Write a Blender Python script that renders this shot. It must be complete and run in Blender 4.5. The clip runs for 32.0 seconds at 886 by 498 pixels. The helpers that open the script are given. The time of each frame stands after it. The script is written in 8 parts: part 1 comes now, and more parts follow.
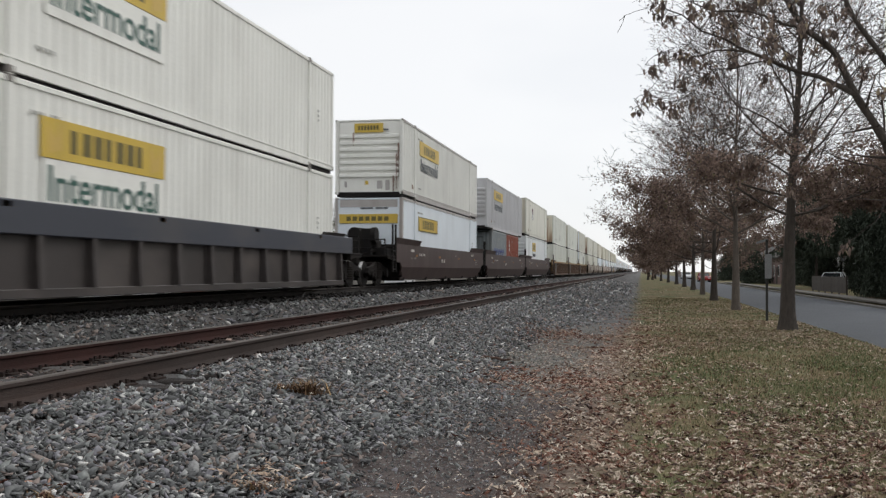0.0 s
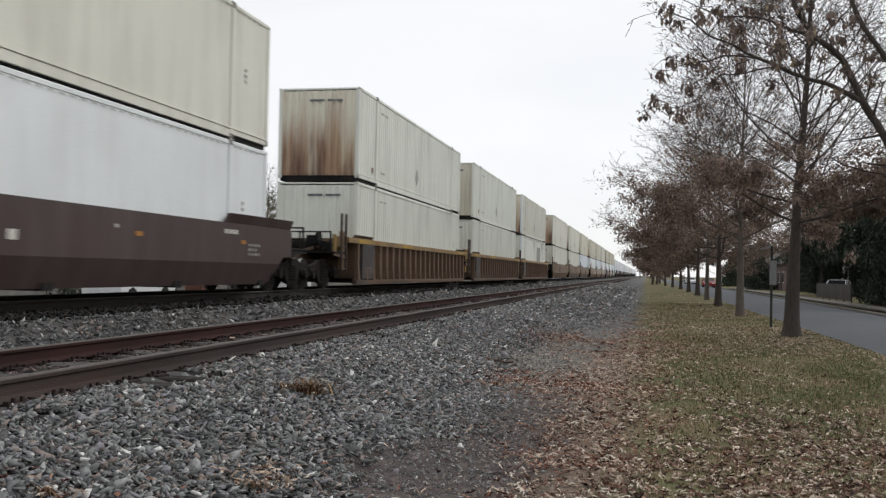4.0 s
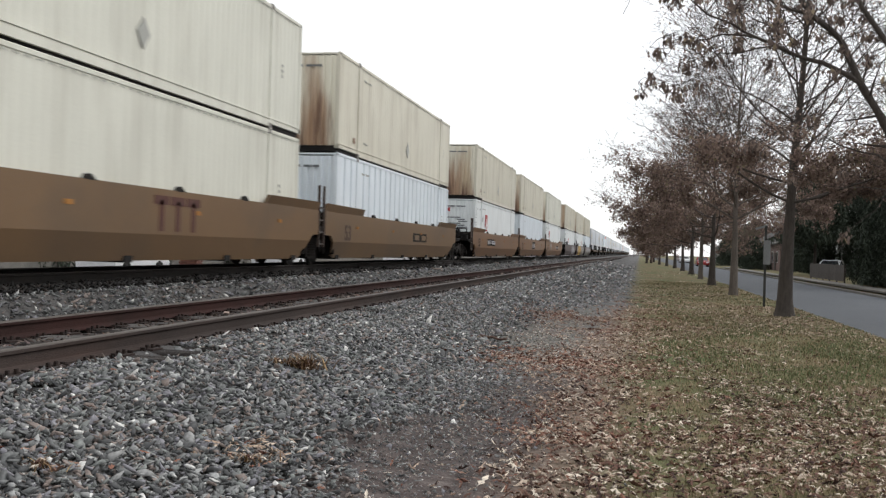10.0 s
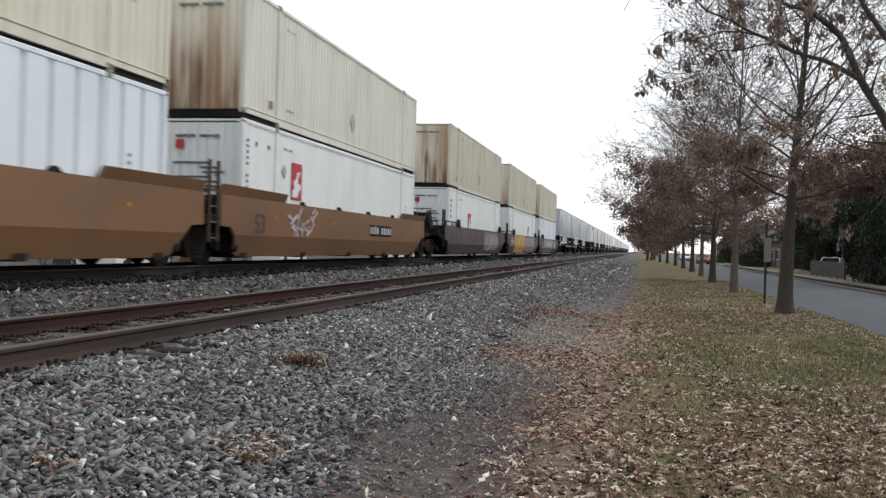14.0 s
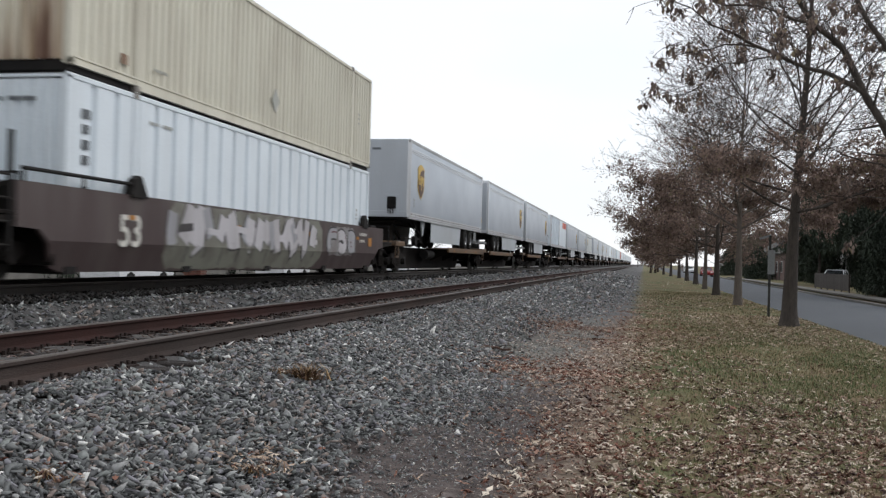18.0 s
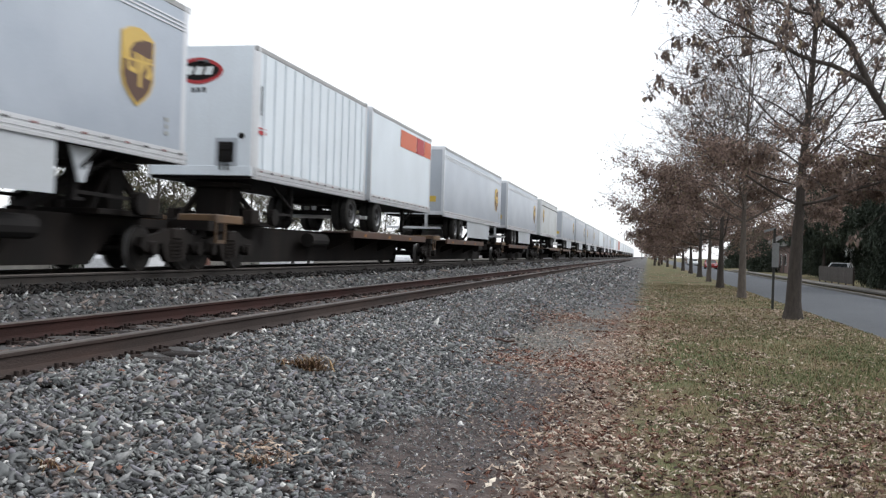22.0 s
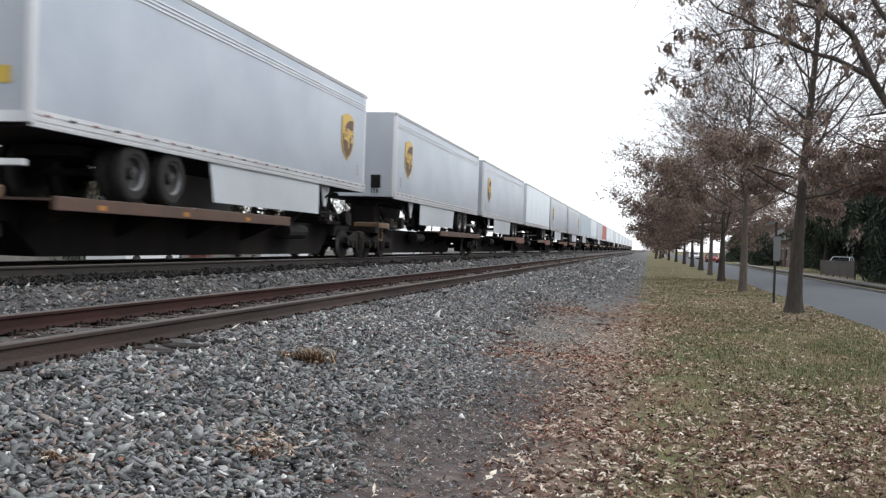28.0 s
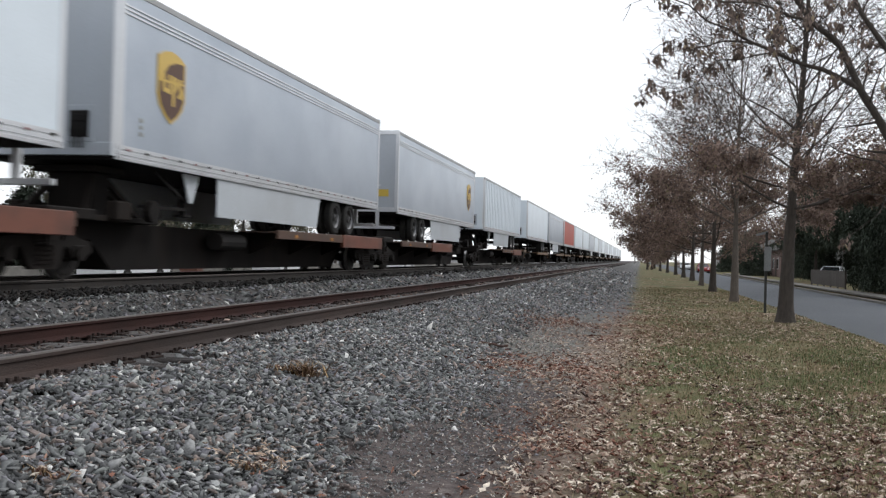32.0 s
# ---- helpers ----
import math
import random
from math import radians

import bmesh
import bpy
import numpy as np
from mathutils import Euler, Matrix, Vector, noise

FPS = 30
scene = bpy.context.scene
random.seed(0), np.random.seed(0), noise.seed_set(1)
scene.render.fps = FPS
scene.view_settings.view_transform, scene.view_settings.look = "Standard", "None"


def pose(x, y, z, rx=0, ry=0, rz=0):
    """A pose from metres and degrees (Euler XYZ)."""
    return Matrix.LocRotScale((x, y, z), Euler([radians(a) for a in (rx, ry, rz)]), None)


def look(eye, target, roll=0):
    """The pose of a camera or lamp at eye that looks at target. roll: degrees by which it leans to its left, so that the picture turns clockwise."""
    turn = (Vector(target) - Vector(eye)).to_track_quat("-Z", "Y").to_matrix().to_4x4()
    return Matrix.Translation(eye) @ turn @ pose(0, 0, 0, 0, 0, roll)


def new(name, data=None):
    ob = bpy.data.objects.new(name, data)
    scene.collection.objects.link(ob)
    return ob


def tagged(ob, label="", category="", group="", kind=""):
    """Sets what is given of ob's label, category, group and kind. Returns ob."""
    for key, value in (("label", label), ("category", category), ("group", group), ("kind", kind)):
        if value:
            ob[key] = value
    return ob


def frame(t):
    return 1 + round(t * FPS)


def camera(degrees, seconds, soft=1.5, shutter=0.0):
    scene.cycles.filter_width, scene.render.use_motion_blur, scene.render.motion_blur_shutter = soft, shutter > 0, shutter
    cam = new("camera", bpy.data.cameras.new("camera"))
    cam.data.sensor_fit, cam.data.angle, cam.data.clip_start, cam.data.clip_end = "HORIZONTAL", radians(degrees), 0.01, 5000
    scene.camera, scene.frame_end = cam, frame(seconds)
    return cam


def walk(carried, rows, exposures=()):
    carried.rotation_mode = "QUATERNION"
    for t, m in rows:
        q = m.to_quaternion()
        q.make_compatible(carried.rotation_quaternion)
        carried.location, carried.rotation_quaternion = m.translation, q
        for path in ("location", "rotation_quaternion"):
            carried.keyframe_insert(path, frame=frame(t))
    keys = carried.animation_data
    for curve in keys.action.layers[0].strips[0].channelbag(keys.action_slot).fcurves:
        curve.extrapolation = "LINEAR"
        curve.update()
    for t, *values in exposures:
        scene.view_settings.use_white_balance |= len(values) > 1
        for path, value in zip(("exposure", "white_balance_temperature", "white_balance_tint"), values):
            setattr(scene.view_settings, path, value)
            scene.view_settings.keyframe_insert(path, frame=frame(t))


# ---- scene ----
cam = camera(49.8, 32.0, soft=1.3, shutter=0.3)
EYE = (0.0, 0.0, 1.5)
# seconds, tilt, lean and heading of the hand-held camera, which stands on one spot
TURNS = [
    (0.0, 91.28, -0.25, 11.72),
    (0.5, 91.37, -0.71, 11.65),
    (1.0, 91.49, -1.22, 11.64),
    (1.5, 91.60, -1.38, 11.54),
    (2.0, 91.61, -1.44, 11.43),
    (2.5, 91.54, -1.33, 11.52),
    (4.5, 91.27, -1.08, 12.02),
    (5.0, 91.06, -1.33, 11.58),
    (5.5, 90.83, -1.56, 11.29),
    (6.0, 90.80, -1.84, 11.33),
    (6.5, 90.31, -1.77, 11.53),
    (7.0, 89.95, -1.37, 11.64),
    (7.5, 89.59, -1.38, 11.58),
    (8.0, 89.67, -1.62, 11.61),
    (8.5, 89.97, -1.51, 11.59),
    (9.0, 90.06, -1.56, 11.56),
    (9.5, 90.05, -1.69, 11.61),
    (10.0, 89.98, -1.63, 11.65),
    (10.5, 89.97, -1.85, 11.64),
    (11.0, 90.14, -1.83, 11.35),
    (11.5, 90.16, -1.85, 11.45),
    (12.0, 90.22, -1.87, 11.63),
    (12.5, 90.33, -1.84, 11.75),
    (13.0, 90.20, -2.06, 11.65),
    (13.5, 90.07, -1.76, 11.55),
    (14.0, 89.82, -1.62, 11.68),
    (14.5, 89.51, -1.38, 11.99),
    (16.5, 90.05, -1.48, 12.09),
    (17.0, 90.20, -1.33, 12.12),
    (17.5, 90.42, -1.59, 11.91),
    (18.0, 90.59, -1.54, 11.88),
    (18.5, 90.55, -1.65, 12.07),
    (19.0, 90.35, -1.79, 12.37),
    (19.5, 90.08, -1.62, 12.40),
    (20.0, 90.10, -1.76, 12.34),
    (20.5, 90.17, -1.81, 12.27),
    (21.0, 90.10, -1.83, 12.08),
    (21.5, 90.09, -1.75, 12.13),
    (22.0, 90.08, -1.76, 12.11),
    (22.5, 90.14, -1.82, 11.99),
    (23.0, 90.16, -1.59, 11.81),
    (23.5, 90.11, -1.67, 11.70),
    (24.0, 89.86, -1.65, 11.71),
    (24.5, 89.55, -1.63, 11.66),
    (25.0, 89.25, -1.64, 11.66),
    (25.5, 89.18, -1.56, 11.63),
    (27.5, 89.75, -1.94, 11.98),
    (28.0, 89.64, -1.91, 12.19),
    (28.5, 89.66, -1.89, 12.41),
    (29.0, 89.83, -1.86, 12.54),
    (29.5, 90.12, -1.72, 12.46),
    (30.0, 90.35, -1.80, 12.27),
    (30.5, 90.52, -1.75, 11.83),
    (31.0, 90.42, -1.74, 11.65),
    (31.5, 90.32, -1.53, 11.62),
    (32.0, 90.39, -1.54, 11.69),
]
# the camera's own exposure and white balance drift as the train passes
EXPOSURE = [(0, -0.1, 6450, 10), (2, -0.08, 6450, 10), (5, -0.08, 6450, 10), (6, -0.06, 6450, 10), (7, 0.1, 6450, 10), (8, 0.3, 6450, 10), (9, 0.3, 6450, 10), (10, 0.23, 6450, 10), (12, 0.2, 6450, 10), (14, 0.13, 6370, 10), (17, 0.13, 6370, 10), (18, 0.02, 6240, 10), (19, 0.1, 6240, 10), (20, 0.3, 6240, 10), (22, 0.38, 6240, 10), (24, 0.35, 6240, 10), (25, 0.45, 6240, 10), (28, 0.48, 6240, 10), (29, 0.48, 6240, 10), (30, 0.36, 6240, 10), (31, 0.1, 6240, 10), (32, 0.18, 6240, 10)]
walk(cam, [(t, pose(*EYE, tilt, lean, heading)) for t, tilt, lean, heading in TURNS], EXPOSURE)

# ---- world and light: a bright overcast sky ----
world = bpy.data.worlds.new("overcast_sky")
scene.world = world
world.use_nodes = True
wn, wl = world.node_tree.nodes, world.node_tree.links
wn.clear()
w_out = wn.new("ShaderNodeOutputWorld")
w_bg = wn.new("ShaderNodeBackground")
w_sky = wn.new("ShaderNodeTexSky")
w_sky.sky_type = "NISHITA"
w_sky.sun_disc = False
w_sky.sun_elevation = radians(38)
w_sky.sun_rotation = radians(48)
w_dim = wn.new("ShaderNodeMix")
w_dim.data_type = "RGBA"
w_dim.blend_type = "MULTIPLY"
w_dim.inputs["Factor"].default_value = 1.0
w_dim.inputs["B"].default_value = (0.10, 0.10, 0.10, 1)
w_cloud = wn.new("ShaderNodeMix")
w_cloud.data_type = "RGBA"
w_coord = wn.new("ShaderNodeTexCoord")
w_map = wn.new("ShaderNodeMapping")
w_map.inputs["Scale"].default_value = (1.2, 1.2, 3.0)
w_noise = wn.new("ShaderNodeTexNoise")
w_noise.inputs["Scale"].default_value = 1.6
w_noise.inputs["Detail"].default_value = 4.0
w_ramp = wn.new("ShaderNodeValToRGB")
w_ramp.color_ramp.elements[0].position = 0.30
w_ramp.color_ramp.elements[0].color = (0.97, 0.985, 1.01, 1)
w_ramp.color_ramp.elements[1].position = 0.62
w_ramp.color_ramp.elements[1].color = (1.10, 1.10, 1.10, 1)
w_cloud.inputs["Factor"].default_value = 0.88
wl.new(w_coord.outputs["Generated"], w_map.inputs["Vector"])
wl.new(w_map.outputs["Vector"], w_noise.inputs["Vector"])
wl.new(w_noise.outputs["Fac"], w_ramp.inputs["Fac"])
wl.new(w_sky.outputs["Color"], w_dim.inputs["A"])
wl.new(w_dim.outputs["Result"], w_cloud.inputs["A"])
wl.new(w_ramp.outputs["Color"], w_cloud.inputs["B"])
wl.new(w_cloud.outputs["Result"], w_bg.inputs["Color"])
wl.new(w_bg.outputs["Background"], w_out.inputs["Surface"])
w_bg.inputs["Strength"].default_value = 1.0

sun = new("sun", bpy.data.lights.new("sun", "SUN"))
sun.data.energy = 1.2
sun.data.angle = radians(18)
sun.data.color = (1.0, 0.97, 0.92)
sun.matrix_basis = look((27, 24, 30), (0, 0, 0))

# ---- materials ----
MATS = {}


def mat(name, color, color2=None, rough=0.8, metal=0.0, scale=8.0, fine=60.0, bump=0.1, stretch=(1, 1, 1), spread=0.5, vary=0.0,
        dirt=None, dirt_scale=(0.6, 0.6, 0.6), dirt_amount=0.5, island=False, spec=0.4, coords="Object", grain=0.16):
    """A procedural surface: two colours mixed by coarse and fine noise, an optional layer of dirt, relief from the fine noise."""
    if name in MATS:
        return MATS[name]
    m = bpy.data.materials.new(name)
    m.use_nodes = True
    n, l = m.node_tree.nodes, m.node_tree.links
    b = n["Principled BSDF"]
    b.inputs["Roughness"].default_value = rough
    b.inputs["Metallic"].default_value = metal
    b.inputs["Specular IOR Level"].default_value = spec
    c2 = color2 or tuple(c * 0.7 for c in color)
    tc = n.new("ShaderNodeTexCoord")
    mp = n.new("ShaderNodeMapping")
    mp.inputs["Scale"].default_value = stretch
    l.new(tc.outputs[coords], mp.inputs["Vector"])
    n1 = n.new("ShaderNodeTexNoise")
    n1.inputs["Scale"].default_value = scale
    n1.inputs["Detail"].default_value = 5
    n2 = n.new("ShaderNodeTexNoise")
    n2.inputs["Scale"].default_value = fine
    n2.inputs["Detail"].default_value = 3
    l.new(mp.outputs[0], n1.inputs["Vector"])
    l.new(mp.outputs[0], n2.inputs["Vector"])
    r1 = n.new("ShaderNodeMapRange")
    r1.inputs["From Min"].default_value = 0.5 - 0.25 * spread / 0.5
    r1.inputs["From Max"].default_value = 0.5 + 0.25 * spread / 0.5
    l.new(n1.outputs["Fac"], r1.inputs["Value"])
    mix = n.new("ShaderNodeMix")
    mix.data_type = "RGBA"
    mix.inputs["A"].default_value = (*color, 1)
    mix.inputs["B"].default_value = (*c2, 1)
    l.new(r1.outputs[0], mix.inputs["Factor"])
    out = mix.outputs["Result"]
    r2 = n.new("ShaderNodeMapRange")
    r2.inputs["From Min"].default_value = 0.3
    r2.inputs["From Max"].default_value = 0.7
    r2.inputs["To Min"].default_value = 1 - grain
    r2.inputs["To Max"].default_value = 1 + grain
    l.new(n2.outputs["Fac"], r2.inputs["Value"])
    mul = n.new("ShaderNodeMix")
    mul.data_type = "RGBA"
    mul.blend_type = "MULTIPLY"
    mul.inputs["Factor"].default_value = 1.0
    l.new(out, mul.inputs["A"])
    l.new(r2.outputs[0], mul.inputs["B"])
    out = mul.outputs["Result"]
    if dirt:
        mp2 = n.new("ShaderNodeMapping")
        mp2.inputs["Scale"].default_value = dirt_scale
        l.new(tc.outputs[coords], mp2.inputs["Vector"])
        n3 = n.new("ShaderNodeTexNoise")
        n3.inputs["Scale"].default_value = 1.0
        n3.inputs["Detail"].default_value = 6
        l.new(mp2.outputs[0], n3.inputs["Vector"])
        r3 = n.new("ShaderNodeMapRange")
        r3.inputs["From Min"].default_value = 0.45
        r3.inputs["From Max"].default_value = 0.75
        r3.inputs["To Max"].default_value = dirt_amount
        l.new(n3.outputs["Fac"], r3.inputs["Value"])
        md = n.new("ShaderNodeMix")
        md.data_type = "RGBA"
        md.inputs["B"].default_value = (*dirt, 1)
        l.new(r3.outputs[0], md.inputs["Factor"])
        l.new(out, md.inputs["A"])
        out = md.outputs["Result"]
    if vary:
        if island:
            src = n.new("ShaderNodeNewGeometry").outputs["Random Per Island"]
        else:
            src = n.new("ShaderNodeObjectInfo").outputs["Random"]
        rv = n.new("ShaderNodeMapRange")
        rv.inputs["To Min"].default_value = 1 - vary
        rv.inputs["To Max"].default_value = 1 + vary
        l.new(src, rv.inputs["Value"])
        mv = n.new("ShaderNodeMix")
        mv.data_type = "RGBA"
        mv.blend_type = "MULTIPLY"
        mv.inputs["Factor"].default_value = 1.0
        l.new(out, mv.inputs["A"])
        l.new(rv.outputs[0], mv.inputs["B"])
        out = mv.outputs["Result"]
    l.new(out, b.inputs["Base Color"])
    if bump:
        bp = n.new("ShaderNodeBump")
        bp.inputs["Strength"].default_value = bump
        bp.inputs["Distance"].default_value = 0.02
        l.new(n2.outputs["Fac"], bp.inputs["Height"])
        l.new(bp.outputs[0], b.inputs["Normal"])
    MATS[name] = m
    return m


def tinted(name, stops, rough=0.9, fine=30.0, bump=0.2, single=False, spec=0.3, spread=0.25, clear=0.0):
    """A surface whose pieces each take one of several tints at random, with fine grain."""
    m = bpy.data.materials.new(name)
    m.use_nodes = True
    n, l = m.node_tree.nodes, m.node_tree.links
    b = n["Principled BSDF"]
    b.inputs["Roughness"].default_value = rough
    b.inputs["Specular IOR Level"].default_value = spec
    src = n.new("ShaderNodeObjectInfo").outputs["Random"] if single else n.new("ShaderNodeNewGeometry").outputs["Random Per Island"]
    r = n.new("ShaderNodeValToRGB")
    r.color_ramp.interpolation = "CONSTANT"
    while len(r.color_ramp.elements) < len(stops):
        r.color_ramp.elements.new(0.5)
    for e, (p, c) in zip(r.color_ramp.elements, stops):
        e.position, e.color = p, (*c, 1)
    l.new(src, r.inputs["Fac"])
    tc = n.new("ShaderNodeTexCoord")
    q = n.new("ShaderNodeTexNoise")
    q.inputs["Scale"].default_value = fine
    q.inputs["Detail"].default_value = 4
    l.new(tc.outputs["Object"], q.inputs["Vector"])
    g = n.new("ShaderNodeMapRange")
    g.inputs["From Min"].default_value = 0.3
    g.inputs["From Max"].default_value = 0.7
    g.inputs["To Min"].default_value = 1 - spread
    g.inputs["To Max"].default_value = 1 + spread
    l.new(q.outputs["Fac"], g.inputs["Value"])
    x = n.new("ShaderNodeMix")
    x.data_type = "RGBA"
    x.blend_type = "MULTIPLY"
    x.inputs["Factor"].default_value = 1.0
    l.new(r.outputs["Color"], x.inputs["A"])
    l.new(g.outputs[0], x.inputs["B"])
    l.new(x.outputs["Result"], b.inputs["Base Color"])
    if clear:
        tr = n.new("ShaderNodeBsdfTranslucent")
        l.new(x.outputs["Result"], tr.inputs["Color"])
        ms = n.new("ShaderNodeMixShader")
        ms.inputs["Fac"].default_value = clear
        l.new(b.outputs[0], ms.inputs[1])
        l.new(tr.outputs[0], ms.inputs[2])
        l.new(ms.outputs[0], n["Material Output"].inputs["Surface"])
    if bump:
        bp = n.new("ShaderNodeBump")
        bp.inputs["Strength"].default_value = bump
        bp.inputs["Distance"].default_value = 0.01
        l.new(q.outputs["Fac"], bp.inputs["Height"])
        l.new(bp.outputs[0], b.inputs["Normal"])
    return m


# ---- mesh helpers ----
def box(bm, x0, x1, y0, y1, z0, z1, bevel=0.0):
    """An axis-aligned block added to bm."""
    vs = [bm.verts.new((x, y, z)) for z in (z0, z1) for x, y in ((x0, y0), (x1, y0), (x1, y1), (x0, y1))]
    fs = [bm.faces.new([vs[i] for i in f]) for f in ((3, 2, 1, 0), (4, 5, 6, 7), (0, 1, 5, 4), (1, 2, 6, 5), (2, 3, 7, 6), (3, 0, 4, 7))]
    if bevel:
        bmesh.ops.bevel(bm, geom=list({e for f in fs for e in f.edges}), offset=bevel, segments=1, affect="EDGES")
    return bm


def rod(bm, p, q, r, r2=None, sides=8, caps=True):
    """A round bar from p to q added to bm."""
    p, q = Vector(p), Vector(q)
    d = q - p
    turn = d.to_track_quat("Z", "Y").to_matrix()
    r2 = r if r2 is None else r2
    rings = []
    for c, rad in ((p, r), (q, r2)):
        rings.append([bm.verts.new(c + turn @ Vector((rad * math.cos(a), rad * math.sin(a), 0))) for a in (2 * math.pi * i / sides for i in range(sides))])
    for i in range(sides):
        j = (i + 1) % sides
        bm.faces.new((rings[0][i], rings[0][j], rings[1][j], rings[1][i]))
    if caps:
        bm.faces.new(rings[0][::-1])
        bm.faces.new(rings[1])
    return bm


def beam(bm, p, q, w, h):
    """A rectangular bar from p to q added to bm."""
    p, q = Vector(p), Vector(q)
    turn = (q - p).to_track_quat("Y", "Z").to_matrix()
    vs = [bm.verts.new(c + turn @ Vector((a * w / 2, 0, b * h / 2))) for c in (p, q) for a, b in ((-1, -1), (1, -1), (1, 1), (-1, 1))]
    for f in ((0, 1, 2, 3), (7, 6, 5, 4), (0, 4, 5, 1), (1, 5, 6, 2), (2, 6, 7, 3), (3, 7, 4, 0)):
        bm.faces.new([vs[i] for i in f])
    return bm


def lathe(bm, profile_pts, sides=28):
    """A ring turned round the x axis from points (x, radius), as one closed skin."""
    rings = [[bm.verts.new((x, r * math.cos(2 * math.pi * i / sides), r * math.sin(2 * math.pi * i / sides))) for i in range(sides)] for x, r in profile_pts]
    k = len(rings)
    for a in range(k):
        p, q = rings[a], rings[(a + 1) % k]
        for i in range(sides):
            j = (i + 1) % sides
            bm.faces.new((p[i], p[j], q[j], q[i]))
    return bm


def plate(bm, pts, axis, a, b):
    """A flat plate of outline pts, extruded along axis ('x', 'y' or 'z') from a to b."""
    def place(p, d):
        return {"x": (d, p[0], p[1]), "y": (p[0], d, p[1]), "z": (p[0], p[1], d)}[axis]
    lo = [bm.verts.new(place(p, a)) for p in pts]
    hi = [bm.verts.new(place(p, b)) for p in pts]
    n = len(pts)
    bm.faces.new(lo[::-1])
    bm.faces.new(hi)
    for i in range(n):
        bm.faces.new((lo[i], lo[(i + 1) % n], hi[(i + 1) % n], hi[i]))
    return bm


def mesh_of(name, bm, material, smooth=False):
    bmesh.ops.recalc_face_normals(bm, faces=bm.faces)
    me = bpy.data.meshes.new(name)
    bm.to_mesh(me)
    bm.free()
    me.materials.append(material)
    if smooth:
        me.polygons.foreach_set("use_smooth", [True] * len(me.polygons))
    return me


def part(name, bm, material, parent, label="", smooth=False):
    """Links a bmesh, or a mesh made before, as one part of a thing."""
    me = bm if isinstance(bm, bpy.types.Mesh) else mesh_of(name, bm, material, smooth)
    ob = new(name, me)
    ob.parent = parent
    if label:
        ob["label"] = label
    return ob


def thing(name, m, label, category, group="", kind=""):
    e = new(name)
    e.empty_display_size = 0.2
    e.matrix_basis = m
    return tagged(e, label, category, group, kind)


def raw(name, verts, faces, material, smooth=False):
    me = bpy.data.meshes.new(name)
    verts = np.asarray(verts, dtype=np.float32)
    faces = np.asarray(faces, dtype=np.int32)
    k = faces.shape[1]
    me.vertices.add(len(verts))
    me.vertices.foreach_set("co", verts.ravel())
    me.loops.add(faces.size)
    me.loops.foreach_set("vertex_index", faces.ravel())
    me.polygons.add(len(faces))
    me.polygons.foreach_set("loop_start", np.arange(0, faces.size, k, dtype=np.int32))
    me.materials.append(material)
    if smooth:
        me.polygons.foreach_set("use_smooth", np.ones(len(faces), dtype=bool))
    me.update(calc_edges=True)
    me.validate()
    return me


def lettering(name, text, size, material, parent, m, depth=0.004):
    """Flat letters as a mesh part; m: their pose in the parent's space, text running along local x."""
    cu = bpy.data.curves.new(name, "FONT")
    cu.body, cu.size, cu.extrude, cu.offset = text, size, depth, size * 0.012
    tmp = bpy.data.objects.new(name, cu)
    scene.collection.objects.link(tmp)
    bpy.context.view_layer.update()
    me = bpy.data.meshes.new_from_object(tmp.evaluated_get(bpy.context.evaluated_depsgraph_get()))
    bpy.data.objects.remove(tmp)
    me.materials.clear()
    me.materials.append(material)
    ob = new(name, me)
    ob.parent = parent
    ob.matrix_basis = m
    return ob


# ---- the lie of the land: height of the ground over the place ----
X1, Z1 = -5.30, 0.67          # near track: centre line, rail top
X2, Z2 = -9.85, 0.95          # train's track
FAR = 2600.0


def profile(x):
    """Height of the ground across the line."""
    pts = ((-400, -0.3), (-40, -0.1), (-15.5, 0.05), (-14.2, 0.15), (-12.0, 0.74), (-8.0, 0.74), (-7.3, 0.50), (-6.9, 0.47), (-3.75, 0.47), (-3.3, 0.42), (-1.9, 0.07), (-1.3, 0.0), (4.4, 0.0), (4.75, -0.02), (5.0, -0.10), (400, -0.10))
    for (a, za), (b, zb) in zip(pts, pts[1:]):
        if x <= b:
            u = (x - a) / (b - a)
            return za + (zb - za) * u
    return -0.1

# ---- ground, ballast, tracks, road ----
M_steel = mat("rail_web_rust", (0.034, 0.023, 0.019), (0.020, 0.016, 0.015), rough=0.85, scale=3, fine=90, bump=0.3, dirt=(0.080, 0.040, 0.030), dirt_scale=(4, 0.5, 6), dirt_amount=0.6, spec=0.2)
# main track's rail web: the shade under the train is put into its colour
M_steel2 = mat("shade_black_rail_web", (0.016, 0.014, 0.013), (0.028, 0.022, 0.018), rough=0.85, scale=3, fine=60, bump=0.2)
M_head = mat("rail_head_worn_steel", (0.115, 0.10, 0.09), (0.07, 0.058, 0.052), rough=0.55, metal=0.4, scale=2, fine=40, bump=0.05, stretch=(1, 0.2, 1))
M_tie = mat("creosoted_tie_wood", (0.038, 0.032, 0.029), (0.020, 0.017, 0.017), rough=0.9, scale=5, fine=50, bump=0.6, stretch=(0.6, 6, 6), vary=0.25, dirt=(0.10, 0.09, 0.085), dirt_scale=(3, 3, 3), spec=0.2)
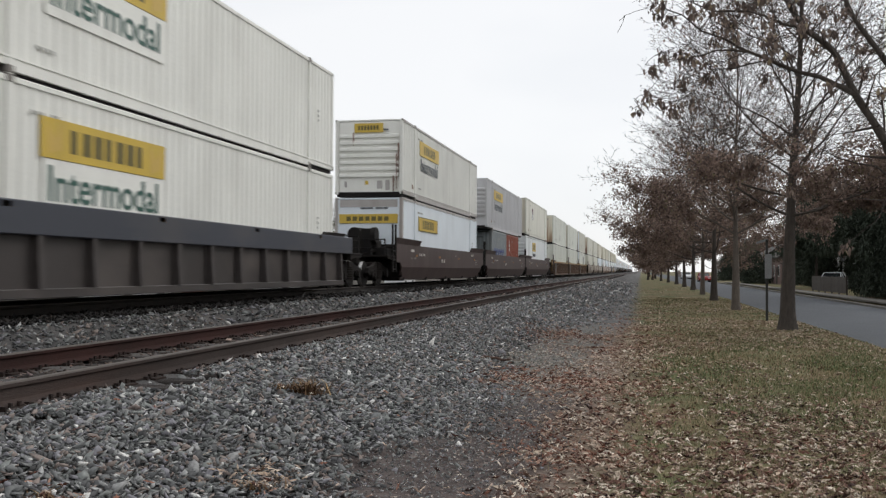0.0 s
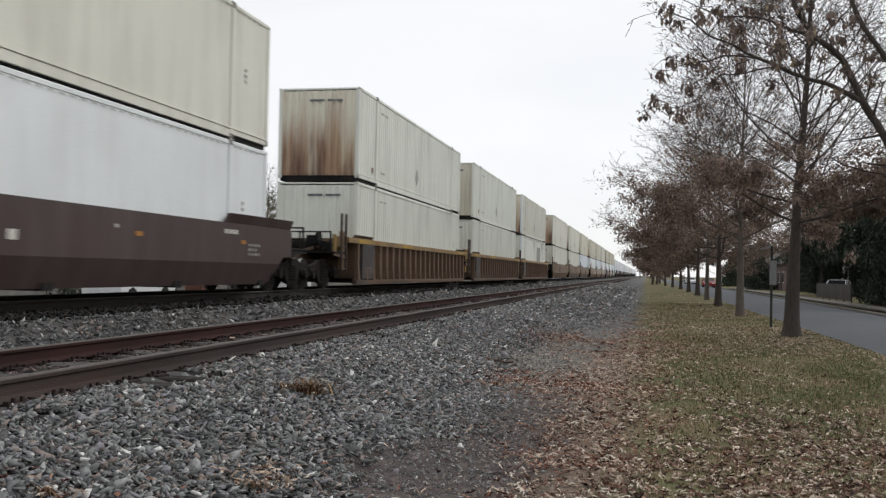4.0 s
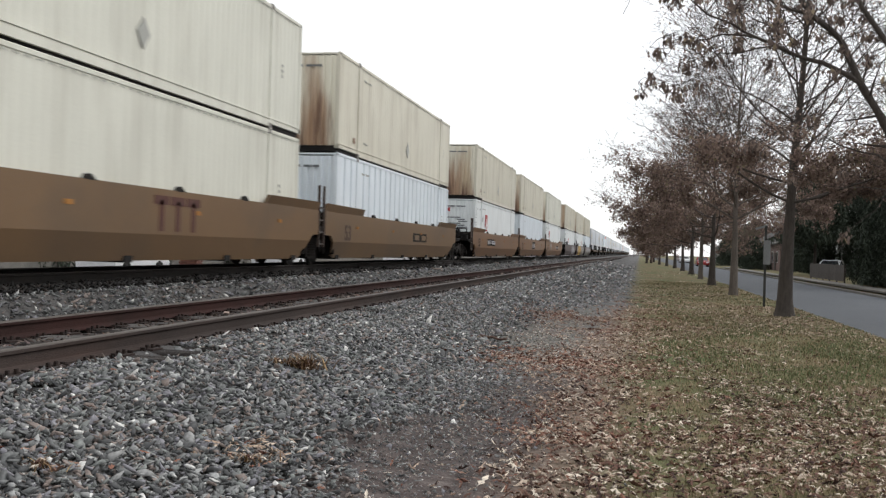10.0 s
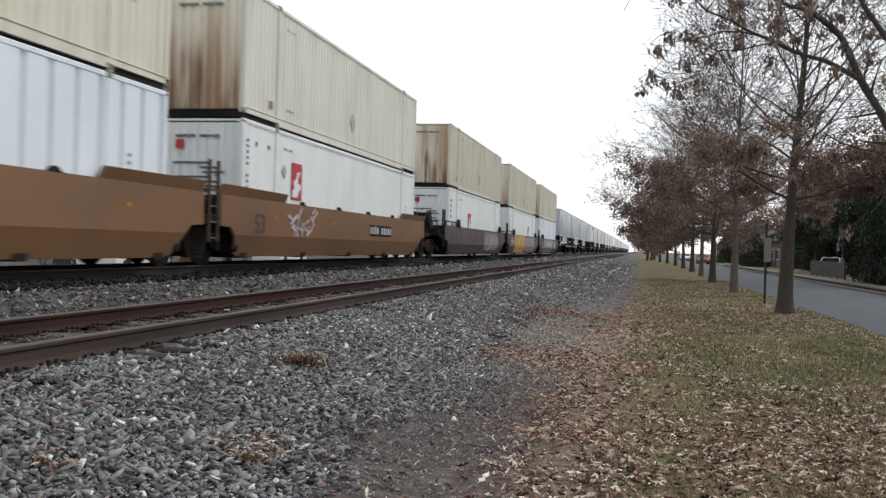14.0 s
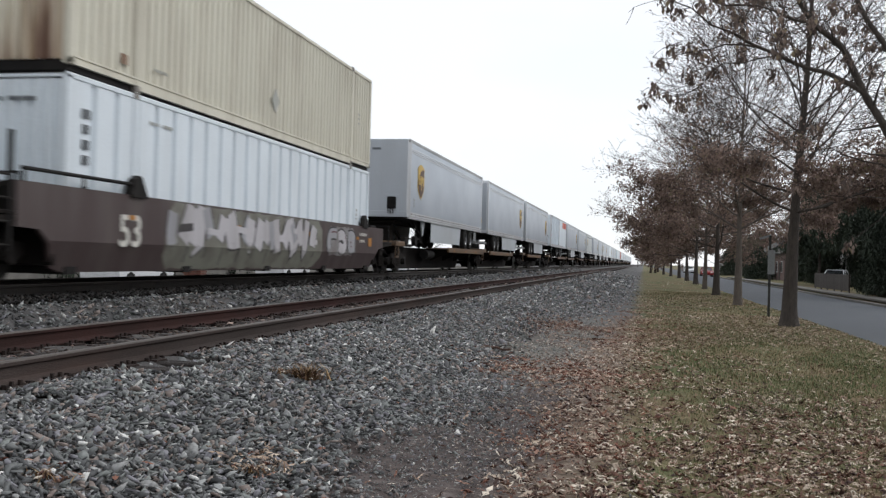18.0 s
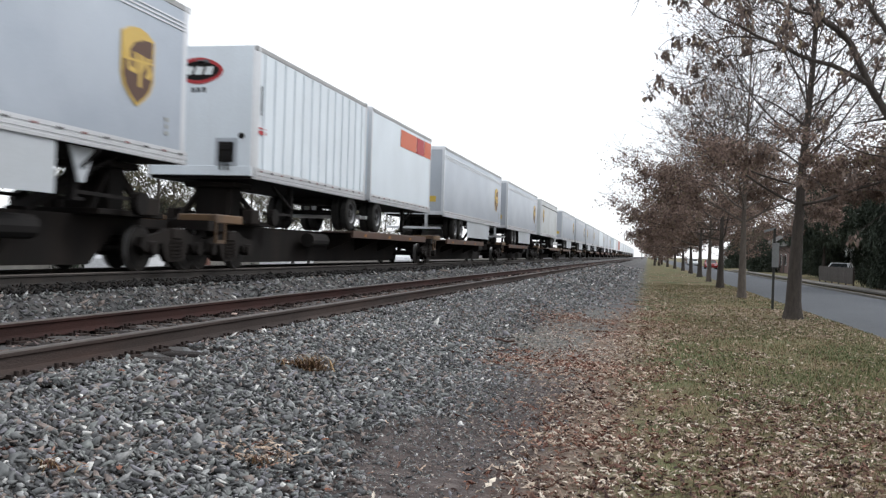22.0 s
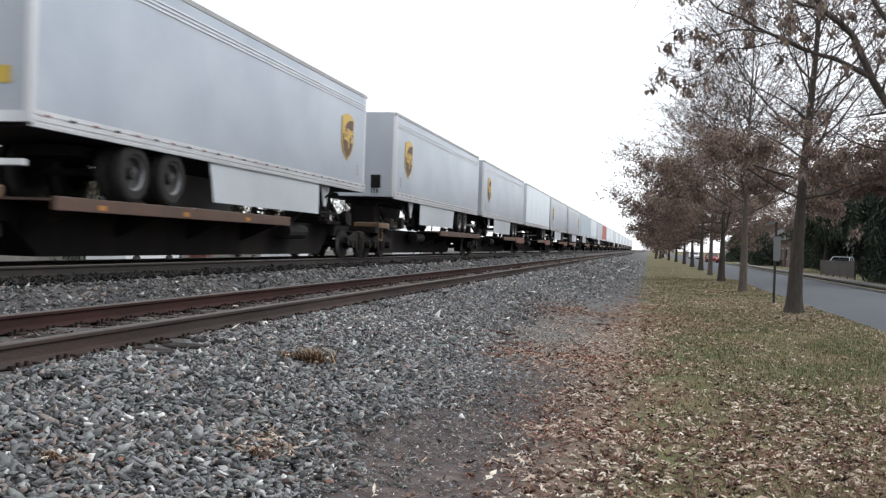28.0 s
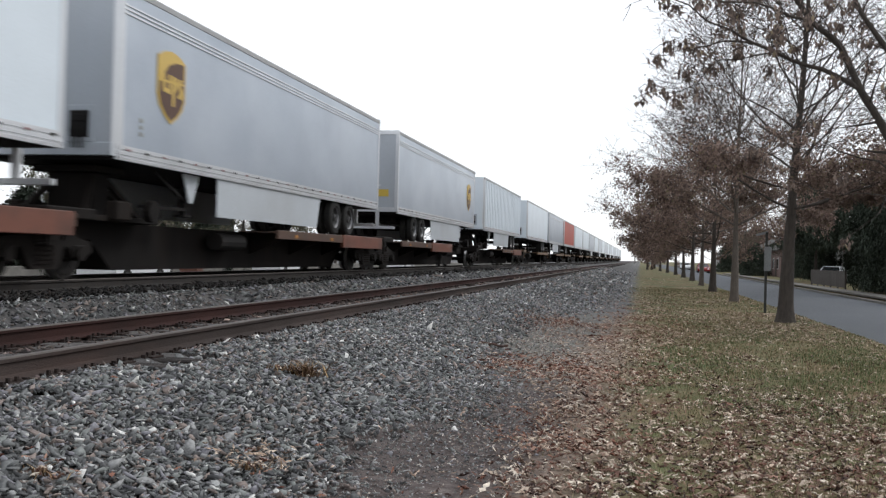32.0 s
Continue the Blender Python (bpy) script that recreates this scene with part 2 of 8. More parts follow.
STONE_TINTS = ((0.0, (0.088, 0.089, 0.090)), (0.22, (0.150, 0.154, 0.152)), (0.42, (0.200, 0.211, 0.202)), (0.57, (0.218, 0.213, 0.230)), (0.70, (0.268, 0.268, 0.263)), (0.78, (0.232, 0.192, 0.172)), (0.91, (0.345, 0.348, 0.342)), (0.972, (0.60, 0.59, 0.565)))
DUST_TINTS = tuple((p, (c[0] * 0.62, c[1] * 0.48, c[2] * 0.43)) for p, c in STONE_TINTS)
DULL_TINTS = tuple((p, tuple(v * 0.85 for v in c)) for p, c in STONE_TINTS)
M_stone = tinted("grey_ballast_stone", STONE_TINTS, rough=0.95, fine=40)
M_stone_dusty = tinted("brake_dusted_ballast_stone", DUST_TINTS, rough=0.95, fine=40)
# near-black tints that paint the shade beneath the train onto stones
M_stone_black = tinted("shade_blackened_ballast_stone", tuple((p, (c[0] * 0.10, c[1] * 0.09, c[2] * 0.085)) for p, c in STONE_TINTS), rough=0.9, fine=40)
M_stone_dull = tinted("sooty_ballast_stone", DULL_TINTS, rough=0.95, fine=40)
M_stone_one = tinted("single_ballast_stone", STONE_TINTS, rough=0.95, fine=3.0, single=True)
M_asphalt = mat("worn_asphalt", (0.086, 0.093, 0.104), (0.073, 0.080, 0.091), rough=0.9, scale=0.4, fine=120, bump=0.25, dirt=(0.085, 0.09, 0.098), dirt_scale=(1.2, 0.12, 1), dirt_amount=0.6, spec=0.3)
M_kerb = mat("weathered_concrete_kerb", (0.20, 0.19, 0.172), (0.13, 0.124, 0.112), rough=0.9, scale=2, fine=60, bump=0.3)


def land_material():
    """Grass, trodden soil and leaf mould, parted by wavering edges along the line."""
    m = bpy.data.materials.new("grass_soil_and_leaf_mould")
    m.use_nodes = True
    n, l = m.node_tree.nodes, m.node_tree.links
    b = n["Principled BSDF"]
    b.inputs["Roughness"].default_value = 0.95
    b.inputs["Specular IOR Level"].default_value = 0.2
    tc = n.new("ShaderNodeTexCoord")
    sep = n.new("ShaderNodeSeparateXYZ")
    l.new(tc.outputs["Object"], sep.inputs[0])

    def noise_node(scale, detail=5.0, stretch=(1, 1, 1)):
        mp = n.new("ShaderNodeMapping")
        mp.inputs["Scale"].default_value = stretch
        l.new(tc.outputs["Object"], mp.inputs["Vector"])
        q = n.new("ShaderNodeTexNoise")
        q.inputs["Scale"].default_value = scale
        q.inputs["Detail"].default_value = detail
        l.new(mp.outputs[0], q.inputs["Vector"])
        return q.outputs["Fac"]

    def ramp(fac, *stops):
        r = n.new("ShaderNodeValToRGB")
        while len(r.color_ramp.elements) < len(stops):
            r.color_ramp.elements.new(0.5)
        for e, (p, c) in zip(r.color_ramp.elements, stops):
            e.position, e.color = p, (*c, 1)
        l.new(fac, r.inputs["Fac"])
        return r.outputs["Color"]

    def blend(fac, a, c):
        q = n.new("ShaderNodeMix")
        q.data_type = "RGBA"
        l.new(fac, q.inputs["Factor"])
        l.new(a, q.inputs["A"])
        l.new(c, q.inputs["B"])
        return q.outputs["Result"]

    def edge(at, width, waver, scale):
        """0 on the track's side of x = at, 1 on the road's side, with an uneven border."""
        a = n.new("ShaderNodeMath")
        a.operation = "MULTIPLY_ADD"
        l.new(noise_node(scale, 6.0, (1, 0.6, 1)), a.inputs[0])
        a.inputs[1].default_value = waver
        l.new(sep.outputs["X"], a.inputs[2])
        r = n.new("ShaderNodeMapRange")
        r.interpolation_type = "SMOOTHSTEP"
        l.new(a.outputs[0], r.inputs["Value"])
        r.inputs["From Min"].default_value = at + waver / 2 - width
        r.inputs["From Max"].default_value = at + waver / 2 + width
        return r.outputs[0]

    grass = ramp(noise_node(0.55), (0.36, (0.180, 0.138, 0.085)), (0.50, (0.145, 0.134, 0.072)), (0.63, (0.095, 0.118, 0.052)))
    straw = ramp(noise_node(9.0, 6.0), (0.35, (0.60, 0.55, 0.5)), (0.7, (1.25, 1.2, 1.1)))
    mul = n.new("ShaderNodeMix")
    mul.data_type = "RGBA"
    mul.blend_type = "MULTIPLY"
    mul.inputs["Factor"].default_value = 0.8
    l.new(grass, mul.inputs["A"])
    l.new(straw, mul.inputs["B"])
    mould = ramp(noise_node(14.0, 6.0), (0.3, (0.11, 0.08, 0.063)), (0.55, (0.20, 0.152, 0.118)), (0.75, (0.31, 0.25, 0.20)))
    soil = ramp(noise_node(7.0, 8.0), (0.3, (0.050, 0.040, 0.038)), (0.55, (0.096, 0.078, 0.073)), (0.8, (0.17, 0.145, 0.136)))
    def along(y0, y1, waver):
        """0 before y0, 1 beyond y1 along the line, with an uneven border."""
        a = n.new("ShaderNodeMath")
        a.operation = "MULTIPLY_ADD"
        l.new(noise_node(0.6, 6.0, (1, 0.5, 1)), a.inputs[0])
        a.inputs[1].default_value = waver
        l.new(sep.outputs["Y"], a.inputs[2])
        r = n.new("ShaderNodeMapRange")
        r.interpolation_type = "SMOOTHSTEP"
        l.new(a.outputs[0], r.inputs["Value"])
        r.inputs["From Min"].default_value = y0 + waver / 2
        r.inputs["From Max"].default_value = y1 + waver / 2
        return r.outputs[0]

    chaff = ramp(noise_node(16.0, 8.0), (0.3, (0.078, 0.073, 0.066)), (0.52, (0.152, 0.145, 0.130)), (0.75, (0.28, 0.268, 0.245)))
    gravel = ramp(noise_node(22.0, 8.0), (0.3, (0.045, 0.045, 0.046)), (0.52, (0.115, 0.112, 0.112)), (0.75, (0.22, 0.215, 0.212)))
    strip = blend(along(10.0, 13.5, 3.0), soil, chaff)
    strip = blend(along(22.0, 28.0, 5.0), strip, gravel)
    mould = blend(along(22.0, 28.0, 5.0), mould, gravel)
    c = blend(edge(-0.75, 0.30, 0.9, 0.7), strip, mould)
    c = blend(edge(-0.22, 0.40, 1.0, 0.5), c, mul.outputs["Result"])
    l.new(c, b.inputs["Base Color"])
    bp = n.new("ShaderNodeBump")
    bp.inputs["Strength"].default_value = 0.6
    bp.inputs["Distance"].default_value = 0.04
    l.new(noise_node(28.0, 6.0), bp.inputs["Height"])
    l.new(bp.outputs[0], b.inputs["Normal"])
    return m


def sheet(name, xs, ys, height, material):
    verts = [(x, y, height(x, y)) for y in ys for x in xs]
    k = len(xs)
    faces = [(j * k + i, j * k + i + 1, (j + 1) * k + i + 1, (j + 1) * k + i) for j in range(len(ys) - 1) for i in range(k - 1)]
    return raw(name, verts, faces, material, True)


def rough(x, y, amp=0.05, scale=0.7):
    return amp * noise.noise((x * scale, y * scale, 3.1)) + 0.4 * amp * noise.noise((x * scale * 4, y * scale * 4, 7.7))


ys_land = [-400, -120, -40, -15] + [-6 + 0.5 * i for i in range(90)] + [40 + 3 * i for i in range(40)] + [170, 220, 300, 420, 600, 900, 1400, FAR]
xs_land = [-FAR, -600, -200, -80, -45, -30, -22, -18, -15.5, -14.2, -12, -10, -8, -7.3, -6.9, -5.5, -4.4, -3.75, -3.3, -2.8, -2.5, -2.3, -2.1, -1.9, -1.75, -1.6, -1.45, -1.3, -1.1, -0.9, -0.5, 0, 0.5, 1, 1.5, 2, 2.5, 3, 3.5, 4.0, 4.4, 4.72, 4.75, 10.4, 14, 20, 40, 90, 250, 700, FAR]


def land_height(x, y):
    if x < -1.35 and x > -14.5:
        return profile(x) - 0.02 - 0.11 * min(1.0, max(0.0, (-1.75 - x) / 0.8)) + (rough(x, y, 0.06, 1.1) if -6 < y < 60 and x > -2.7 else 0)
    if 4.74 <= x <= 10.41:
        return -0.30
    if x > 10.4:
        return -0.02
    return profile(x) + (rough(x, y) if -1.8 < x < 4.5 and -6 < y < 60 else 0)


ground = new("ground", sheet("ground", xs_land, ys_land, land_height, land_material()))
tagged(ground, "short autumn grass, bare soil and leaf mould beside a railway", "ground", kind="structure")

xs_bed = [-14.6, -14.2, -13.4, -12.6, -12.0, -11.4, -10.6, -9.85, -9.0, -8.4, -8.0, -7.65, -7.3, -6.9, -6.5, -6.15, -5.95, -5.3, -4.65, -4.45, -4.2, -3.75, -3.5, -3.3, -3.0, -2.6, -2.2, -1.9, -1.65, -1.4]
ys_bed = [-700, -60, -20] + [-6 + 0.4 * i for i in range(120)] + [42 + 2.5 * i for i in range(48)] + [165, 200, 260, 340, 460, 640, 900, 1060]


def bed_height(x, y):
    z = profile(x) - 0.045 - 0.16 * max(0.0, x + 2.3)
    if abs(x - X1) < 0.9:
        z += 0.045
    return z + (rough(x, y, 0.05, 1.6) if -6 < y < 60 else 0)


# bed darkened in its own colour to give the shade between loose stones
M_bed = mat("packed_ballast", (0.085, 0.084, 0.084), (0.035, 0.035, 0.036), rough=0.95, scale=14, fine=38, bump=1.0, spread=0.35, dirt=(0.17, 0.145, 0.13), dirt_scale=(0.5, 0.15, 0.5), dirt_amount=0.5)
ballast_bed = new("ballast_bed", sheet("ballast_bed", xs_bed, ys_bed, bed_height, M_bed))
tagged(ballast_bed, "grey crushed-stone ballast bank under two tracks", "ballast", kind="structure")

road = new("road", sheet("road", [4.72, 6, 7.5, 9, 10.4], [-400, -60, -10, 5, 20, 40, 80, 160, 320, 700, 1500], lambda x, y: -0.12 + 0.08 * (1 - ((x - 7.56) / 2.85) ** 2), M_asphalt))
tagged(road, "blue-grey worn asphalt street beside a grass verge", "road", kind="structure")
bm = bmesh.new()
for i in range(70):
    y0 = -30 + i * 3.0
    box(bm, 10.4, 10.56, y0, y0 + 2.985, -0.25, -0.005, 0.015)
box(bm, 10.4, 10.56, 180, 900, -0.25, -0.005)
kerb = tagged(new("kerb", mesh_of("kerb", bm, M_kerb)), "pale weathered concrete kerb along the street", "kerb", kind="structure")
M_walk = mat("old_concrete_walk", (0.165, 0.155, 0.140), (0.12, 0.112, 0.10), rough=0.9, scale=1.5, fine=50, bump=0.2)
bm = bmesh.new()
for i in range(110):
    y0 = -20 + i * 1.5
    box(bm, 11.9, 13.1, y0, y0 + 1.48, -0.1, -0.005)
pavement = tagged(new("pavement", mesh_of("pavement", bm, M_walk)), "narrow concrete footpath in slabs", "pavement", kind="structure")


def rail_mesh(y0, y1, web_mat):
    """A flat-bottomed rail along y, its top at z = 0; the worn head is a second mesh."""
    bm = bmesh.new()
    half = ((0.076, -0.180), (0.076, -0.168), (0.020, -0.150), (0.0085, -0.135), (0.0085, -0.055), (0.033, -0.040), (0.035, -0.012))
    pts = list(half) + [(-x, z) for x, z in half[::-1]]
    plate(bm, pts, "y", y0, y1)
    web = mesh_of("rail", bm, web_mat)
    bm = bmesh.new()
    cap = ((0.036, -0.014), (0.032, -0.003), (0.020, 0.0), (-0.020, 0.0), (-0.032, -0.003), (-0.036, -0.014))
    plate(bm, cap, "y", y0, y1)
    return web, mesh_of("rail_head", bm, M_head)


M_rust = mat("red_rust_rail_web", (0.048, 0.021, 0.018), (0.026, 0.016, 0.014), rough=0.9, scale=3, fine=90, bump=0.3, stretch=(1, 0.3, 1), spec=0.15)
M_dustweb = mat("dust_brown_rail_web", (0.052, 0.041, 0.037), (0.034, 0.026, 0.023), rough=0.9, scale=3, fine=90, bump=0.3, stretch=(1, 0.3, 1), dirt=(0.085, 0.050, 0.040), dirt_scale=(4, 0.5, 6), dirt_amount=0.5, spec=0.2)
RAIL = rail_mesh(-700, 1060, M_dustweb)
RAIL_RED = rail_mesh(-700, 1060, M_rust)
RAIL_MAIN = rail_mesh(-700, 1060, M_steel2)
bm = bmesh.new()
box(bm, -1.30, 1.30, -0.115, 0.115, -0.18, 0.0, 0.012)
TIE = [mesh_of("tie", bm, M_tie)]
for k in range(2):
    bm = bmesh.new()
    box(bm, -1.30, 1.30, -0.115, 0.115, -0.18, 0.0, 0.015)
    bmesh.ops.subdivide_edges(bm, edges=[e for e in bm.edges if abs(e.verts[0].co.x - e.verts[1].co.x) > 1], cuts=3)
    for v in bm.verts:
        v.co += Vector((0.02, 0.008, 0.008)) * noise.noise(v.co * 3 + Vector((k * 9, 0, 0)))
    TIE.append(mesh_of("tie", bm, M_tie))
bm = bmesh.new()
box(bm, -0.17, 0.17, -0.095, 0.095, 0.0, 0.014)
for sx in (-1, 1):
    for sy in (-0.05, 0.05):
        box(bm, sx * 0.085 - 0.012, sx * 0.085 + 0.012, sy - 0.012, sy + 0.012, 0.01, 0.05)
PLATE = mesh_of("tie_plate", bm, M_steel)
bm = bmesh.new()
for sx in (-1, 1):
    box(bm, sx * 0.095 - 0.022, sx * 0.095 + 0.022, 0.125, 0.150, -0.02, 0.035)
    box(bm, sx * 0.095 - 0.022, sx * 0.095 + 0.022, -0.150, -0.125, -0.02, 0.035)
ANCHOR = mesh_of("rail_anchor", bm, M_steel)


def track(name, cx, top, label, pieces, rail):
    """A track with two rails on timber ties; its nearest ties are single pieces."""
    t = thing(name, pose(cx, 0, top), label, "railway track", kind="structure")
    rng = random.Random(int(abs(cx) * 10))
    for sx in (-0.7525, 0.7525):
        r = part("rail", (RAIL_RED if rail is RAIL and sx < 0 else rail)[0], None, t)
        r.location = (sx, 0, 0)
        h = part("rail_head", rail[1], None, r, "worn bright running surface")
    n = 0
    far = bmesh.new()
    y = -6.0
    while y < 260:
        d = rng.uniform(-0.03, 0.03)
        if n < pieces:
            o = part("tie", TIE[n % 3], None, t)
            o.matrix_basis = pose(d, y, -0.192 + rng.uniform(-0.012, 0.004), 0, 0, rng.uniform(-1.2, 1.2))
            for sx in (-0.7525, 0.7525):
                p = part("tie_plate", PLATE, None, o)
                p.location = (sx - d, 0, 0.001)
                a = part("rail_anchor", ANCHOR, None, o)
                a.location = (sx - d, 0, 0.0)
        else:
            box(far, d - 1.3, d + 1.3, y - 0.115, y + 0.115, -0.36, -0.19)
        n += 1
        y += 0.508 + rng.uniform(-0.02, 0.02)
    o = part("far_ties", far, M_tie, t)
    o["kind"] = "stuff"
    return t


track("track_1", X1, Z1, "rusty side track of steel rails on dark timber ties", 110, RAIL)
track("track_2", X2, Z2, "main track of steel rails carrying the train", 60, RAIL_MAIN)


# ---- loose ballast stones ----
def rocks(places, sizes, rng, flat=0.52, coarse=False):
    """Broken stones at the places, each a jittered twelve-cornered lump, as vertices and triangles."""
    g = (1 + 5 ** 0.5) / 2
    base = np.array([(-1, g, 0), (1, g, 0), (-1, -g, 0), (1, -g, 0), (0, -1, g), (0, 1, g), (0, -1, -g), (0, 1, -g), (g, 0, -1), (g, 0, 1), (-g, 0, -1), (-g, 0, 1)]) / 1.9
    tri = np.array([(0, 11, 5), (0, 5, 1), (0, 1, 7), (0, 7, 10), (0, 10, 11), (1, 5, 9), (5, 11, 4), (11, 10, 2), (10, 7, 6), (7, 1, 8), (3, 9, 4), (3, 4, 2), (3, 2, 6), (3, 6, 8), (3, 8, 9), (4, 9, 5), (2, 4, 11), (6, 2, 10), (8, 6, 7), (9, 8, 1)])
    if coarse:
        base = np.array([(1, 0, 0), (-1, 0, 0), (0, 1, 0), (0, -1, 0), (0, 0, 1), (0, 0, -1)]) * 1.15
        tri = np.array([(0, 2, 4), (2, 1, 4), (1, 3, 4), (3, 0, 4), (2, 0, 5), (1, 2, 5), (3, 1, 5), (0, 3, 5)])
    n, m = len(places), len(base)
    v = np.repeat(base[None], n, 0) * rng.uniform(0.62, 1.28, (n, m, 1)) + rng.normal(0, 0.15, (n, m, 3))
    # broken faces: corners beyond a random plane are pressed onto it
    for _ in range(3):
        cut = rng.normal(0, 1, (n, 3))
        cut /= np.linalg.norm(cut, axis=1)[:, None]
        over = np.clip(np.einsum("nkj,nj->nk", v, cut) - rng.uniform(0.15, 0.6, n)[:, None], 0, None)
        v = v - over[:, :, None] * cut[:, None]
    v = v * np.stack([rng.uniform(1.0, 1.9, n), rng.uniform(0.70, 1.1, n), rng.uniform(0.55, 0.95, n) * flat], 1)[:, None]
    a, b, c = (rng.uniform(-s, s, n) for s in (0.8, 0.8, math.pi))
    one, nul = np.ones(n), np.zeros(n)
    rx = np.stack([one, nul, nul, nul, np.cos(a), -np.sin(a), nul, np.sin(a), np.cos(a)], 1).reshape(n, 3, 3)
    ry = np.stack([np.cos(b), nul, np.sin(b), nul, one, nul, -np.sin(b), nul, np.cos(b)], 1).reshape(n, 3, 3)
    rz = np.stack([np.cos(c), -np.sin(c), nul, np.sin(c), np.cos(c), nul, nul, nul, one], 1).reshape(n, 3, 3)
    r = rz @ ry @ rx
    v = np.einsum("nij,nkj->nki", r, v) * np.asarray(sizes)[:, None, None] + np.asarray(places)[:, None]
    f = tri[None] + (np.arange(n) * m)[:, None, None]
    return v.reshape(-1, 3), f.reshape(-1, 3)


# how far the stones reach towards the verge, along the line
BANK_Y = (4.0, 5.3, 6.8, 8.2, 9.6, 10.8, 12.2, 16.0, 21.0, 25.0, 31.0, 60.0)
BANK_X = (-1.9, -2.0, -2.26, -1.95, -1.55, -1.45, -1.85, -2.40, -2.35, -1.9, -0.75, -0.7)


def scatter_stones(rng, x0, x1, y0, y1, per_m2, size):
    n = int((x1 - x0) * (y1 - y0) * per_m2)
    x, y = rng.uniform(x0, x1, n), rng.uniform(y0, y1, n)
    edge = np.interp(y, BANK_Y, BANK_X) + 0.08 * np.sin(y * 2.3 + 1) + np.abs(rng.normal(0, 0.30, n)) * rng.choice((-0.5, 1.0), n)
    on_rail = (np.abs(x - X1 - 0.7525) < 0.12) | (np.abs(x - X1 + 0.7525) < 0.12) | (np.abs(x - X2 - 0.7525) < 0.12)
    keep = (x < edge) & ~on_rail
    x, y = x[keep], y[keep]
    s = size * rng.lognormal(0, 0.30, len(x))
    z = np.array([profile(a) for a in x]) - 0.02 + rng.uniform(-0.015, 0.02, len(x)) + np.where((x < -4.62) & (x > -6.0), 0.004, 0.0) + np.where((x > -4.45) & (x < -3.95), np.where(np.sin(y * 2.9) + np.sin(y * 1.1 + 2) + 0.8 * np.sin(y * 7.3) > np.where(y > 12, -1.3, -0.65), 0.030, -0.026), 0.0)
    return np.stack([x, y, z], 1), s


rng = np.random.default_rng(11)
zones = ((-4.45, -1.2, 3.6, 5.8, 1500, 0.0245), (-4.45, -1.2, 5.8, 8.5, 1150, 0.0245), (-4.45, -1.2, 8.5, 14, 980, 0.0245), (-4.45, -1.2, 14, 21, 620, 0.028), (-4.45, -0.3, 21, 32, 310, 0.035), (-4.45, -0.2, 32, 60, 84, 0.052), (-8.3, -4.45, 7, 16, 200, 0.032), (-8.3, -4.45, 16, 32, 80, 0.046), (-8.3, -4.45, 32, 60, 24, 0.065), (-4.45, -0.2, 60, 120, 14, 0.10), (-8.3, -4.45, 60, 120, 9, 0.10), (-4.45, -1.2, -4, 3.8, 260, 0.028), (-8.3, -4.45, -4, 7, 70, 0.04))
places, sizes = zip(*[scatter_stones(rng, *z) for z in zones])
places, sizes = np.concatenate(places), np.concatenate(sizes)
# a thin scatter over the soil at the foot of the bank
n = 14000
px, py = -1.50 + rng.normal(0, 0.42, n), np.where(rng.random(n) < 0.55, rng.uniform(5.5, 12, n), rng.uniform(4, 27, n))
low = np.stack([px, py, np.array([profile(a) for a in px]) + 0.006], 1)
inner = (places[:, 0] < -4.40) & (places[:, 0] > -6.15)
beyond = places[:, 0] <= -6.15
v, f = rocks(places[inner], sizes[inner], rng, coarse=True)
tagged(new("dusty_ballast", raw("dusty_ballast", v, f, M_stone_dusty)), "brown rust-dusted ballast stones between the rails", "gravel", kind="stuff")
v, f = rocks(places[beyond], sizes[beyond], rng, coarse=True)
tagged(new("sooty_ballast", raw("sooty_ballast", v, f, M_stone_dull)), "dull grey ballast stones between the two tracks", "gravel", kind="stuff")
# strip of blackened stones standing for the train's shade beside the main rail
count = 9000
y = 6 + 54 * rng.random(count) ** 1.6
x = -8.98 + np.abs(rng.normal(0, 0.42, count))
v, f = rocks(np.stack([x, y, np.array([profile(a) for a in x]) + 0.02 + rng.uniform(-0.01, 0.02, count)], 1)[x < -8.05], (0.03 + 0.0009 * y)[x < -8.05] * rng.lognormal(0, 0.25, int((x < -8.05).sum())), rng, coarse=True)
tagged(new("oily_ballast", raw("oily_ballast", v, f, M_stone_black)), "ballast along the main track's rail, blackened to stand for the train's shade", "gravel", kind="stuff")
near = ~inner & ~beyond
places, sizes = places[near], sizes[near]
close = places[:, 1] < 13.0
v, f = rocks(places[close], sizes[close], rng)
v2, f2 = rocks(np.concatenate([places[~close], low]), np.concatenate([sizes[~close], 0.004 + 0.014 * rng.random(n) ** 2.5]), rng, coarse=True)
v, f = np.concatenate([v, v2]), np.concatenate([f, f2 + len(v)])
stones = tagged(new("loose_ballast", raw("loose_ballast", v, f, M_stone)), "loose grey angular ballast stones, some pale, some rusty", "gravel", kind="stuff")
ONE = []
for k in range(6):
    v, f = rocks([(0, 0, 0)], [1.0], rng)
    ONE.append(raw("stone", v, f, M_stone_one))
for k in range(190):
    x, y = rng.uniform(-3.9, -2.1), rng.uniform(4.6, 8.5)
    o = part("stone", ONE[k % 6], None, ballast_bed)
    o.matrix_basis = Matrix.LocRotScale((x, y, profile(x) + 0.012), Euler((rng.uniform(-0.5, 0.5), rng.uniform(-0.5, 0.5), rng.uniform(0, 6.28))), Vector((1, 1, 1)) * 0.026 * float(rng.lognormal(0, 0.25)))

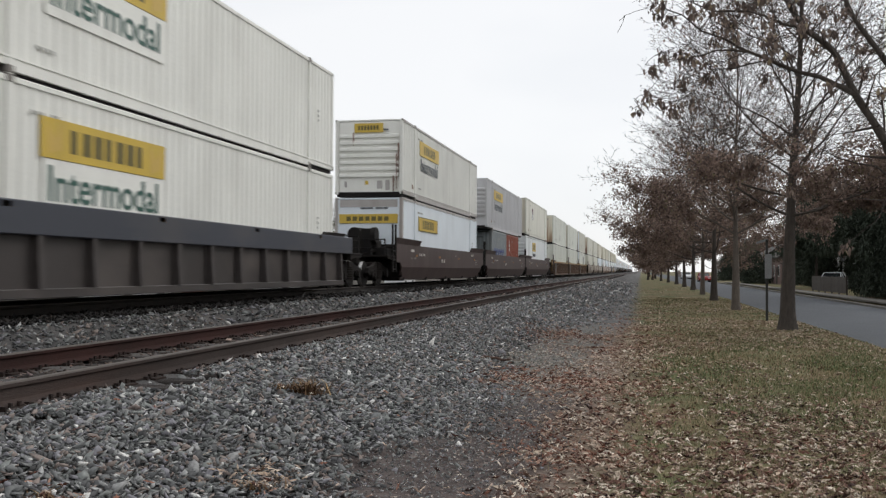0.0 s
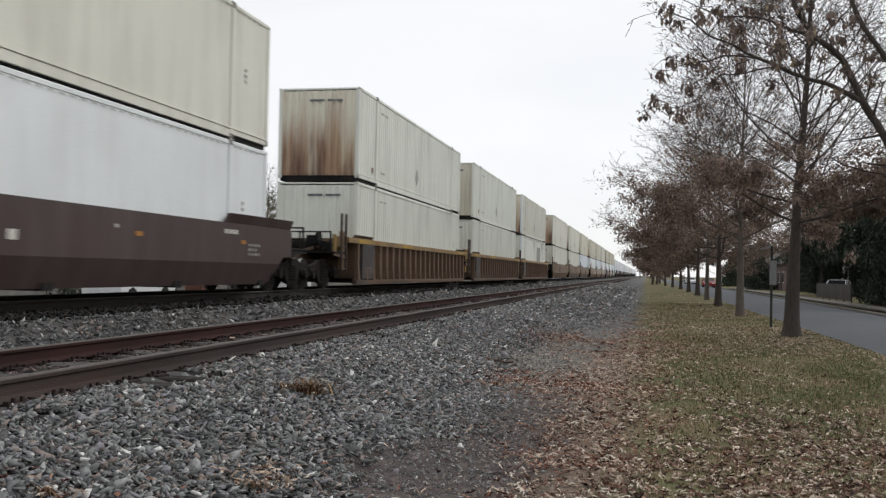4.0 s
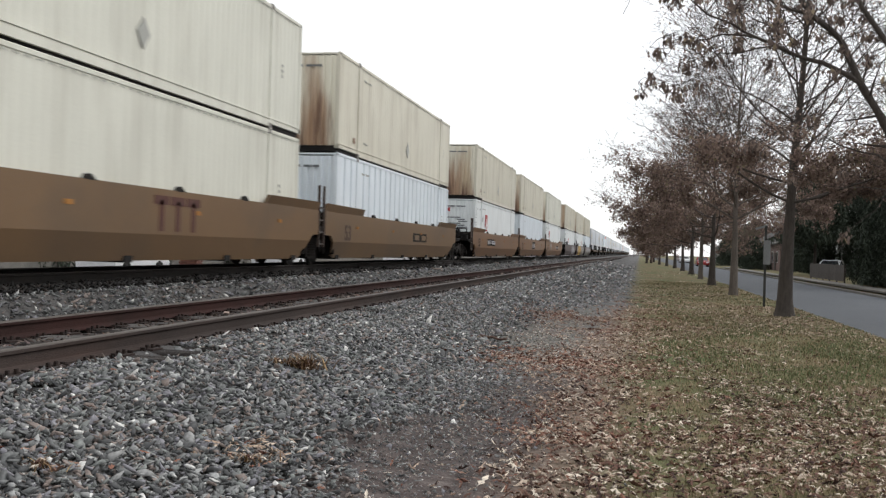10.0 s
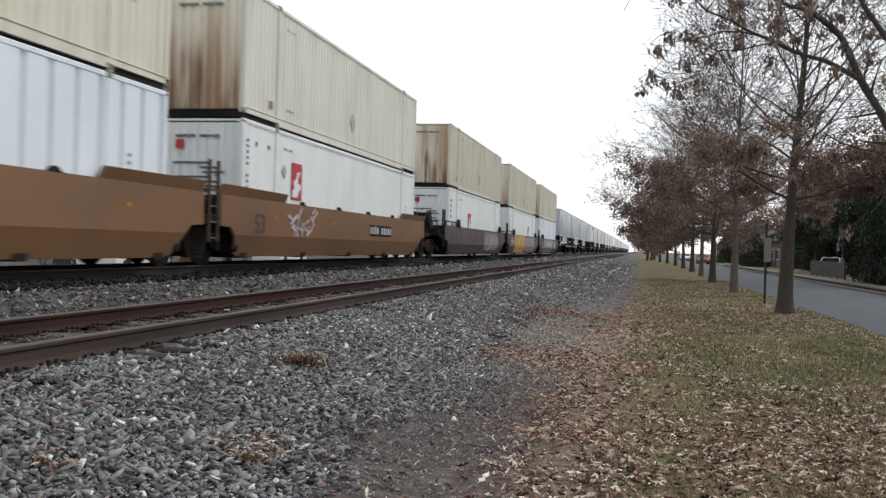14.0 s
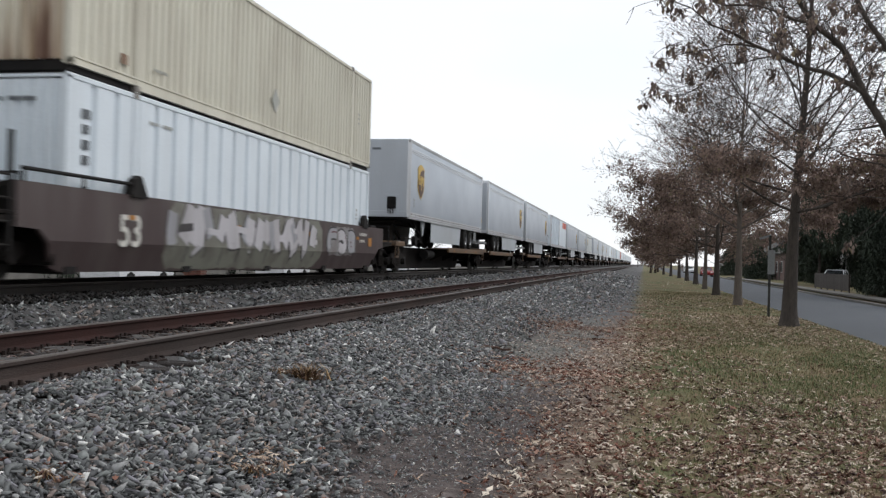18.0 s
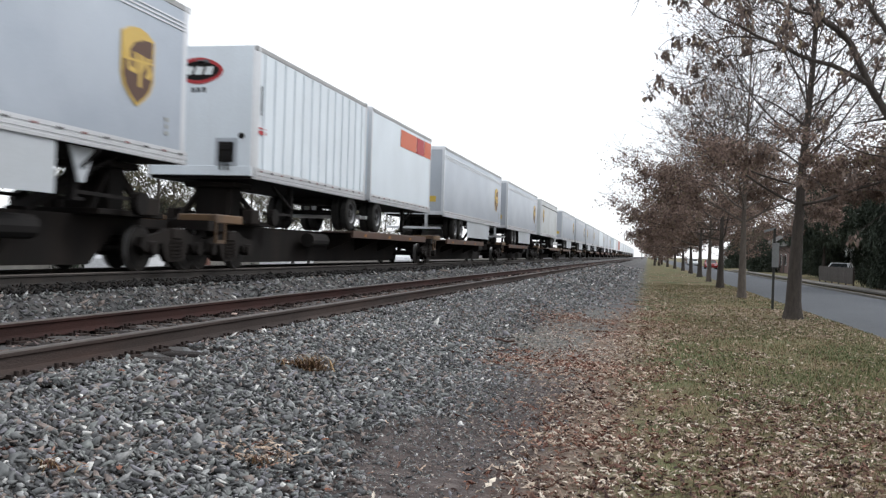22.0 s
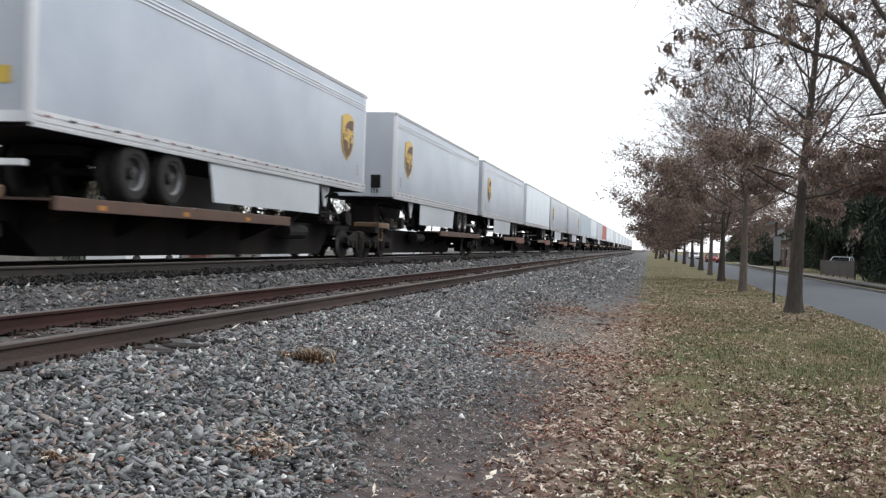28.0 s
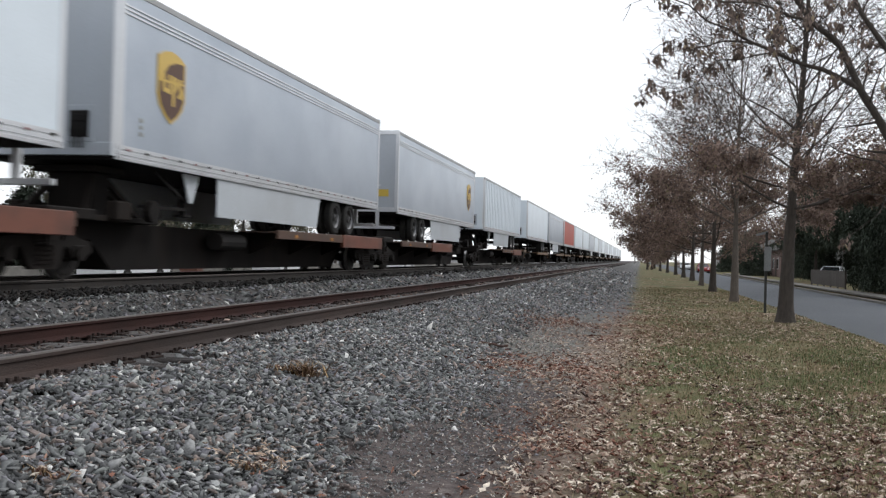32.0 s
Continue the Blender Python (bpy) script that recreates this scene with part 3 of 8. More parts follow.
# ---- the train ----
def paint(name, c, dirt=(0.16, 0.13, 0.10), amount=0.35, rough=0.5, metal=0.0, c2=None, dscale=(1.5, 1.5, 0.25), bump=0.03, spec=0.4):
    return mat(name, c, c2 or tuple(v * 0.9 for v in c), rough=rough, metal=metal, scale=0.7, fine=25, bump=bump, dirt=dirt, dirt_scale=dscale, dirt_amount=amount, grain=0.04, spec=spec)


def rust_stained(name):
    """Cream paint run over by rust and soot: upright streaks that have gathered low on the panel."""
    m = bpy.data.materials.new(name)
    m.use_nodes = True
    n, l = m.node_tree.nodes, m.node_tree.links
    b = n["Principled BSDF"]
    b.inputs["Roughness"].default_value = 0.6
    tc = n.new("ShaderNodeTexCoord")
    sep = n.new("ShaderNodeSeparateXYZ")
    l.new(tc.outputs["Object"], sep.inputs[0])
    who = n.new("ShaderNodeObjectInfo")
    shift = n.new("ShaderNodeVectorMath")
    shift.operation = "MULTIPLY_ADD"
    l.new(who.outputs["Random"], shift.inputs[0])
    shift.inputs[1].default_value = (40, 40, 40)
    l.new(tc.outputs["Object"], shift.inputs[2])

    def noise_at(stretch, detail):
        mp = n.new("ShaderNodeMapping")
        mp.inputs["Scale"].default_value = stretch
        l.new(shift.outputs[0], mp.inputs["Vector"])
        q = n.new("ShaderNodeTexNoise")
        q.inputs["Scale"].default_value = 1.0
        q.inputs["Detail"].default_value = detail
        l.new(mp.outputs[0], q.inputs["Vector"])
        return q.outputs["Fac"]

    def mixed(fac, a, c):
        q = n.new("ShaderNodeMix")
        q.data_type = "RGBA"
        l.new(fac, q.inputs["Factor"])
        if isinstance(a, tuple):
            q.inputs["A"].default_value = (*a, 1)
        else:
            l.new(a, q.inputs["A"])
        q.inputs["B"].default_value = (*c, 1)
        return q.outputs["Result"]

    def run_mask(stretch, weight, lo, hi):
        a = n.new("ShaderNodeMath")
        a.operation = "MULTIPLY_ADD"
        l.new(sep.outputs["Z"], a.inputs[0])
        a.inputs[1].default_value = -weight
        l.new(noise_at(stretch, 5.0), a.inputs[2])
        r = n.new("ShaderNodeMapRange")
        r.interpolation_type = "SMOOTHSTEP"
        l.new(a.outputs[0], r.inputs["Value"])
        r.inputs["From Min"].default_value = lo
        r.inputs["From Max"].default_value = hi
        return r.outputs[0]

    c = mixed(run_mask((1.3, 1.3, 0.2), 0.04, 0.38, 0.62), (0.71, 0.68, 0.57), (0.50, 0.40, 0.27))
    c = mixed(run_mask((1.5, 1.5, 0.28), 0.075, 0.26, 0.60), c, (0.36, 0.235, 0.150))
    c = mixed(run_mask((3.2, 3.2, 0.45), 0.125, 0.34, 0.62), c, (0.15, 0.082, 0.055))
    l.new(c, b.inputs["Base Color"])
    return m


M_clean = paint("clean_white_container_paint", (0.83, 0.83, 0.78), amount=0.15)
M_signink = paint("dull_sign_lettering", (0.13, 0.105, 0.03), amount=0)
M_slateblue = paint("slate_blue_black_chord_paint", (0.046, 0.050, 0.064), (0.10, 0.09, 0.085), 0.5, dscale=(1.0, 0.5, 1.5))
M_cream = paint("cream_container_paint", (0.69, 0.685, 0.60), (0.26, 0.23, 0.18), amount=0.30)
M_cream2 = paint("yellowed_container_paint", (0.665, 0.635, 0.53), (0.24, 0.18, 0.12), 0.35)
M_rusty = rust_stained("rust_streaked_container_front")
M_pale_cream = paint("pale_grey_green_container_paint", (0.765, 0.785, 0.715), (0.26, 0.23, 0.18), amount=0.30)
M_white = paint("white_container_paint", (0.76, 0.795, 0.80), amount=0.12)
M_white2 = paint("blue_white_container_paint", (0.74, 0.80, 0.85), amount=0.10)
M_grey = paint("grey_container_paint", (0.58, 0.58, 0.59), amount=0.2)
M_slate = paint("grey_green_container_paint", (0.30, 0.33, 0.34), amount=0.3)
M_red = paint("rust_red_container_paint", (0.30, 0.085, 0.055), amount=0.2)
M_soft = paint("soft_white_container_paint", (0.74, 0.755, 0.70), amount=0.2)
M_rust_run = paint("brown_rust_run", (0.30, 0.20, 0.16), (0.16, 0.10, 0.08), amount=0.4)
M_dullred = paint("dull_red_trailer_skin", (0.40, 0.075, 0.048), (0.22, 0.06, 0.05), amount=0.3)
M_grimy = paint("grimy_grey_rail_paint", (0.44, 0.42, 0.40), (0.20, 0.14, 0.11), amount=0.5)
M_orange = paint("orange_red_paint", (0.62, 0.14, 0.06), amount=0.1)
# silver skin: pale cloudy patches in its dirt layer paint soft sky reflections
M_alu = paint("silver_trailer_skin", (0.43, 0.475, 0.535), (0.56, 0.60, 0.65), 0.55, rough=0.32, metal=0.4, dscale=(0.5, 0.35, 0.5), c2=(0.37, 0.41, 0.47))
M_alu2 = paint("silver_trailer_trim", (0.68, 0.69, 0.71), amount=0.15, rough=0.3, metal=0.5)
M_door = paint("grey_trailer_door", (0.44, 0.47, 0.51), amount=0.15, rough=0.4, metal=0.2)
M_trail_white = paint("white_trailer_skin", (0.70, 0.765, 0.82), (0.60, 0.66, 0.70), amount=0.4, rough=0.35, dscale=(0.5, 0.35, 0.5))
M_oldskin = paint("aged_off_white_trailer_skin", (0.56, 0.585, 0.59), (0.33, 0.31, 0.28), amount=0.5, rough=0.45, dscale=(0.5, 0.35, 0.7))
M_skirt = paint("pale_side_skirt", (0.47, 0.50, 0.53), (0.32, 0.32, 0.32), amount=0.4, dscale=(0.5, 0.4, 0.5))
M_dullyellow = paint("worn_yellow_stripe", (0.40, 0.25, 0.035), (0.14, 0.09, 0.05), 0.75)
M_yellow = paint("yellow_sign_panel", (0.60, 0.42, 0.065), (0.30, 0.22, 0.08), amount=0.3)
M_gold = paint("gold_emblem_paint", (0.60, 0.41, 0.10), amount=0.1)
M_brown = paint("brown_emblem_paint", (0.09, 0.042, 0.025), amount=0.0)
M_black = paint("black_fittings", (0.010, 0.009, 0.009), (0.04, 0.034, 0.028), 0.4, rough=0.8, spec=0.2)
M_green_txt = paint("dark_green_lettering", (0.035, 0.10, 0.08), amount=0)
M_grey_txt = paint("grey_lettering", (0.11, 0.12, 0.13), amount=0)
M_faint = paint("faded_stencil_marks", (0.36, 0.36, 0.33), amount=0)
M_blue_txt = paint("blue_emblem_paint", (0.05, 0.08, 0.28), amount=0)
M_red_txt = paint("red_emblem_paint", (0.42, 0.03, 0.035), amount=0)
M_pale = paint("pale_stencil_marks", (0.62, 0.60, 0.55), amount=0.2)
M_well = {
    "dark": paint("dark_brown_well_paint", (0.046, 0.039, 0.037), (0.105, 0.088, 0.080), 0.7, dscale=(1.2, 0.7, 1.2)),
    "maroon": paint("maroon_well_paint", (0.054, 0.034, 0.031), (0.105, 0.082, 0.072), 0.5),
    "tan": paint("tan_ribbed_well_paint", (0.120, 0.072, 0.044), (0.042, 0.032, 0.027), 0.85, dscale=(1.1, 0.8, 1.1)),
    "brown": paint("brown_well_paint", (0.175, 0.108, 0.058), (0.09, 0.068, 0.05), 0.6, dscale=(1.2, 0.5, 0.6), rough=0.32),
    "ochre": paint("ochre_brown_well_paint", (0.205, 0.108, 0.052), (0.10, 0.068, 0.05), 0.55, dscale=(1.2, 0.5, 0.6), rough=0.32),
    "faded": paint("faded_maroon_well_paint", (0.064, 0.044, 0.043), (0.14, 0.12, 0.11), 0.6),
}
M_darkred = paint("dark_red_stencil_paint", (0.085, 0.028, 0.022), amount=0.1)
M_casting = paint("grimy_corner_casting", (0.22, 0.20, 0.18), (0.05, 0.04, 0.035), 0.9)
M_chord = paint("yellow_striped_chord_paint", (0.26, 0.165, 0.062), (0.09, 0.06, 0.04), 0.7)
M_truck = paint("oily_cast_steel", (0.011, 0.009, 0.008), (0.026, 0.020, 0.017), 0.5, rough=0.8, bump=0.1, spec=0.15)
M_wheel = mat("wheel_steel", (0.016, 0.013, 0.012), (0.010, 0.009, 0.008), rough=0.75, spec=0.2, scale=4, fine=30, bump=0.1)
M_tread = mat("bright_wheel_tread", (0.5, 0.5, 0.49), (0.35, 0.34, 0.33), rough=0.3, metal=0.8, scale=4, fine=30, bump=0)
M_tyre = mat("black_tyre_rubber", (0.018, 0.018, 0.018), (0.032, 0.031, 0.029), rough=0.9, scale=6, fine=60, bump=0.2, spec=0.2)
M_deck = paint("rusty_tan_spine_deck", (0.14, 0.082, 0.041), (0.030, 0.022, 0.017), 1.0, dscale=(1.3, 0.9, 1.3))
M_deck_red = paint("orange_red_spine_deck", (0.165, 0.062, 0.040), (0.04, 0.028, 0.022), 0.9, dscale=(1.3, 0.9, 1.3))
# spine colour lowered to near black to carry the shade under the trailers
M_spine = paint("shade_dark_spine_beam", (0.0085, 0.007, 0.0065), (0.026, 0.019, 0.015), 0.5, rough=0.8, spec=0.15)
M_spray = {
    "white": paint("white_spray_paint", (0.50, 0.48, 0.50), (0.2, 0.18, 0.17), 0.5),
    "yellow": paint("yellow_spray_paint", (0.56, 0.385, 0.11), (0.30, 0.24, 0.08), 0.5),
    "gold": paint("orange_yellow_spray_paint", (0.60, 0.34, 0.085), (0.25, 0.15, 0.08), 0.5),
    "grey": paint("silver_spray_paint", (0.34, 0.34, 0.36), (0.15, 0.13, 0.13), 0.5),
    "silver": paint("thin_silver_spray_paint", (0.25, 0.24, 0.24), (0.12, 0.095, 0.085), 0.8, dscale=(2, 2, 2)),
    "dull": paint("thin_grey_spray_paint", (0.20, 0.20, 0.165), (0.09, 0.07, 0.062), 0.8, dscale=(2, 2, 2)),
    "olive": paint("olive_spray_paint", (0.22, 0.23, 0.13), (0.15, 0.13, 0.1), 0.5),
    "plum": paint("dull_plum_spray_paint", (0.15, 0.045, 0.055), (0.1, 0.06, 0.06), 0.5),
    "ink": paint("dark_spray_paint", (0.04, 0.035, 0.04), (0.1, 0.09, 0.08), 0.3),
}

MOVERS = []       # (thing, x, y at the clip's start, z)
SPINNING = []     # (wheelset, place in its truck, distance along the line at the start)
WIDTH = 1.295     # half a container's width
SPEED = (16.898, 0.613, -0.191)


def run(t):
    """How far the train has come by t seconds."""
    u = t / 32.0
    return t * (SPEED[0] + SPEED[1] * u + SPEED[2] * u * u)


def rolling(ob, y, z=0.0):
    MOVERS.append((ob, X2, y, Z2 + z))
    return ob


# -- bogies --
def wheelset_mesh():
    bm = bmesh.new()
    rod(bm, (-0.95, 0, 0), (0.95, 0, 0), 0.075, sides=8)
    for s in (-1, 1):
        a, b = s * 0.70, s * 0.82
        rod(bm, (s * 0.685, 0, 0), (s * 0.715, 0, 0), 0.445, sides=28)
        rod(bm, (s * 0.715, 0, 0), (s * 0.815, 0, 0), 0.42, 0.418, sides=28)
        rod(bm, (s * 0.815, 0, 0), (s * 0.822, 0, 0), 0.36, 0.34, sides=24)
        rod(bm, (s * 0.80, 0, 0), (s * 0.88, 0, 0), 0.13, sides=12)
        for k in range(3):
            c, d = math.cos(k * 2.1), math.sin(k * 2.1)
            rod(bm, (s * 0.80, c * 0.22, d * 0.22), (s * 0.828, c * 0.22, d * 0.22), 0.05, sides=8)
    me = mesh_of("wheelset", bm, M_wheel)
    me.materials.append(M_tread)
    for p in me.polygons:
        c = p.center
        if math.hypot(c.y, c.z) > 0.40 and 0.72 < abs(c.x) < 0.81:
            p.material_index = 1
    return me


def frame_mesh(s):
    """One cast side frame of a bogie, with its window, spring nest and journal boxes."""
    bm = bmesh.new()
    top = [(-1.28, 0.46), (-1.22, 0.62), (-0.55, 0.72), (-0.34, 0.80), (0.34, 0.80), (0.55, 0.72), (1.22, 0.62), (1.28, 0.46), (1.10, 0.36), (0.72, 0.36), (0.66, 0.50), (0.52, 0.54), (0.42, 0.30), (0.30, 0.18), (-0.30, 0.18), (-0.42, 0.30), (-0.52, 0.54), (-0.66, 0.50), (-0.72, 0.36), (-1.10, 0.36)]
    plate(bm, top, "x", s * 0.94, s * 1.06)
    for y in (-0.89, 0.89):
        rod(bm, (s * 0.95, y, 0.42), (s * 1.13, y, 0.42), 0.12, sides=10)
        box(bm, s * 1.0 - 0.09, s * 1.0 + 0.09, y - 0.15, y + 0.15, 0.36, 0.56, 0.02)
    for y in (-0.16, 0.0, 0.16):
        for k in range(5):
            rod(bm, (s * 1.04, y, 0.26 + k * 0.07), (s * 1.04, y, 0.30 + k * 0.07), 0.08, sides=8)
    return mesh_of("side_frame", bm, M_truck)


def bolster_mesh():
    bm = bmesh.new()
    box(bm, -1.10, 1.10, -0.20, 0.20, 0.60, 0.82, 0.03)
    for y in (-0.42, 0.42):
        beam(bm, (-0.8, y, 0.36), (0.8, y, 0.36), 0.07, 0.1)
        for s in (-1, 1):
            box(bm, s * 0.76 - 0.06, s * 0.76 + 0.06, y - 0.06, y + 0.06, 0.25, 0.55)
    return mesh_of("bolster", bm, M_truck)


BOGIE = (bolster_mesh(), wheelset_mesh(), frame_mesh(-1), frame_mesh(1))


def bogie(parent, y, start, spin=True):
    """A four-wheel bogie under a car at y; start: the car's place along the line."""
    b = part("bogie", BOGIE[0], None, parent, "oily cast-steel bogie")
    b.location = (0, y, 0)
    for dy in (-0.89, 0.89):
        w = part("wheelset", BOGIE[1], None, b)
        w.location = (0, dy, 0.42)
        if spin:
            SPINNING.append((w, dy, start + y))
    for k in (2, 3):
        part("side_frame", BOGIE[k], None, b)
    return b


# -- well cars --
L = 16.15


def smooth_side(s):
    """One side of a well: a smooth plate that leans in below its crease, with a rolled top edge and cut-away lower corners."""
    bm = bmesh.new()
    ys = [-1.30, -0.80, -0.55, -0.30, 0.0, L, L + 0.30, L + 0.55, L + 0.80, L + 1.30]
    low = [0.84, 0.82, 0.62, 0.26, 0.19, 0.19, 0.26, 0.62, 0.82, 0.84]
    sec = []
    for y, z in zip(ys, low):
        k = max(z, 0.66)
        d = 0.17 * max(0.0, 0.66 - z) / 0.46
        ring = [(1.43, 1.48), (1.43, k), (1.43 - d, z), (1.37 - d, z), (1.36, k), (1.36, 1.48)]
        sec.append([bm.verts.new((s * a, y, b)) for a, b in ring])
    for p, q in zip(sec, sec[1:]):
        for i in range(6):
            j = (i + 1) % 6
            bm.faces.new((p[i], p[j], q[j], q[i]))
    bm.faces.new(sec[0])
    bm.faces.new(sec[-1][::-1])
    return bm


def well_meshes():
    out = {}
    for s in (-1, 1):
        out["smooth", s] = smooth_side(s)
        bm = bmesh.new()
        box(bm, s * 1.325 - 0.02, s * 1.325 + 0.02, -0.35, L + 0.35, 0.22, 1.40)
        out["panel", s] = bm
        bm = bmesh.new()
        box(bm, s * 1.40 - 0.07, s * 1.40 + 0.07, -1.30, L + 1.30, 1.34, 1.50, 0.012)
        out["chord", s] = bm
        bm = bmesh.new()
        box(bm, s * 1.40 - 0.07, s * 1.40 + 0.07, -0.5, L + 0.5, 0.12, 0.26, 0.012)
        out["sill", s] = bm
    bm = bmesh.new()
    box(bm, -1.3, 1.3, -0.15, 0.15, 0.16, 0.28)
    out["floor"] = bm
    bm = bmesh.new()
    box(bm, -0.09, 0.05, -0.06, 0.06, 0.26, 1.36)
    plate(bm, [(0.05, 0.26), (0.085, 0.26), (0.05, 0.75)], "y", -0.06, 0.06)
    out["post"] = bm
    bm = bmesh.new()
    for y0, y1 in ((-1.25, 2.35),):
        lo = [bm.verts.new((x, y, 1.47)) for x, y in ((-0.05, y0), (0.03, y0), (0.03, y1), (-0.05, y1))]
        hi = [bm.verts.new((x, y, z)) for x, y, z in ((0.03, y0, 1.70), (0.12, y0, 1.70), (0.12, y1 - 0.05, 1.68), (0.03, y1 - 0.05, 1.68))]
        bm.faces.new(lo[::-1])
        bm.faces.new(hi)
        for i in range(4):
            bm.faces.new((lo[i], lo[(i + 1) % 4], hi[(i + 1) % 4], hi[i]))
    out["lip"] = bm
    bm = bmesh.new()
    plate(bm, [(0.30, 0.0), (0.05, 0.32), (-0.05, 0.36), (-0.20, 0.30), (-0.32, 0.06), (-0.30, 0.0)], "x", -0.05, 0.05)
    out["guide"] = bm
    bm = bmesh.new()
    box(bm, -1.42, 1.42, -2.5, -1.30, 1.00, 1.06, 0.01)
    out["platform"] = bm
    bm = bmesh.new()
    plate(bm, [(-1.32, 0.84), (-1.26, 0.84), (-1.26, 1.40), (-0.36, 1.40), (-0.36, 0.30), (-0.30, 0.30), (-0.30, 1.46), (-1.32, 1.46)], "x", -1.36, 1.36)
    out["bulkhead"] = bm
    bm = bmesh.new()
    box(bm, -0.45, 0.45, -2.9, -0.40, 0.74, 0.99, 0.03)
    out["draft_sill"] = bm
    bm = bmesh.new()
    plate(bm, [(-1.34, 0.99), (-1.34, 0.84), (-1.6, 0.90), (-2.4, 0.94), (-2.5, 0.99)], "x", 1.35, 1.41)
    out["side_plate"] = bm
    bm = bmesh.new()
    beam(bm, (1.30, -1.36, 1.44), (0.5, -2.48, 1.07), 0.07, 0.07)
    out["diagonal_brace"] = bm
    bm = bmesh.new()
    for x in (-1.30, -0.40, 0.40, 1.30):
        box(bm, x - 0.02, x + 0.02, -2.47, -2.43, 1.04, 1.62)
    for z in (1.30, 1.60):
        rod(bm, (-1.30, -2.45, z), (1.30, -2.45, z), 0.022, sides=6)
    out["handrail"] = bm
    bm = bmesh.new()
    for y in (-1.85, -1.45):
        box(bm, 1.39, 1.45, y - 0.03, y + 0.03, 0.50, 2.15)
    for z in (0.58, 0.90, 1.22, 1.54):
        rod(bm, (1.42, -1.85, z), (1.42, -1.45, z), 0.02, sides=6)
    out["ladder"] = bm
    bm = bmesh.new()
    rod(bm, (0.75, -2.1, 1.75), (0.92, -2.1, 1.75), 0.28, sides=16)
    box(bm, 0.4, 0.76, -2.3, -1.9, 1.06, 1.98, 0.02)
    out["brake"] = bm
    bm = bmesh.new()
    rod(bm, (0.78, -2.1, 1.42), (0.86, -2.1, 1.42), 0.20, sides=14)
    box(bm, 0.5, 0.78, -2.22, -1.98, 1.06, 1.52, 0.02)
    out["brake_low"] = bm
    bm = bmesh.new()
    rod(bm, (0.0, -1.75, 1.80), (0.0, -0.12, 1.80), 0.26, sides=16)
    box(bm, -1.0, 0.9, -2.0, -1.4, 1.06, 1.60, 0.03)
    box(bm, 0.2, 1.25, -2.0, -1.35, 1.06, 1.30, 0.02)
    out["air"] = bm
    bm = bmesh.new()
    rod(bm, (-0.6, -1.75, 1.24), (0.7, -1.75, 1.24), 0.17, sides=14)
    box(bm, 0.75, 1.2, -2.05, -1.45, 1.06, 1.30, 0.02)
    for x in (-0.4, 0.5):
        box(bm, x - 0.04, x + 0.04, -1.95, -1.55, 1.05, 1.26)
    rod(bm, (1.0, -2.3, 1.10), (1.0, -1.5, 1.46), 0.02, sides=6)
    rod(bm, (0.6, -2.4, 1.42), (1.25, -2.4, 1.30), 0.02, sides=6)
    out["air_low"] = bm
    bm = bmesh.new()
    box(bm, -0.12, 0.12, -3.5, -2.8, 0.72, 0.96, 0.03)
    box(bm, -0.20, 0.20, -3.72, -3.42, 0.66, 1.02, 0.05)
    out["coupler"] = bm
    return out


WM = well_meshes()
WELL = {}
for kind, m in M_well.items():
    WELL[kind] = {k: mesh_of(k if isinstance(k, str) else k[0], bm.copy(), m) for k, bm in WM.items()}
# worn ribs painted lighter than the panels, which puts recess shade into colour
WELL["tan"]["post"] = mesh_of("post", WM["post"].copy(), paint("lighter_tan_rib_paint", (0.155, 0.098, 0.064), (0.05, 0.038, 0.03), 0.8, dscale=(1.5, 1.5, 1.5)))
WELL["tan"]["chord", -1] = mesh_of("chord", WM["chord", -1].copy(), M_chord)
WELL["tan"]["chord", 1] = mesh_of("chord", WM["chord", 1].copy(), M_chord)
for q in (-1, 1):
    bm = bmesh.new()
    box(bm, q * 1.41 - 0.07, q * 1.41 + 0.07, -1.30, L + 1.30, 1.02, 1.50, 0.015)
    WELL["dark"]["chord", q] = mesh_of("chord", bm, M_slateblue)
DARK = {k: mesh_of(k, WM[k].copy(), M_black) for k in ("handrail", "ladder", "brake", "brake_low", "air", "air_low", "coupler", "floor")}
DARK["platform"] = mesh_of("end_platform", WM["platform"].copy(), M_truck)
for k in ("bulkhead", "draft_sill", "side_plate", "diagonal_brace"):
    DARK[k] = mesh_of(k, WM[k].copy(), M_truck)
M_reflect = paint("amber_reflector_strip", (0.42, 0.18, 0.03), (0.1, 0.07, 0.05), 0.6)
bm = bmesh.new()
box(bm, -0.006, 0.006, -0.11, 0.11, -0.04, 0.04)
REFLECT = mesh_of("reflector", bm, M_reflect)
bm = bmesh.new()
box(bm, -0.005, 0.005, -0.06, 0.06, -0.045, 0.045)
DATA_PLATE = mesh_of("data_plate", bm, M_well["ochre"])
MARK_TONE = {"pale": M_pale, "faint": M_faint, "dark": M_grey_txt, "rusty": paint("rusty_stencil_marks", (0.17, 0.125, 0.11), amount=0.3)}
ROWS = {}


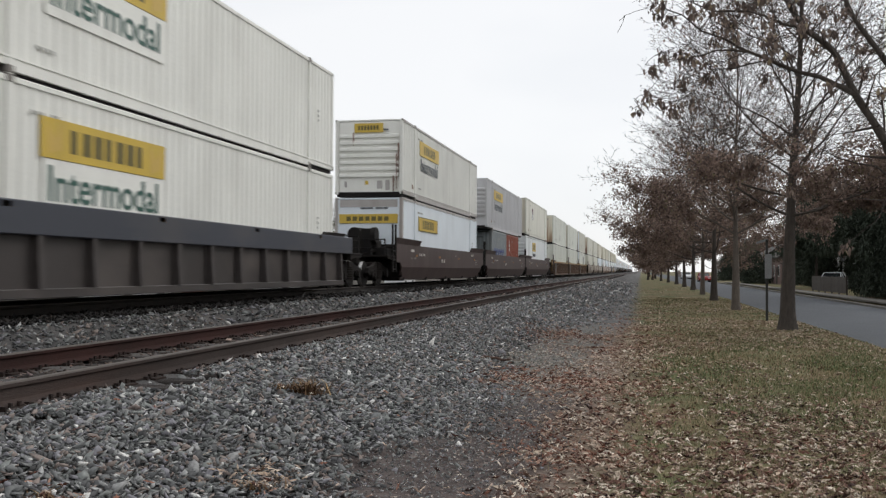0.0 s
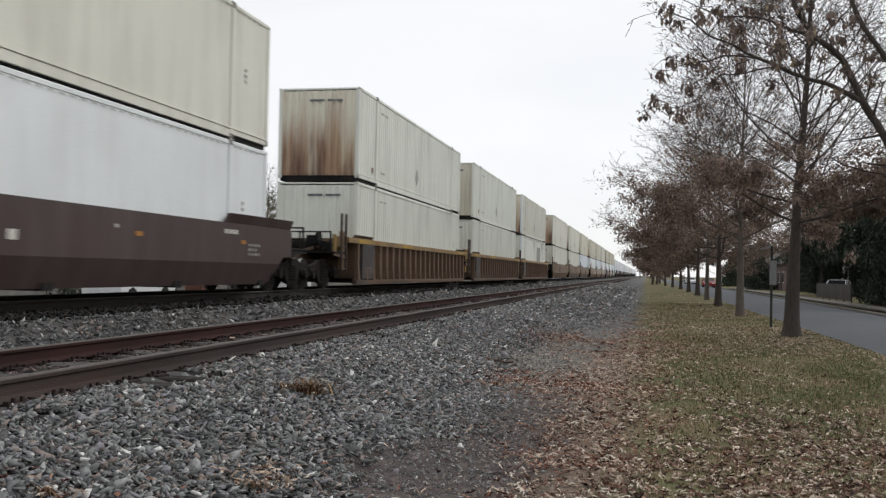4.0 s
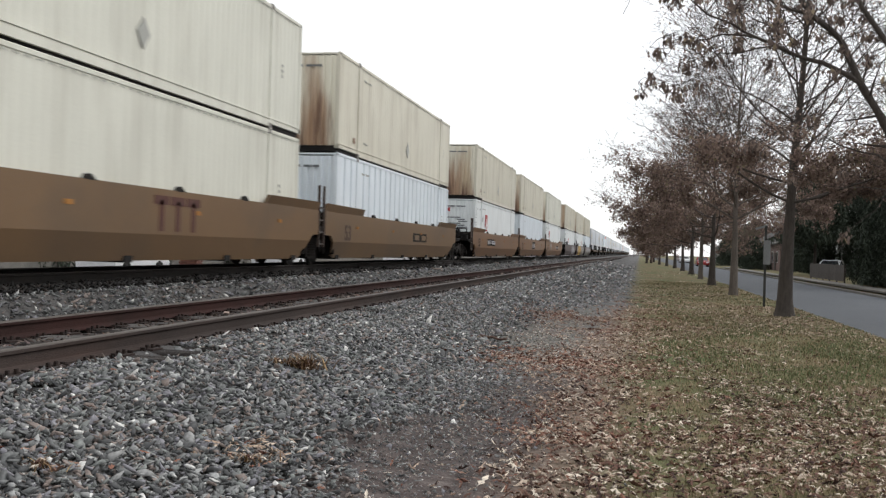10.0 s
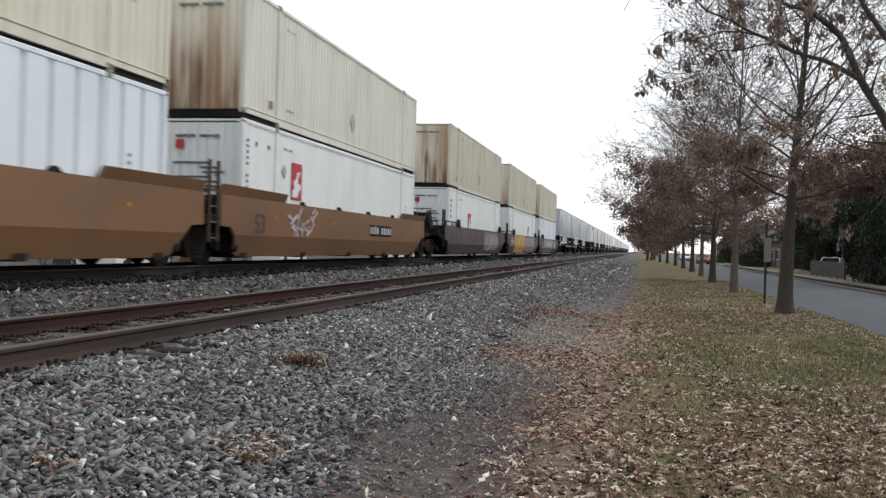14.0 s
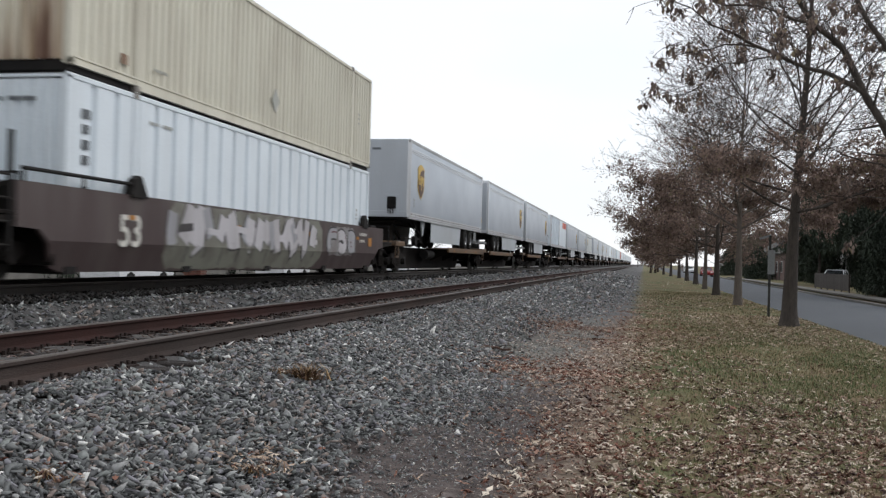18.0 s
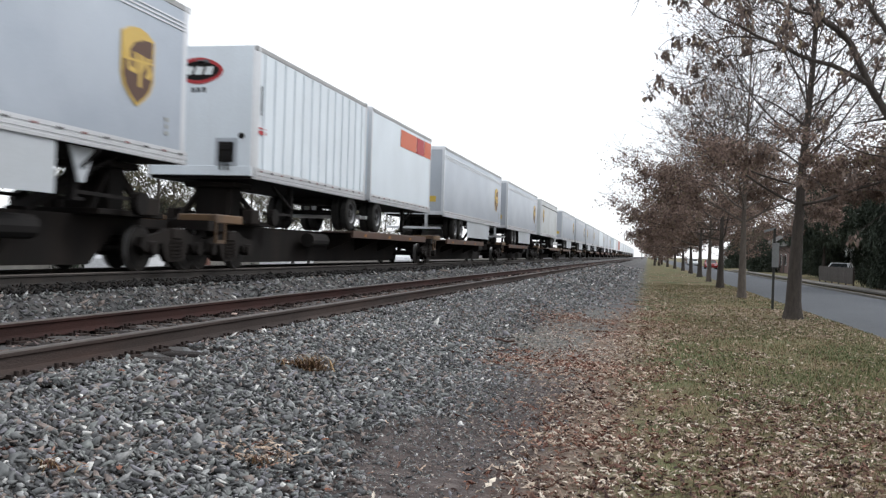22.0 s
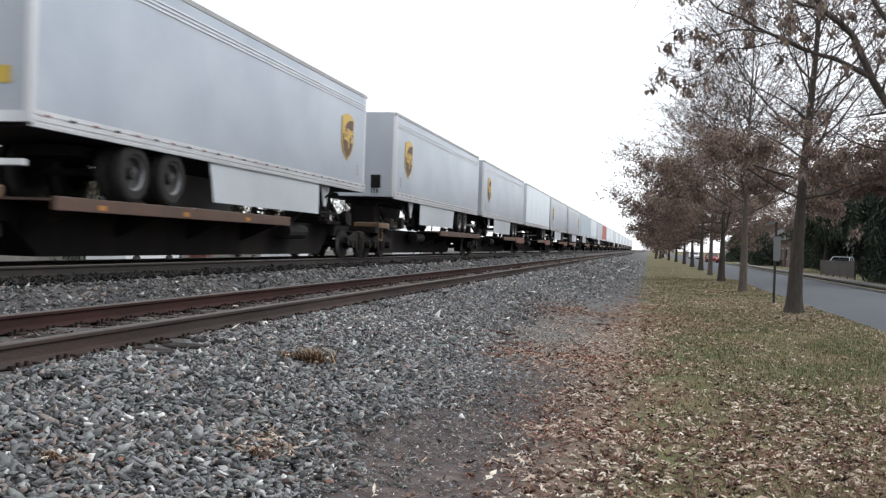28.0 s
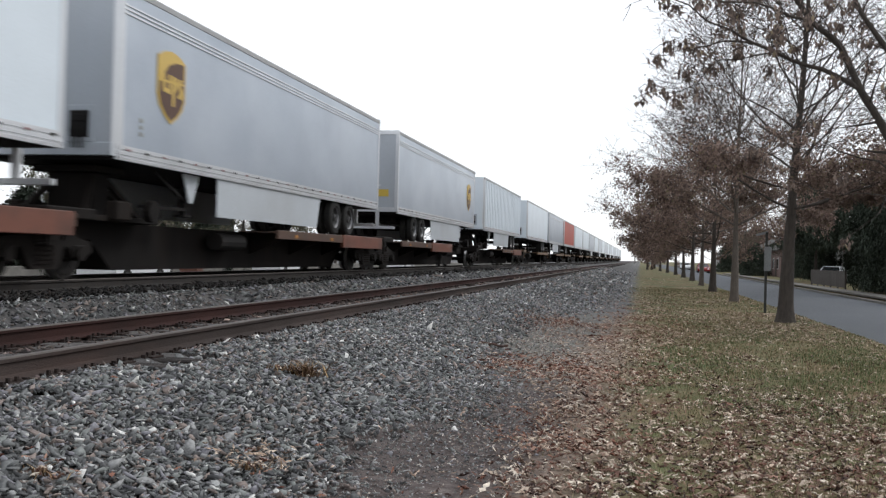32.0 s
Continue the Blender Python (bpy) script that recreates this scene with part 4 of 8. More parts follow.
def mark_row(n, pitch, tone, down, size):
    """A run of small stencil blocks of uneven width as one mesh."""
    key = (n, pitch, tone, down, size)
    if key not in ROWS:
        rng = random.Random(n * 31 + int(pitch * 100))
        bm = bmesh.new()
        for i in range(n):
            if n > 4 and i in (n // 2, ):
                continue
            w, h = 0.06 * size * rng.uniform(0.7, 1.15), 0.045 * size
            y, z = (0, -i * pitch) if down else (i * pitch, 0)
            box(bm, -0.005, 0.005, y - w, y + w, z - h, z + h)
        ROWS[key] = mesh_of("stencil_mark", bm, MARK_TONE[tone])
    return ROWS[key]


def marks(parent, x, y, z, n, pitch=0.14, tone="pale", down=False, size=1.0):
    """A run of small stencil blocks standing for unreadable lettering."""
    o = part("stencil_mark", mark_row(n, pitch, tone, down, size), None, parent)
    o.location = (x, y, z)
    o["kind"] = "stuff"


def well_car(y, kind, ribbed, front, back, label):
    """A well car whose container starts at y; front and back: 'joint' (shared bogie), 'coupler' or 'none'."""
    K = WELL[kind]
    c = rolling(thing("well_car", pose(X2, y, Z2), label, "freight car", "train of well cars"), y)
    for s in (-1, 1):
        if ribbed:
            w = part("side_wall", K["panel", s], None, c)
            part("top_chord", K["chord", s], None, c, "yellow-striped top chord" if kind == "tan" else "")
            part("side_sill", K["sill", s], None, c)
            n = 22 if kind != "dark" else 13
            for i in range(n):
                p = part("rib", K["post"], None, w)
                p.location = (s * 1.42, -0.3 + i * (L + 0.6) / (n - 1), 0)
        else:
            w = part("side_wall", K["smooth", s], None, c)
        for yy, turn in ((0, 1), (L, -1)) if kind != "faded" else ():
            e = part("end_flange", K["lip"], None, c)
            e.matrix_basis = pose(s * 1.38, yy, 0.0 if not ribbed else 0.74, 0, 0, 0 if (turn > 0) == (s > 0) else 180)
            if s < 0:
                e.matrix_basis = pose(s * 1.38, yy, 0.0 if not ribbed else 0.74, 0, 0, 180) if turn > 0 else pose(s * 1.38, yy, 0.0 if not ribbed else 0.74, 0, 0, 0)
            if s > 0 and turn < 0:
                e.matrix_basis = pose(s * 1.38, yy, 0.0 if not ribbed else 0.74) @ Matrix.Diagonal((1, -1, 1, 1))
            if s < 0 and turn > 0:
                e.matrix_basis = e.matrix_basis @ Matrix.Diagonal((1, -1, 1, 1))
            if ribbed:
                e.scale = (e.scale[0], e.scale[1] * 0.5, e.scale[2] * 0.5)
        if kind in ("faded",):
            for yy in (1.9, L - 0.8):
                g = part("loading_guide", DARK_GUIDE, None, c)
                g.location = (s * 1.41, yy, 1.44)
                g.scale = (1.4, 0.85, 1.05)
    if kind == "faded":
        bm = bmesh.new()
        rod(bm, (1.42, -1.2, 1.66), (1.42, 1.75, 1.66), 0.03, sides=8)
        for yy in (-1.15, 0.3, 1.7):
            rod(bm, (1.42, yy, 1.47), (1.42, yy, 1.66), 0.025, sides=6)
        part("grab_rail", bm, M_black, c)
    for yy in (0.2, 4.0, 8.0, 12.0, L - 0.2):
        part("floor_beam", DARK["floor"], None, c).location = (0, yy, 0)
    for end, mode in ((0, front), (1, back)):
        turn = pose(0, 0, 0) if end == 0 else pose(0, L, 0, 0, 0, 180)
        if mode == "none":
            continue
        p = part("end_platform", DARK["platform"], None, c)
        p.matrix_basis = turn
        h = part("handrail", DARK["handrail"], None, p)
        tone = K if kind == "tan" else DARK
        for k in ("bulkhead", "draft_sill"):
            part(k, tone[k], None, p)
        for k in ("side_plate", "diagonal_brace"):
            part(k, tone[k], None, p)
            part(k, tone[k], None, p).matrix_basis = Matrix.Diagonal((-1, 1, 1, 1))
        if kind == "tan":
            for sx in (-1, 1):
                q = part("end_post", END_POST, None, p, "worn tan end post")
                q.location = (sx * 1.30, -1.42, 0)
        l = part("ladder", RUST_LADDER if kind in ("tan", "brown", "ochre") else DARK["ladder"], None, p)
        if mode == "coupler":
            part("hand_brake", DARK["brake" if kind in ("faded", "maroon") else "brake_low"], None, p)
            part("air_tank", DARK["air" if kind in ("faded", "maroon") else "air_low"], None, p)
            part("coupler", DARK["coupler"], None, p)
            bogie(c, -2.35 if end == 0 else L + 2.35, y)
        elif end == 1:
            bogie(c, L + 1.72, y)
    if kind in ("brown", "ochre"):
        lettering("lettering", "53", 0.62, M_well["maroon"], c, pose(1.433, 0.45, 0.72, 90, 0, 90))
        for yy in (3.6, 6.6, 9.6, 12.6):
            for s in (-1, 1):
                g = part("loading_guide", DARK_GUIDE, None, c)
                g.location = (s * 1.40, yy, 1.47)
                g.scale = (0.7, 0.55, 0.28)
    if kind == "tan":
        for s, yy in ((1, 0.05), (-1, L - 1.35)):
            q = part("end_panel", END_PANEL, None, c, "dark slate end panel with faint stencils")
            q.matrix_basis = pose(s * 1.42, yy, 0)
        marks(c, 1.482, 0.35, 0.62, 4, 0.22, "rusty", False, 1.0)
        marks(c, 1.482, 0.35, 0.50, 5, 0.17, "rusty", False, 0.8)
        for yy in (-0.3, 5.0, L - 0.9):
            p = part("yellow_patch", PATCH, None, c, "yellow chord stripe")
            p.location = (1.472, yy, 1.42)
    for yy in (1.7, 6.0, 10.3, 14.6):
        r = part("reflector", REFLECT, None, c)
        r.location = (1.437 if not ribbed else 1.474, yy, 1.10 if not ribbed else 1.43)
    return c


RUST_LADDER = mesh_of("ladder", WM["ladder"].copy(), paint("rusty_dark_ladder", (0.062, 0.042, 0.034), (0.03, 0.024, 0.02), 0.6))
bm = bmesh.new()
box(bm, -0.06, 0.06, 0.0, 1.3, 0.28, 1.33, 0.01)
END_PANEL = mesh_of("end_panel", bm, paint("dark_slate_panel_paint", (0.040, 0.035, 0.034), (0.10, 0.075, 0.06), 0.7, dscale=(2, 2, 2)))
bm = bmesh.new()
box(bm, -0.07, 0.07, -0.10, 0.10, 0.55, 1.66, 0.015)
box(bm, -0.05, 0.05, -0.55, -0.10, 1.20, 1.50, 0.015)
box(bm, -0.04, 0.04, -0.75, -0.60, 0.95, 1.55, 0.015)
END_POST = mesh_of("end_post", bm, M_chord)
bm = WM["guide"].copy()
DARK_GUIDE = mesh_of("loading_guide", bm, M_black)
bm = bmesh.new()
box(bm, -0.004, 0.004, 0.0, 1.3, -0.06, 0.05)
PATCH = mesh_of("yellow_patch", bm, M_dullyellow)


def dash_plate(c, y, z, w, h, back, fore, n):
    """A stencilled name plate: a panel with plain blocks."""
    bm = bmesh.new()
    box(bm, 1.426, 1.438, y, y + w, z, z + h)
    p = part("stencil_panel", bm, back, c, "stencil panel with pale blocks")
    for i in range(n):
        if n > 8 and i == n // 2 - 1:
            continue
        bm = bmesh.new()
        box(bm, 1.436, 1.443, y + w * (i + 0.22) / n, y + w * (i + 0.85) / n, z + h * 0.2, z + h * 0.8)
        part("stencil_block", bm, fore, p)


LETTERS = (
    ((0.92, 0.86), (0.45, 1.0), (0.08, 0.78), (0.50, 0.52), (0.92, 0.26), (0.55, 0.0), (0.05, 0.12)), ((0.02, 0.0), (0.30, 0.9), (0.55, 1.0), (0.78, 0.6), (0.98, 0.0)),
    ((0.15, 1.0), (0.05, 0.45), (0.25, 0.02), (0.95, 0.05)), ((0.12, 0.0), (0.08, 0.5), (0.15, 1.0), (0.30, 0.45), (0.95, 1.0), (0.40, 0.5), (0.98, 0.0)),
    ((0.95, 0.80), (0.5, 1.0), (0.08, 0.6), (0.18, 0.1), (0.6, 0.0), (0.95, 0.2)), ((0.05, 1.0), (0.20, 0.05), (0.50, 0.6), (0.75, 0.02), (0.95, 1.0)),
    ((0.10, 0.0), (0.08, 0.95), (0.65, 1.0), (0.85, 0.7), (0.30, 0.48), (0.95, 0.0)), ((0.95, 1.0), (0.20, 0.92), (0.12, 0.52), (0.80, 0.5), (0.15, 0.45), (0.12, 0.05), (0.95, 0.0)))


def side_x(z):
    """The outer skin of a smooth well side at height z."""
    return 1.43 - 0.17 * max(0.0, 0.66 - z) / 0.46


def rounded(pts, times=2):
    """An open line with its corners cut."""
    for _ in range(times):
        pts = [pts[0]] + [(p[0] + (q[0] - p[0]) * u, p[1] + (q[1] - p[1]) * u) for p, q in zip(pts, pts[1:]) for u in (0.25, 0.75)] + [pts[-1]]
    return pts


def ribbon(bm, pts, width, off):
    """A band of paint along a line (y, z) on the well's side."""
    fine = []
    for p, q in zip(pts, pts[1:]):
        k = max(1, int(math.dist(p, q) / 0.08))
        fine += [(p[0] + (q[0] - p[0]) * i / k, p[1] + (q[1] - p[1]) * i / k) for i in range(k)]
    fine.append(pts[-1])
    rows = []
    for i, (y, z) in enumerate(fine):
        a, b = fine[max(0, i - 1)], fine[min(len(fine) - 1, i + 1)]
        d = math.dist(a, b) or 1.0
        ny, nz = -(b[1] - a[1]) / d * width / 2, (b[0] - a[0]) / d * width / 2
        lift = off + i * 0.00004
        row = []
        for s in (-1, 0, 1):
            zz = min(1.465, max(0.21, z + s * nz))
            row.append(bm.verts.new((side_x(zz) + lift, y + s * ny, zz)))
        rows.append(row)
    for p, q in zip(rows, rows[1:]):
        for i in (0, 1):
            bm.faces.new((p[i], p[i + 1], q[i + 1], q[i]))


def coat_of(bm, y0, y1, z0, z1, rng, off):
    """A filled field of paint with an uneven outline."""
    m = int((y1 - y0) / 0.16) + 2
    cols = []
    for i in range(m + 1):
        y = y0 + (y1 - y0) * i / m
        end = 0.25 * max(0.0, 1 - min(i, m - i) / 2.0)
        lo, hi = z0 + end + rng.uniform(0.0, 0.06), z1 - end - rng.uniform(0, 0.05)
        zs = [lo, max(lo, 0.45), 0.66, 0.66 + (hi - 0.66) * 0.5, hi]
        cols.append([bm.verts.new((side_x(z) + off, y, z)) for z in zs])
    for p, q in zip(cols, cols[1:]):
        for i in range(4):
            bm.faces.new((p[i], p[i + 1], q[i + 1], q[i]))


def graffiti(c, y0, y1, z0, z1, fill, ink, seed, n):
    """Sprayed letter-like forms that cannot be read: a coat of paint, fat rounded strokes with dark edges, and accents."""
    rng = random.Random(seed)
    bm = bmesh.new()
    coat_of(bm, y0, y1, z0, z1, rng, 0.002)
    coat = part("graffiti_coat", bm, M_spray[{"yellow": "yellow", "grey": "silver"}[fill]], c, "sprayed graffiti in several colours")
    w = (y1 - y0) / n
    tones = {"yellow": ("gold", "yellow", "gold"), "grey": ("grey", "white", "grey")}[fill]
    order = rng.sample(range(len(LETTERS)), min(n, len(LETTERS)))
    for i in range(n):
        shape = LETTERS[order[i % len(order)]]
        a, b = y0 + (i + 0.10) * w, y0 + (i + 0.92) * w
        zl, zh = z0 + 0.17 + rng.uniform(0, 0.05), z1 - 0.18 - rng.uniform(0, 0.06)
        lean = rng.uniform(-0.10, 0.10)
        pts = rounded([(a + (b - a) * u + lean * (v - 0.5), zl + (zh - zl) * v) for u, v in ((1 - u, v) if i % 2 else (u, 1 - v) for u, v in shape)])
        thick = min(0.42, w * 0.32)
        for k, (name, wide, tone) in enumerate((("graffiti_edge", thick + 0.10, ink), ("graffiti_stroke", thick, tones[i % len(tones)]))):
            bm = bmesh.new()
            ribbon(bm, pts, wide, 0.004 + k * 0.006 + i * 0.0005)
            part(name, bm, M_spray[tone], coat)
        bm = bmesh.new()
        for k in range(2):
            j = rng.randrange(2, len(pts) - 3)
            ribbon(bm, [(p[0] + 0.05, p[1] + 0.04) for p in pts[j:j + 3]], 0.035, 0.017 + k * 0.001)
        part("graffiti_line", bm, M_spray[rng.choice(("ink", "plum", "white") if fill == "yellow" else ("ink", "plum", "olive"))], coat)


def jagged_graffiti(c, y0, y1, z0, z1, seed, n):
    """A dull coat of paint, with pale slanted blades locked into one another over its upper part and thin runs below."""
    rng = random.Random(seed)
    bm = bmesh.new()
    coat_of(bm, y0, y1, z0, z1, rng, 0.002)
    coat = part("graffiti_coat", bm, M_spray["dull"], c, "dull olive-grey sprayed coat under pale jagged shapes")
    mid = z0 + (z1 - z0) * 0.36
    for i in range(n):
        a = y0 + 0.25 + (y1 - y0 - 0.7) * i / n
        top, low = z1 - rng.uniform(0.03, 0.20), mid + rng.uniform(-0.08, 0.22)
        lean = rng.choice((-1, 1)) * rng.uniform(0.12, 0.42)
        pts = [(a, low), (a + lean, top)] if i % 3 else [(a, top), (a + lean * 0.5, low), (a + lean + 0.25, top - rng.uniform(0.1, 0.4))]
        thick = rng.uniform(0.28, 0.48)
        for k, (name, wide, tone) in enumerate((("graffiti_edge", thick + 0.09, "ink"), ("graffiti_stroke", thick, "white" if i % 4 else "grey"))):
            bm = bmesh.new()
            ribbon(bm, pts, wide, 0.004 + k * 0.004 + i * 0.0007)
            part(name, bm, M_spray[tone], coat)
        if i % 3 == 1:
            bm = bmesh.new()
            zz = rng.uniform(mid + 0.15, z1 - 0.2)
            ribbon(bm, [(a - 0.15, zz), (a + rng.uniform(0.35, 0.6), zz + rng.uniform(-0.1, 0.1))], rng.uniform(0.10, 0.18), 0.010 + i * 0.0007)
            part("graffiti_bar", bm, M_spray[rng.choice(("white", "white", "ink"))], coat)
        if i % 2:
            bm = bmesh.new()
            ribbon(bm, [(a + 0.2, mid), (a + 0.2 + rng.uniform(-0.03, 0.03), mid - rng.uniform(0.12, 0.38))], rng.uniform(0.02, 0.06), 0.006)
            part("paint_run", bm, M_spray["ink"], coat, "dark run of paint")


# -- containers --
def container_shell(length, height, ribs, deep, s):
    """One side wall of a container with pressed upright ribs on the sides; origin at the front end's floor centre."""
    bm = bmesh.new()
    w = WIDTH
    out = []
    pitch = (length - 0.3) / ribs
    for i in range(ribs):
        y = 0.15 + i * pitch
        for u, d in ((0.0, 0), (0.30, 0), (0.42, deep), (0.88, deep)) if deep < 0.045 else ((0.0, 0), (0.76, 0), (0.81, deep), (0.93, deep)):
            out.append((s * (w - 0.014 - d), y + u * pitch))
    out.append((s * (w - 0.014), length - 0.15))
    lo = [bm.verts.new((x, y, 0.17)) for x, y in out]
    hi = [bm.verts.new((x, y, height - 0.07)) for x, y in out]
    for i in range(len(out) - 1):
        bm.faces.new((lo[i], lo[i + 1], hi[i + 1], hi[i]))
    box(bm, min(s * (w - 0.12), s * (w - 0.07)), max(s * (w - 0.12), s * (w - 0.07)), 0.08, length - 0.06, 0.12, height - 0.03)
    return bm


def box_core(length, height):
    """Roof of a container."""
    bm = bmesh.new()
    box(bm, -WIDTH + 0.06, WIDTH - 0.06, 0.08, length - 0.06, height - 0.08, height - 0.03)
    return bm


def box_floor(length):
    """The dark timber floor of a container."""
    bm = bmesh.new()
    box(bm, -WIDTH + 0.06, WIDTH - 0.06, 0.06, length - 0.06, 0.014, 0.18)
    return bm


def end_wall(height, style):
    """A container's end: pressed upright ribs, a flat door pair or horizontal ribs."""
    bm = bmesh.new()
    w = WIDTH
    if style == "ribs":
        n = 11
        pitch = (2 * w - 0.24) / n
        out = []
        for i in range(n):
            x = -w + 0.12 + i * pitch
            for u, d in ((0.0, 0.0), (0.32, 0.0), (0.45, 0.055), (0.85, 0.055)):
                out.append((x + u * pitch, 0.012 + d))
        out.append((w - 0.12, 0.012))
        lo = [bm.verts.new((x, y, 0.18)) for x, y in out]
        hi = [bm.verts.new((x, y, height - 0.12)) for x, y in out]
        for i in range(len(out) - 1):
            bm.faces.new((lo[i], lo[i + 1], hi[i + 1], hi[i]))
    elif style == "slats":
        box(bm, -w + 0.1, w - 0.1, 0.085, 0.12, 0.15, height - 0.1)
    elif style == "slat":
        plate(bm, [(0.088, 0.0), (0.0, 0.02), (0.0, 0.11), (0.088, 0.165)], "x", -w + 0.16, w - 0.16)
    elif style == "flat":
        box(bm, -w + 0.1, w - 0.1, 0.02, 0.06, 0.15, height - 0.1)
    elif style == "rod":
        rod(bm, (0, 0.0, 0.12), (0, 0.0, height - 0.08), 0.02, sides=6)
    else:
        box(bm, 0.01, w - 0.1, 0.015, 0.06, 0.15, height - 0.1)
    return bm


def container_trim(length, height):
    """Corner posts, rails and castings of a container, and the stacking posts 40 ft apart on a longer one."""
    w = WIDTH
    posts, rails, cast = [], [], []
    for s in (-1, 1):
        for y0, y1 in ((0.0, 0.14), (length - 0.14, length)):
            bm = bmesh.new()
            box(bm, s * w - (0.12 if s > 0 else 0), s * w + (0.12 if s < 0 else 0), y0, y1, 0.10, height - 0.05, 0.012)
            posts.append(bm)
        bm = bmesh.new()
        box(bm, s * w - (0.06 if s > 0 else 0), s * w + (0.06 if s < 0 else 0), 0.0, length, height - 0.11, height - 0.02, 0.01)
        rails.append(bm)
        bm = bmesh.new()
        far = length > 14
        ends = ((0.0, 2.0, 0.11), (2.0, length - 2.0, 0.045), (length - 2.0, length, 0.11)) if far else ((0.0, length, 0.03),)
        pts = [(ends[0][0], 0.20)] + [p for a, b, z in ends for p in ((a, z), (b, z))] + [(length, 0.20)]
        plate(bm, pts, "x", s * w - (0.06 if s > 0 else 0), s * w + (0.06 if s < 0 else 0))
        beam(bm, (s * (w + 0.002), 0.1, 0.235), (s * (w + 0.002), length - 0.1, 0.235), 0.024, 0.03)
        rails.append(bm)
        if length > 14:
            for y in (1.98, length - 1.98):
                bm = bmesh.new()
                box(bm, s * w - 0.045, s * w + 0.010, y - 0.075, y + 0.075, 0.0, height + 0.004)
                posts.append(bm)
    return posts, rails


SHELLS = {}
bm = bmesh.new()
box(bm, -0.07, 0.066, -0.085, 0.085, -0.06, 0.065, 0.012)
CASTING = mesh_of("corner_casting", bm, M_casting)


SLOTS = {}


def slot_row(length, height):
    """Small dark slots along the top of a container's sides, as one mesh."""
    if (length, height) not in SLOTS:
        bm = bmesh.new()
        for i in range(int(length / 0.28) - 2):
            for s in (-1, 1):
                box(bm, s * WIDTH - 0.004, s * WIDTH + 0.004, 0.35 + i * 0.28, 0.44 + i * 0.28, height - 0.155, height - 0.125)
        SLOTS[length, height] = mesh_of("slot_strip", bm, M_faint)
    return SLOTS[length, height]


def container(y, z, length, skin, front_skin, front="ribs", ribs=64, deep=0.036, height=2.896, label="", post=None, worn=False):
    """A container standing at height z over the rail; returns the thing."""
    key = (length, skin.name, front_skin.name, front, ribs, deep, height, post.name if post else "", worn)
    if key not in SHELLS:
        posts, rails = container_trim(length, height)
        SHELLS[key] = dict(
            shell=[mesh_of("side_wall", container_shell(length, height, ribs, deep, q), skin) for q in (-1, 1)], core=mesh_of("roof", box_core(length, height), skin), floor=mesh_of("floor", box_floor(length), M_black),
            front=mesh_of("front_wall", end_wall(height, front), front_skin), slat=mesh_of("slat", end_wall(height, "slat"), front_skin),
            door=mesh_of("door", end_wall(height, "door"), skin), rod=mesh_of("lock_rod", end_wall(height, "rod"), skin),
            posts=[mesh_of("post", b, post if post and i % 4 == 0 else skin) for i, b in enumerate(posts)], rails=[mesh_of("rail", b, M_grimy if worn else skin) for b in rails])
    S = SHELLS[key]
    c = rolling(thing("container", pose(X2, y, Z2 + z), label, "container", "containers on the train"), y, z)
    for m in S["shell"]:
        part("side_wall", m, None, c)
    part("roof", S["core"], None, c)
    part("floor", S["floor"], None, c, "dark timber floor")
    if front == "doors":
        for turn in (0, 180):
            d = part("door", S["door"], None, c)
            d.matrix_basis = pose(0, 0.0375, 0, 0, 0, turn) @ pose(0, -0.0375, 0)
            for x in (0.35, 0.9):
                part("lock_rod", S["rod"], None, d).location = (x, 0 if turn == 0 else 0.075, 0)
    else:
        f = part("front_wall", S["front"], None, c, "rust-streaked ribbed front" if front_skin is M_rusty else "")
        if front == "slats":
            for k in range(7):
                part("slat", S["slat"], None, f).location = (0, 0, 0.72 + k * (height - 1.2) / 7)
    d = part("door", S["door"], None, c)
    d.matrix_basis = pose(0, length, 0, 0, 0, 180)
    d = part("door", S["door"], None, c)
    d.matrix_basis = pose(0, length - 0.075, 0)
    for i, p in enumerate(S["posts"]):
        part("corner_post" if i % 4 < 2 else "stacking_post", p, None, c)
    for i, p in enumerate(S["rails"]):
        part("top_rail" if i % 2 == 0 else "bottom_rail", p, None, c)
    ends = (1.98, length - 1.98) if length > 14 else (0.09, length - 0.09)
    for yy in ends:
        for zz in (0.06, height - 0.06):
            part("corner_casting", CASTING, None, c).location = (WIDTH - 0.05, yy, zz)
    o = part("data_plate", DATA_PLATE, None, c, "small brown data plate")
    o.location = (WIDTH + 0.002, 1.55, 0.48)
    o.scale = (1, 1.7, 1.9)
    rng = random.Random(int(y))
    marks(c, WIDTH + 0.002, 2.5, height - 0.45, rng.choice((5, 6, 7)), 0.12, "faint", False, 0.62)
    marks(c, WIDTH + 0.002, length - 1.3, height * 0.55, 3, 0.13, "faint", True, 0.7)
    marks(c, WIDTH + 0.002, 2.6, 0.5, 4, 0.12, "faint", False, 0.6)
    o = part("stencil_mark", mark_row(11, 0.095, "dark", False, 0.72), None, c)
    o.matrix_basis = pose(-0.25, 0.008, height - 0.42, 0, 0, -90)
    o["kind"] = "stuff"
    if deep < 0.02:
        part("slot_strip", slot_row(length, height), None, c, "row of dark slots along the top")["kind"] = "stuff"
    return c


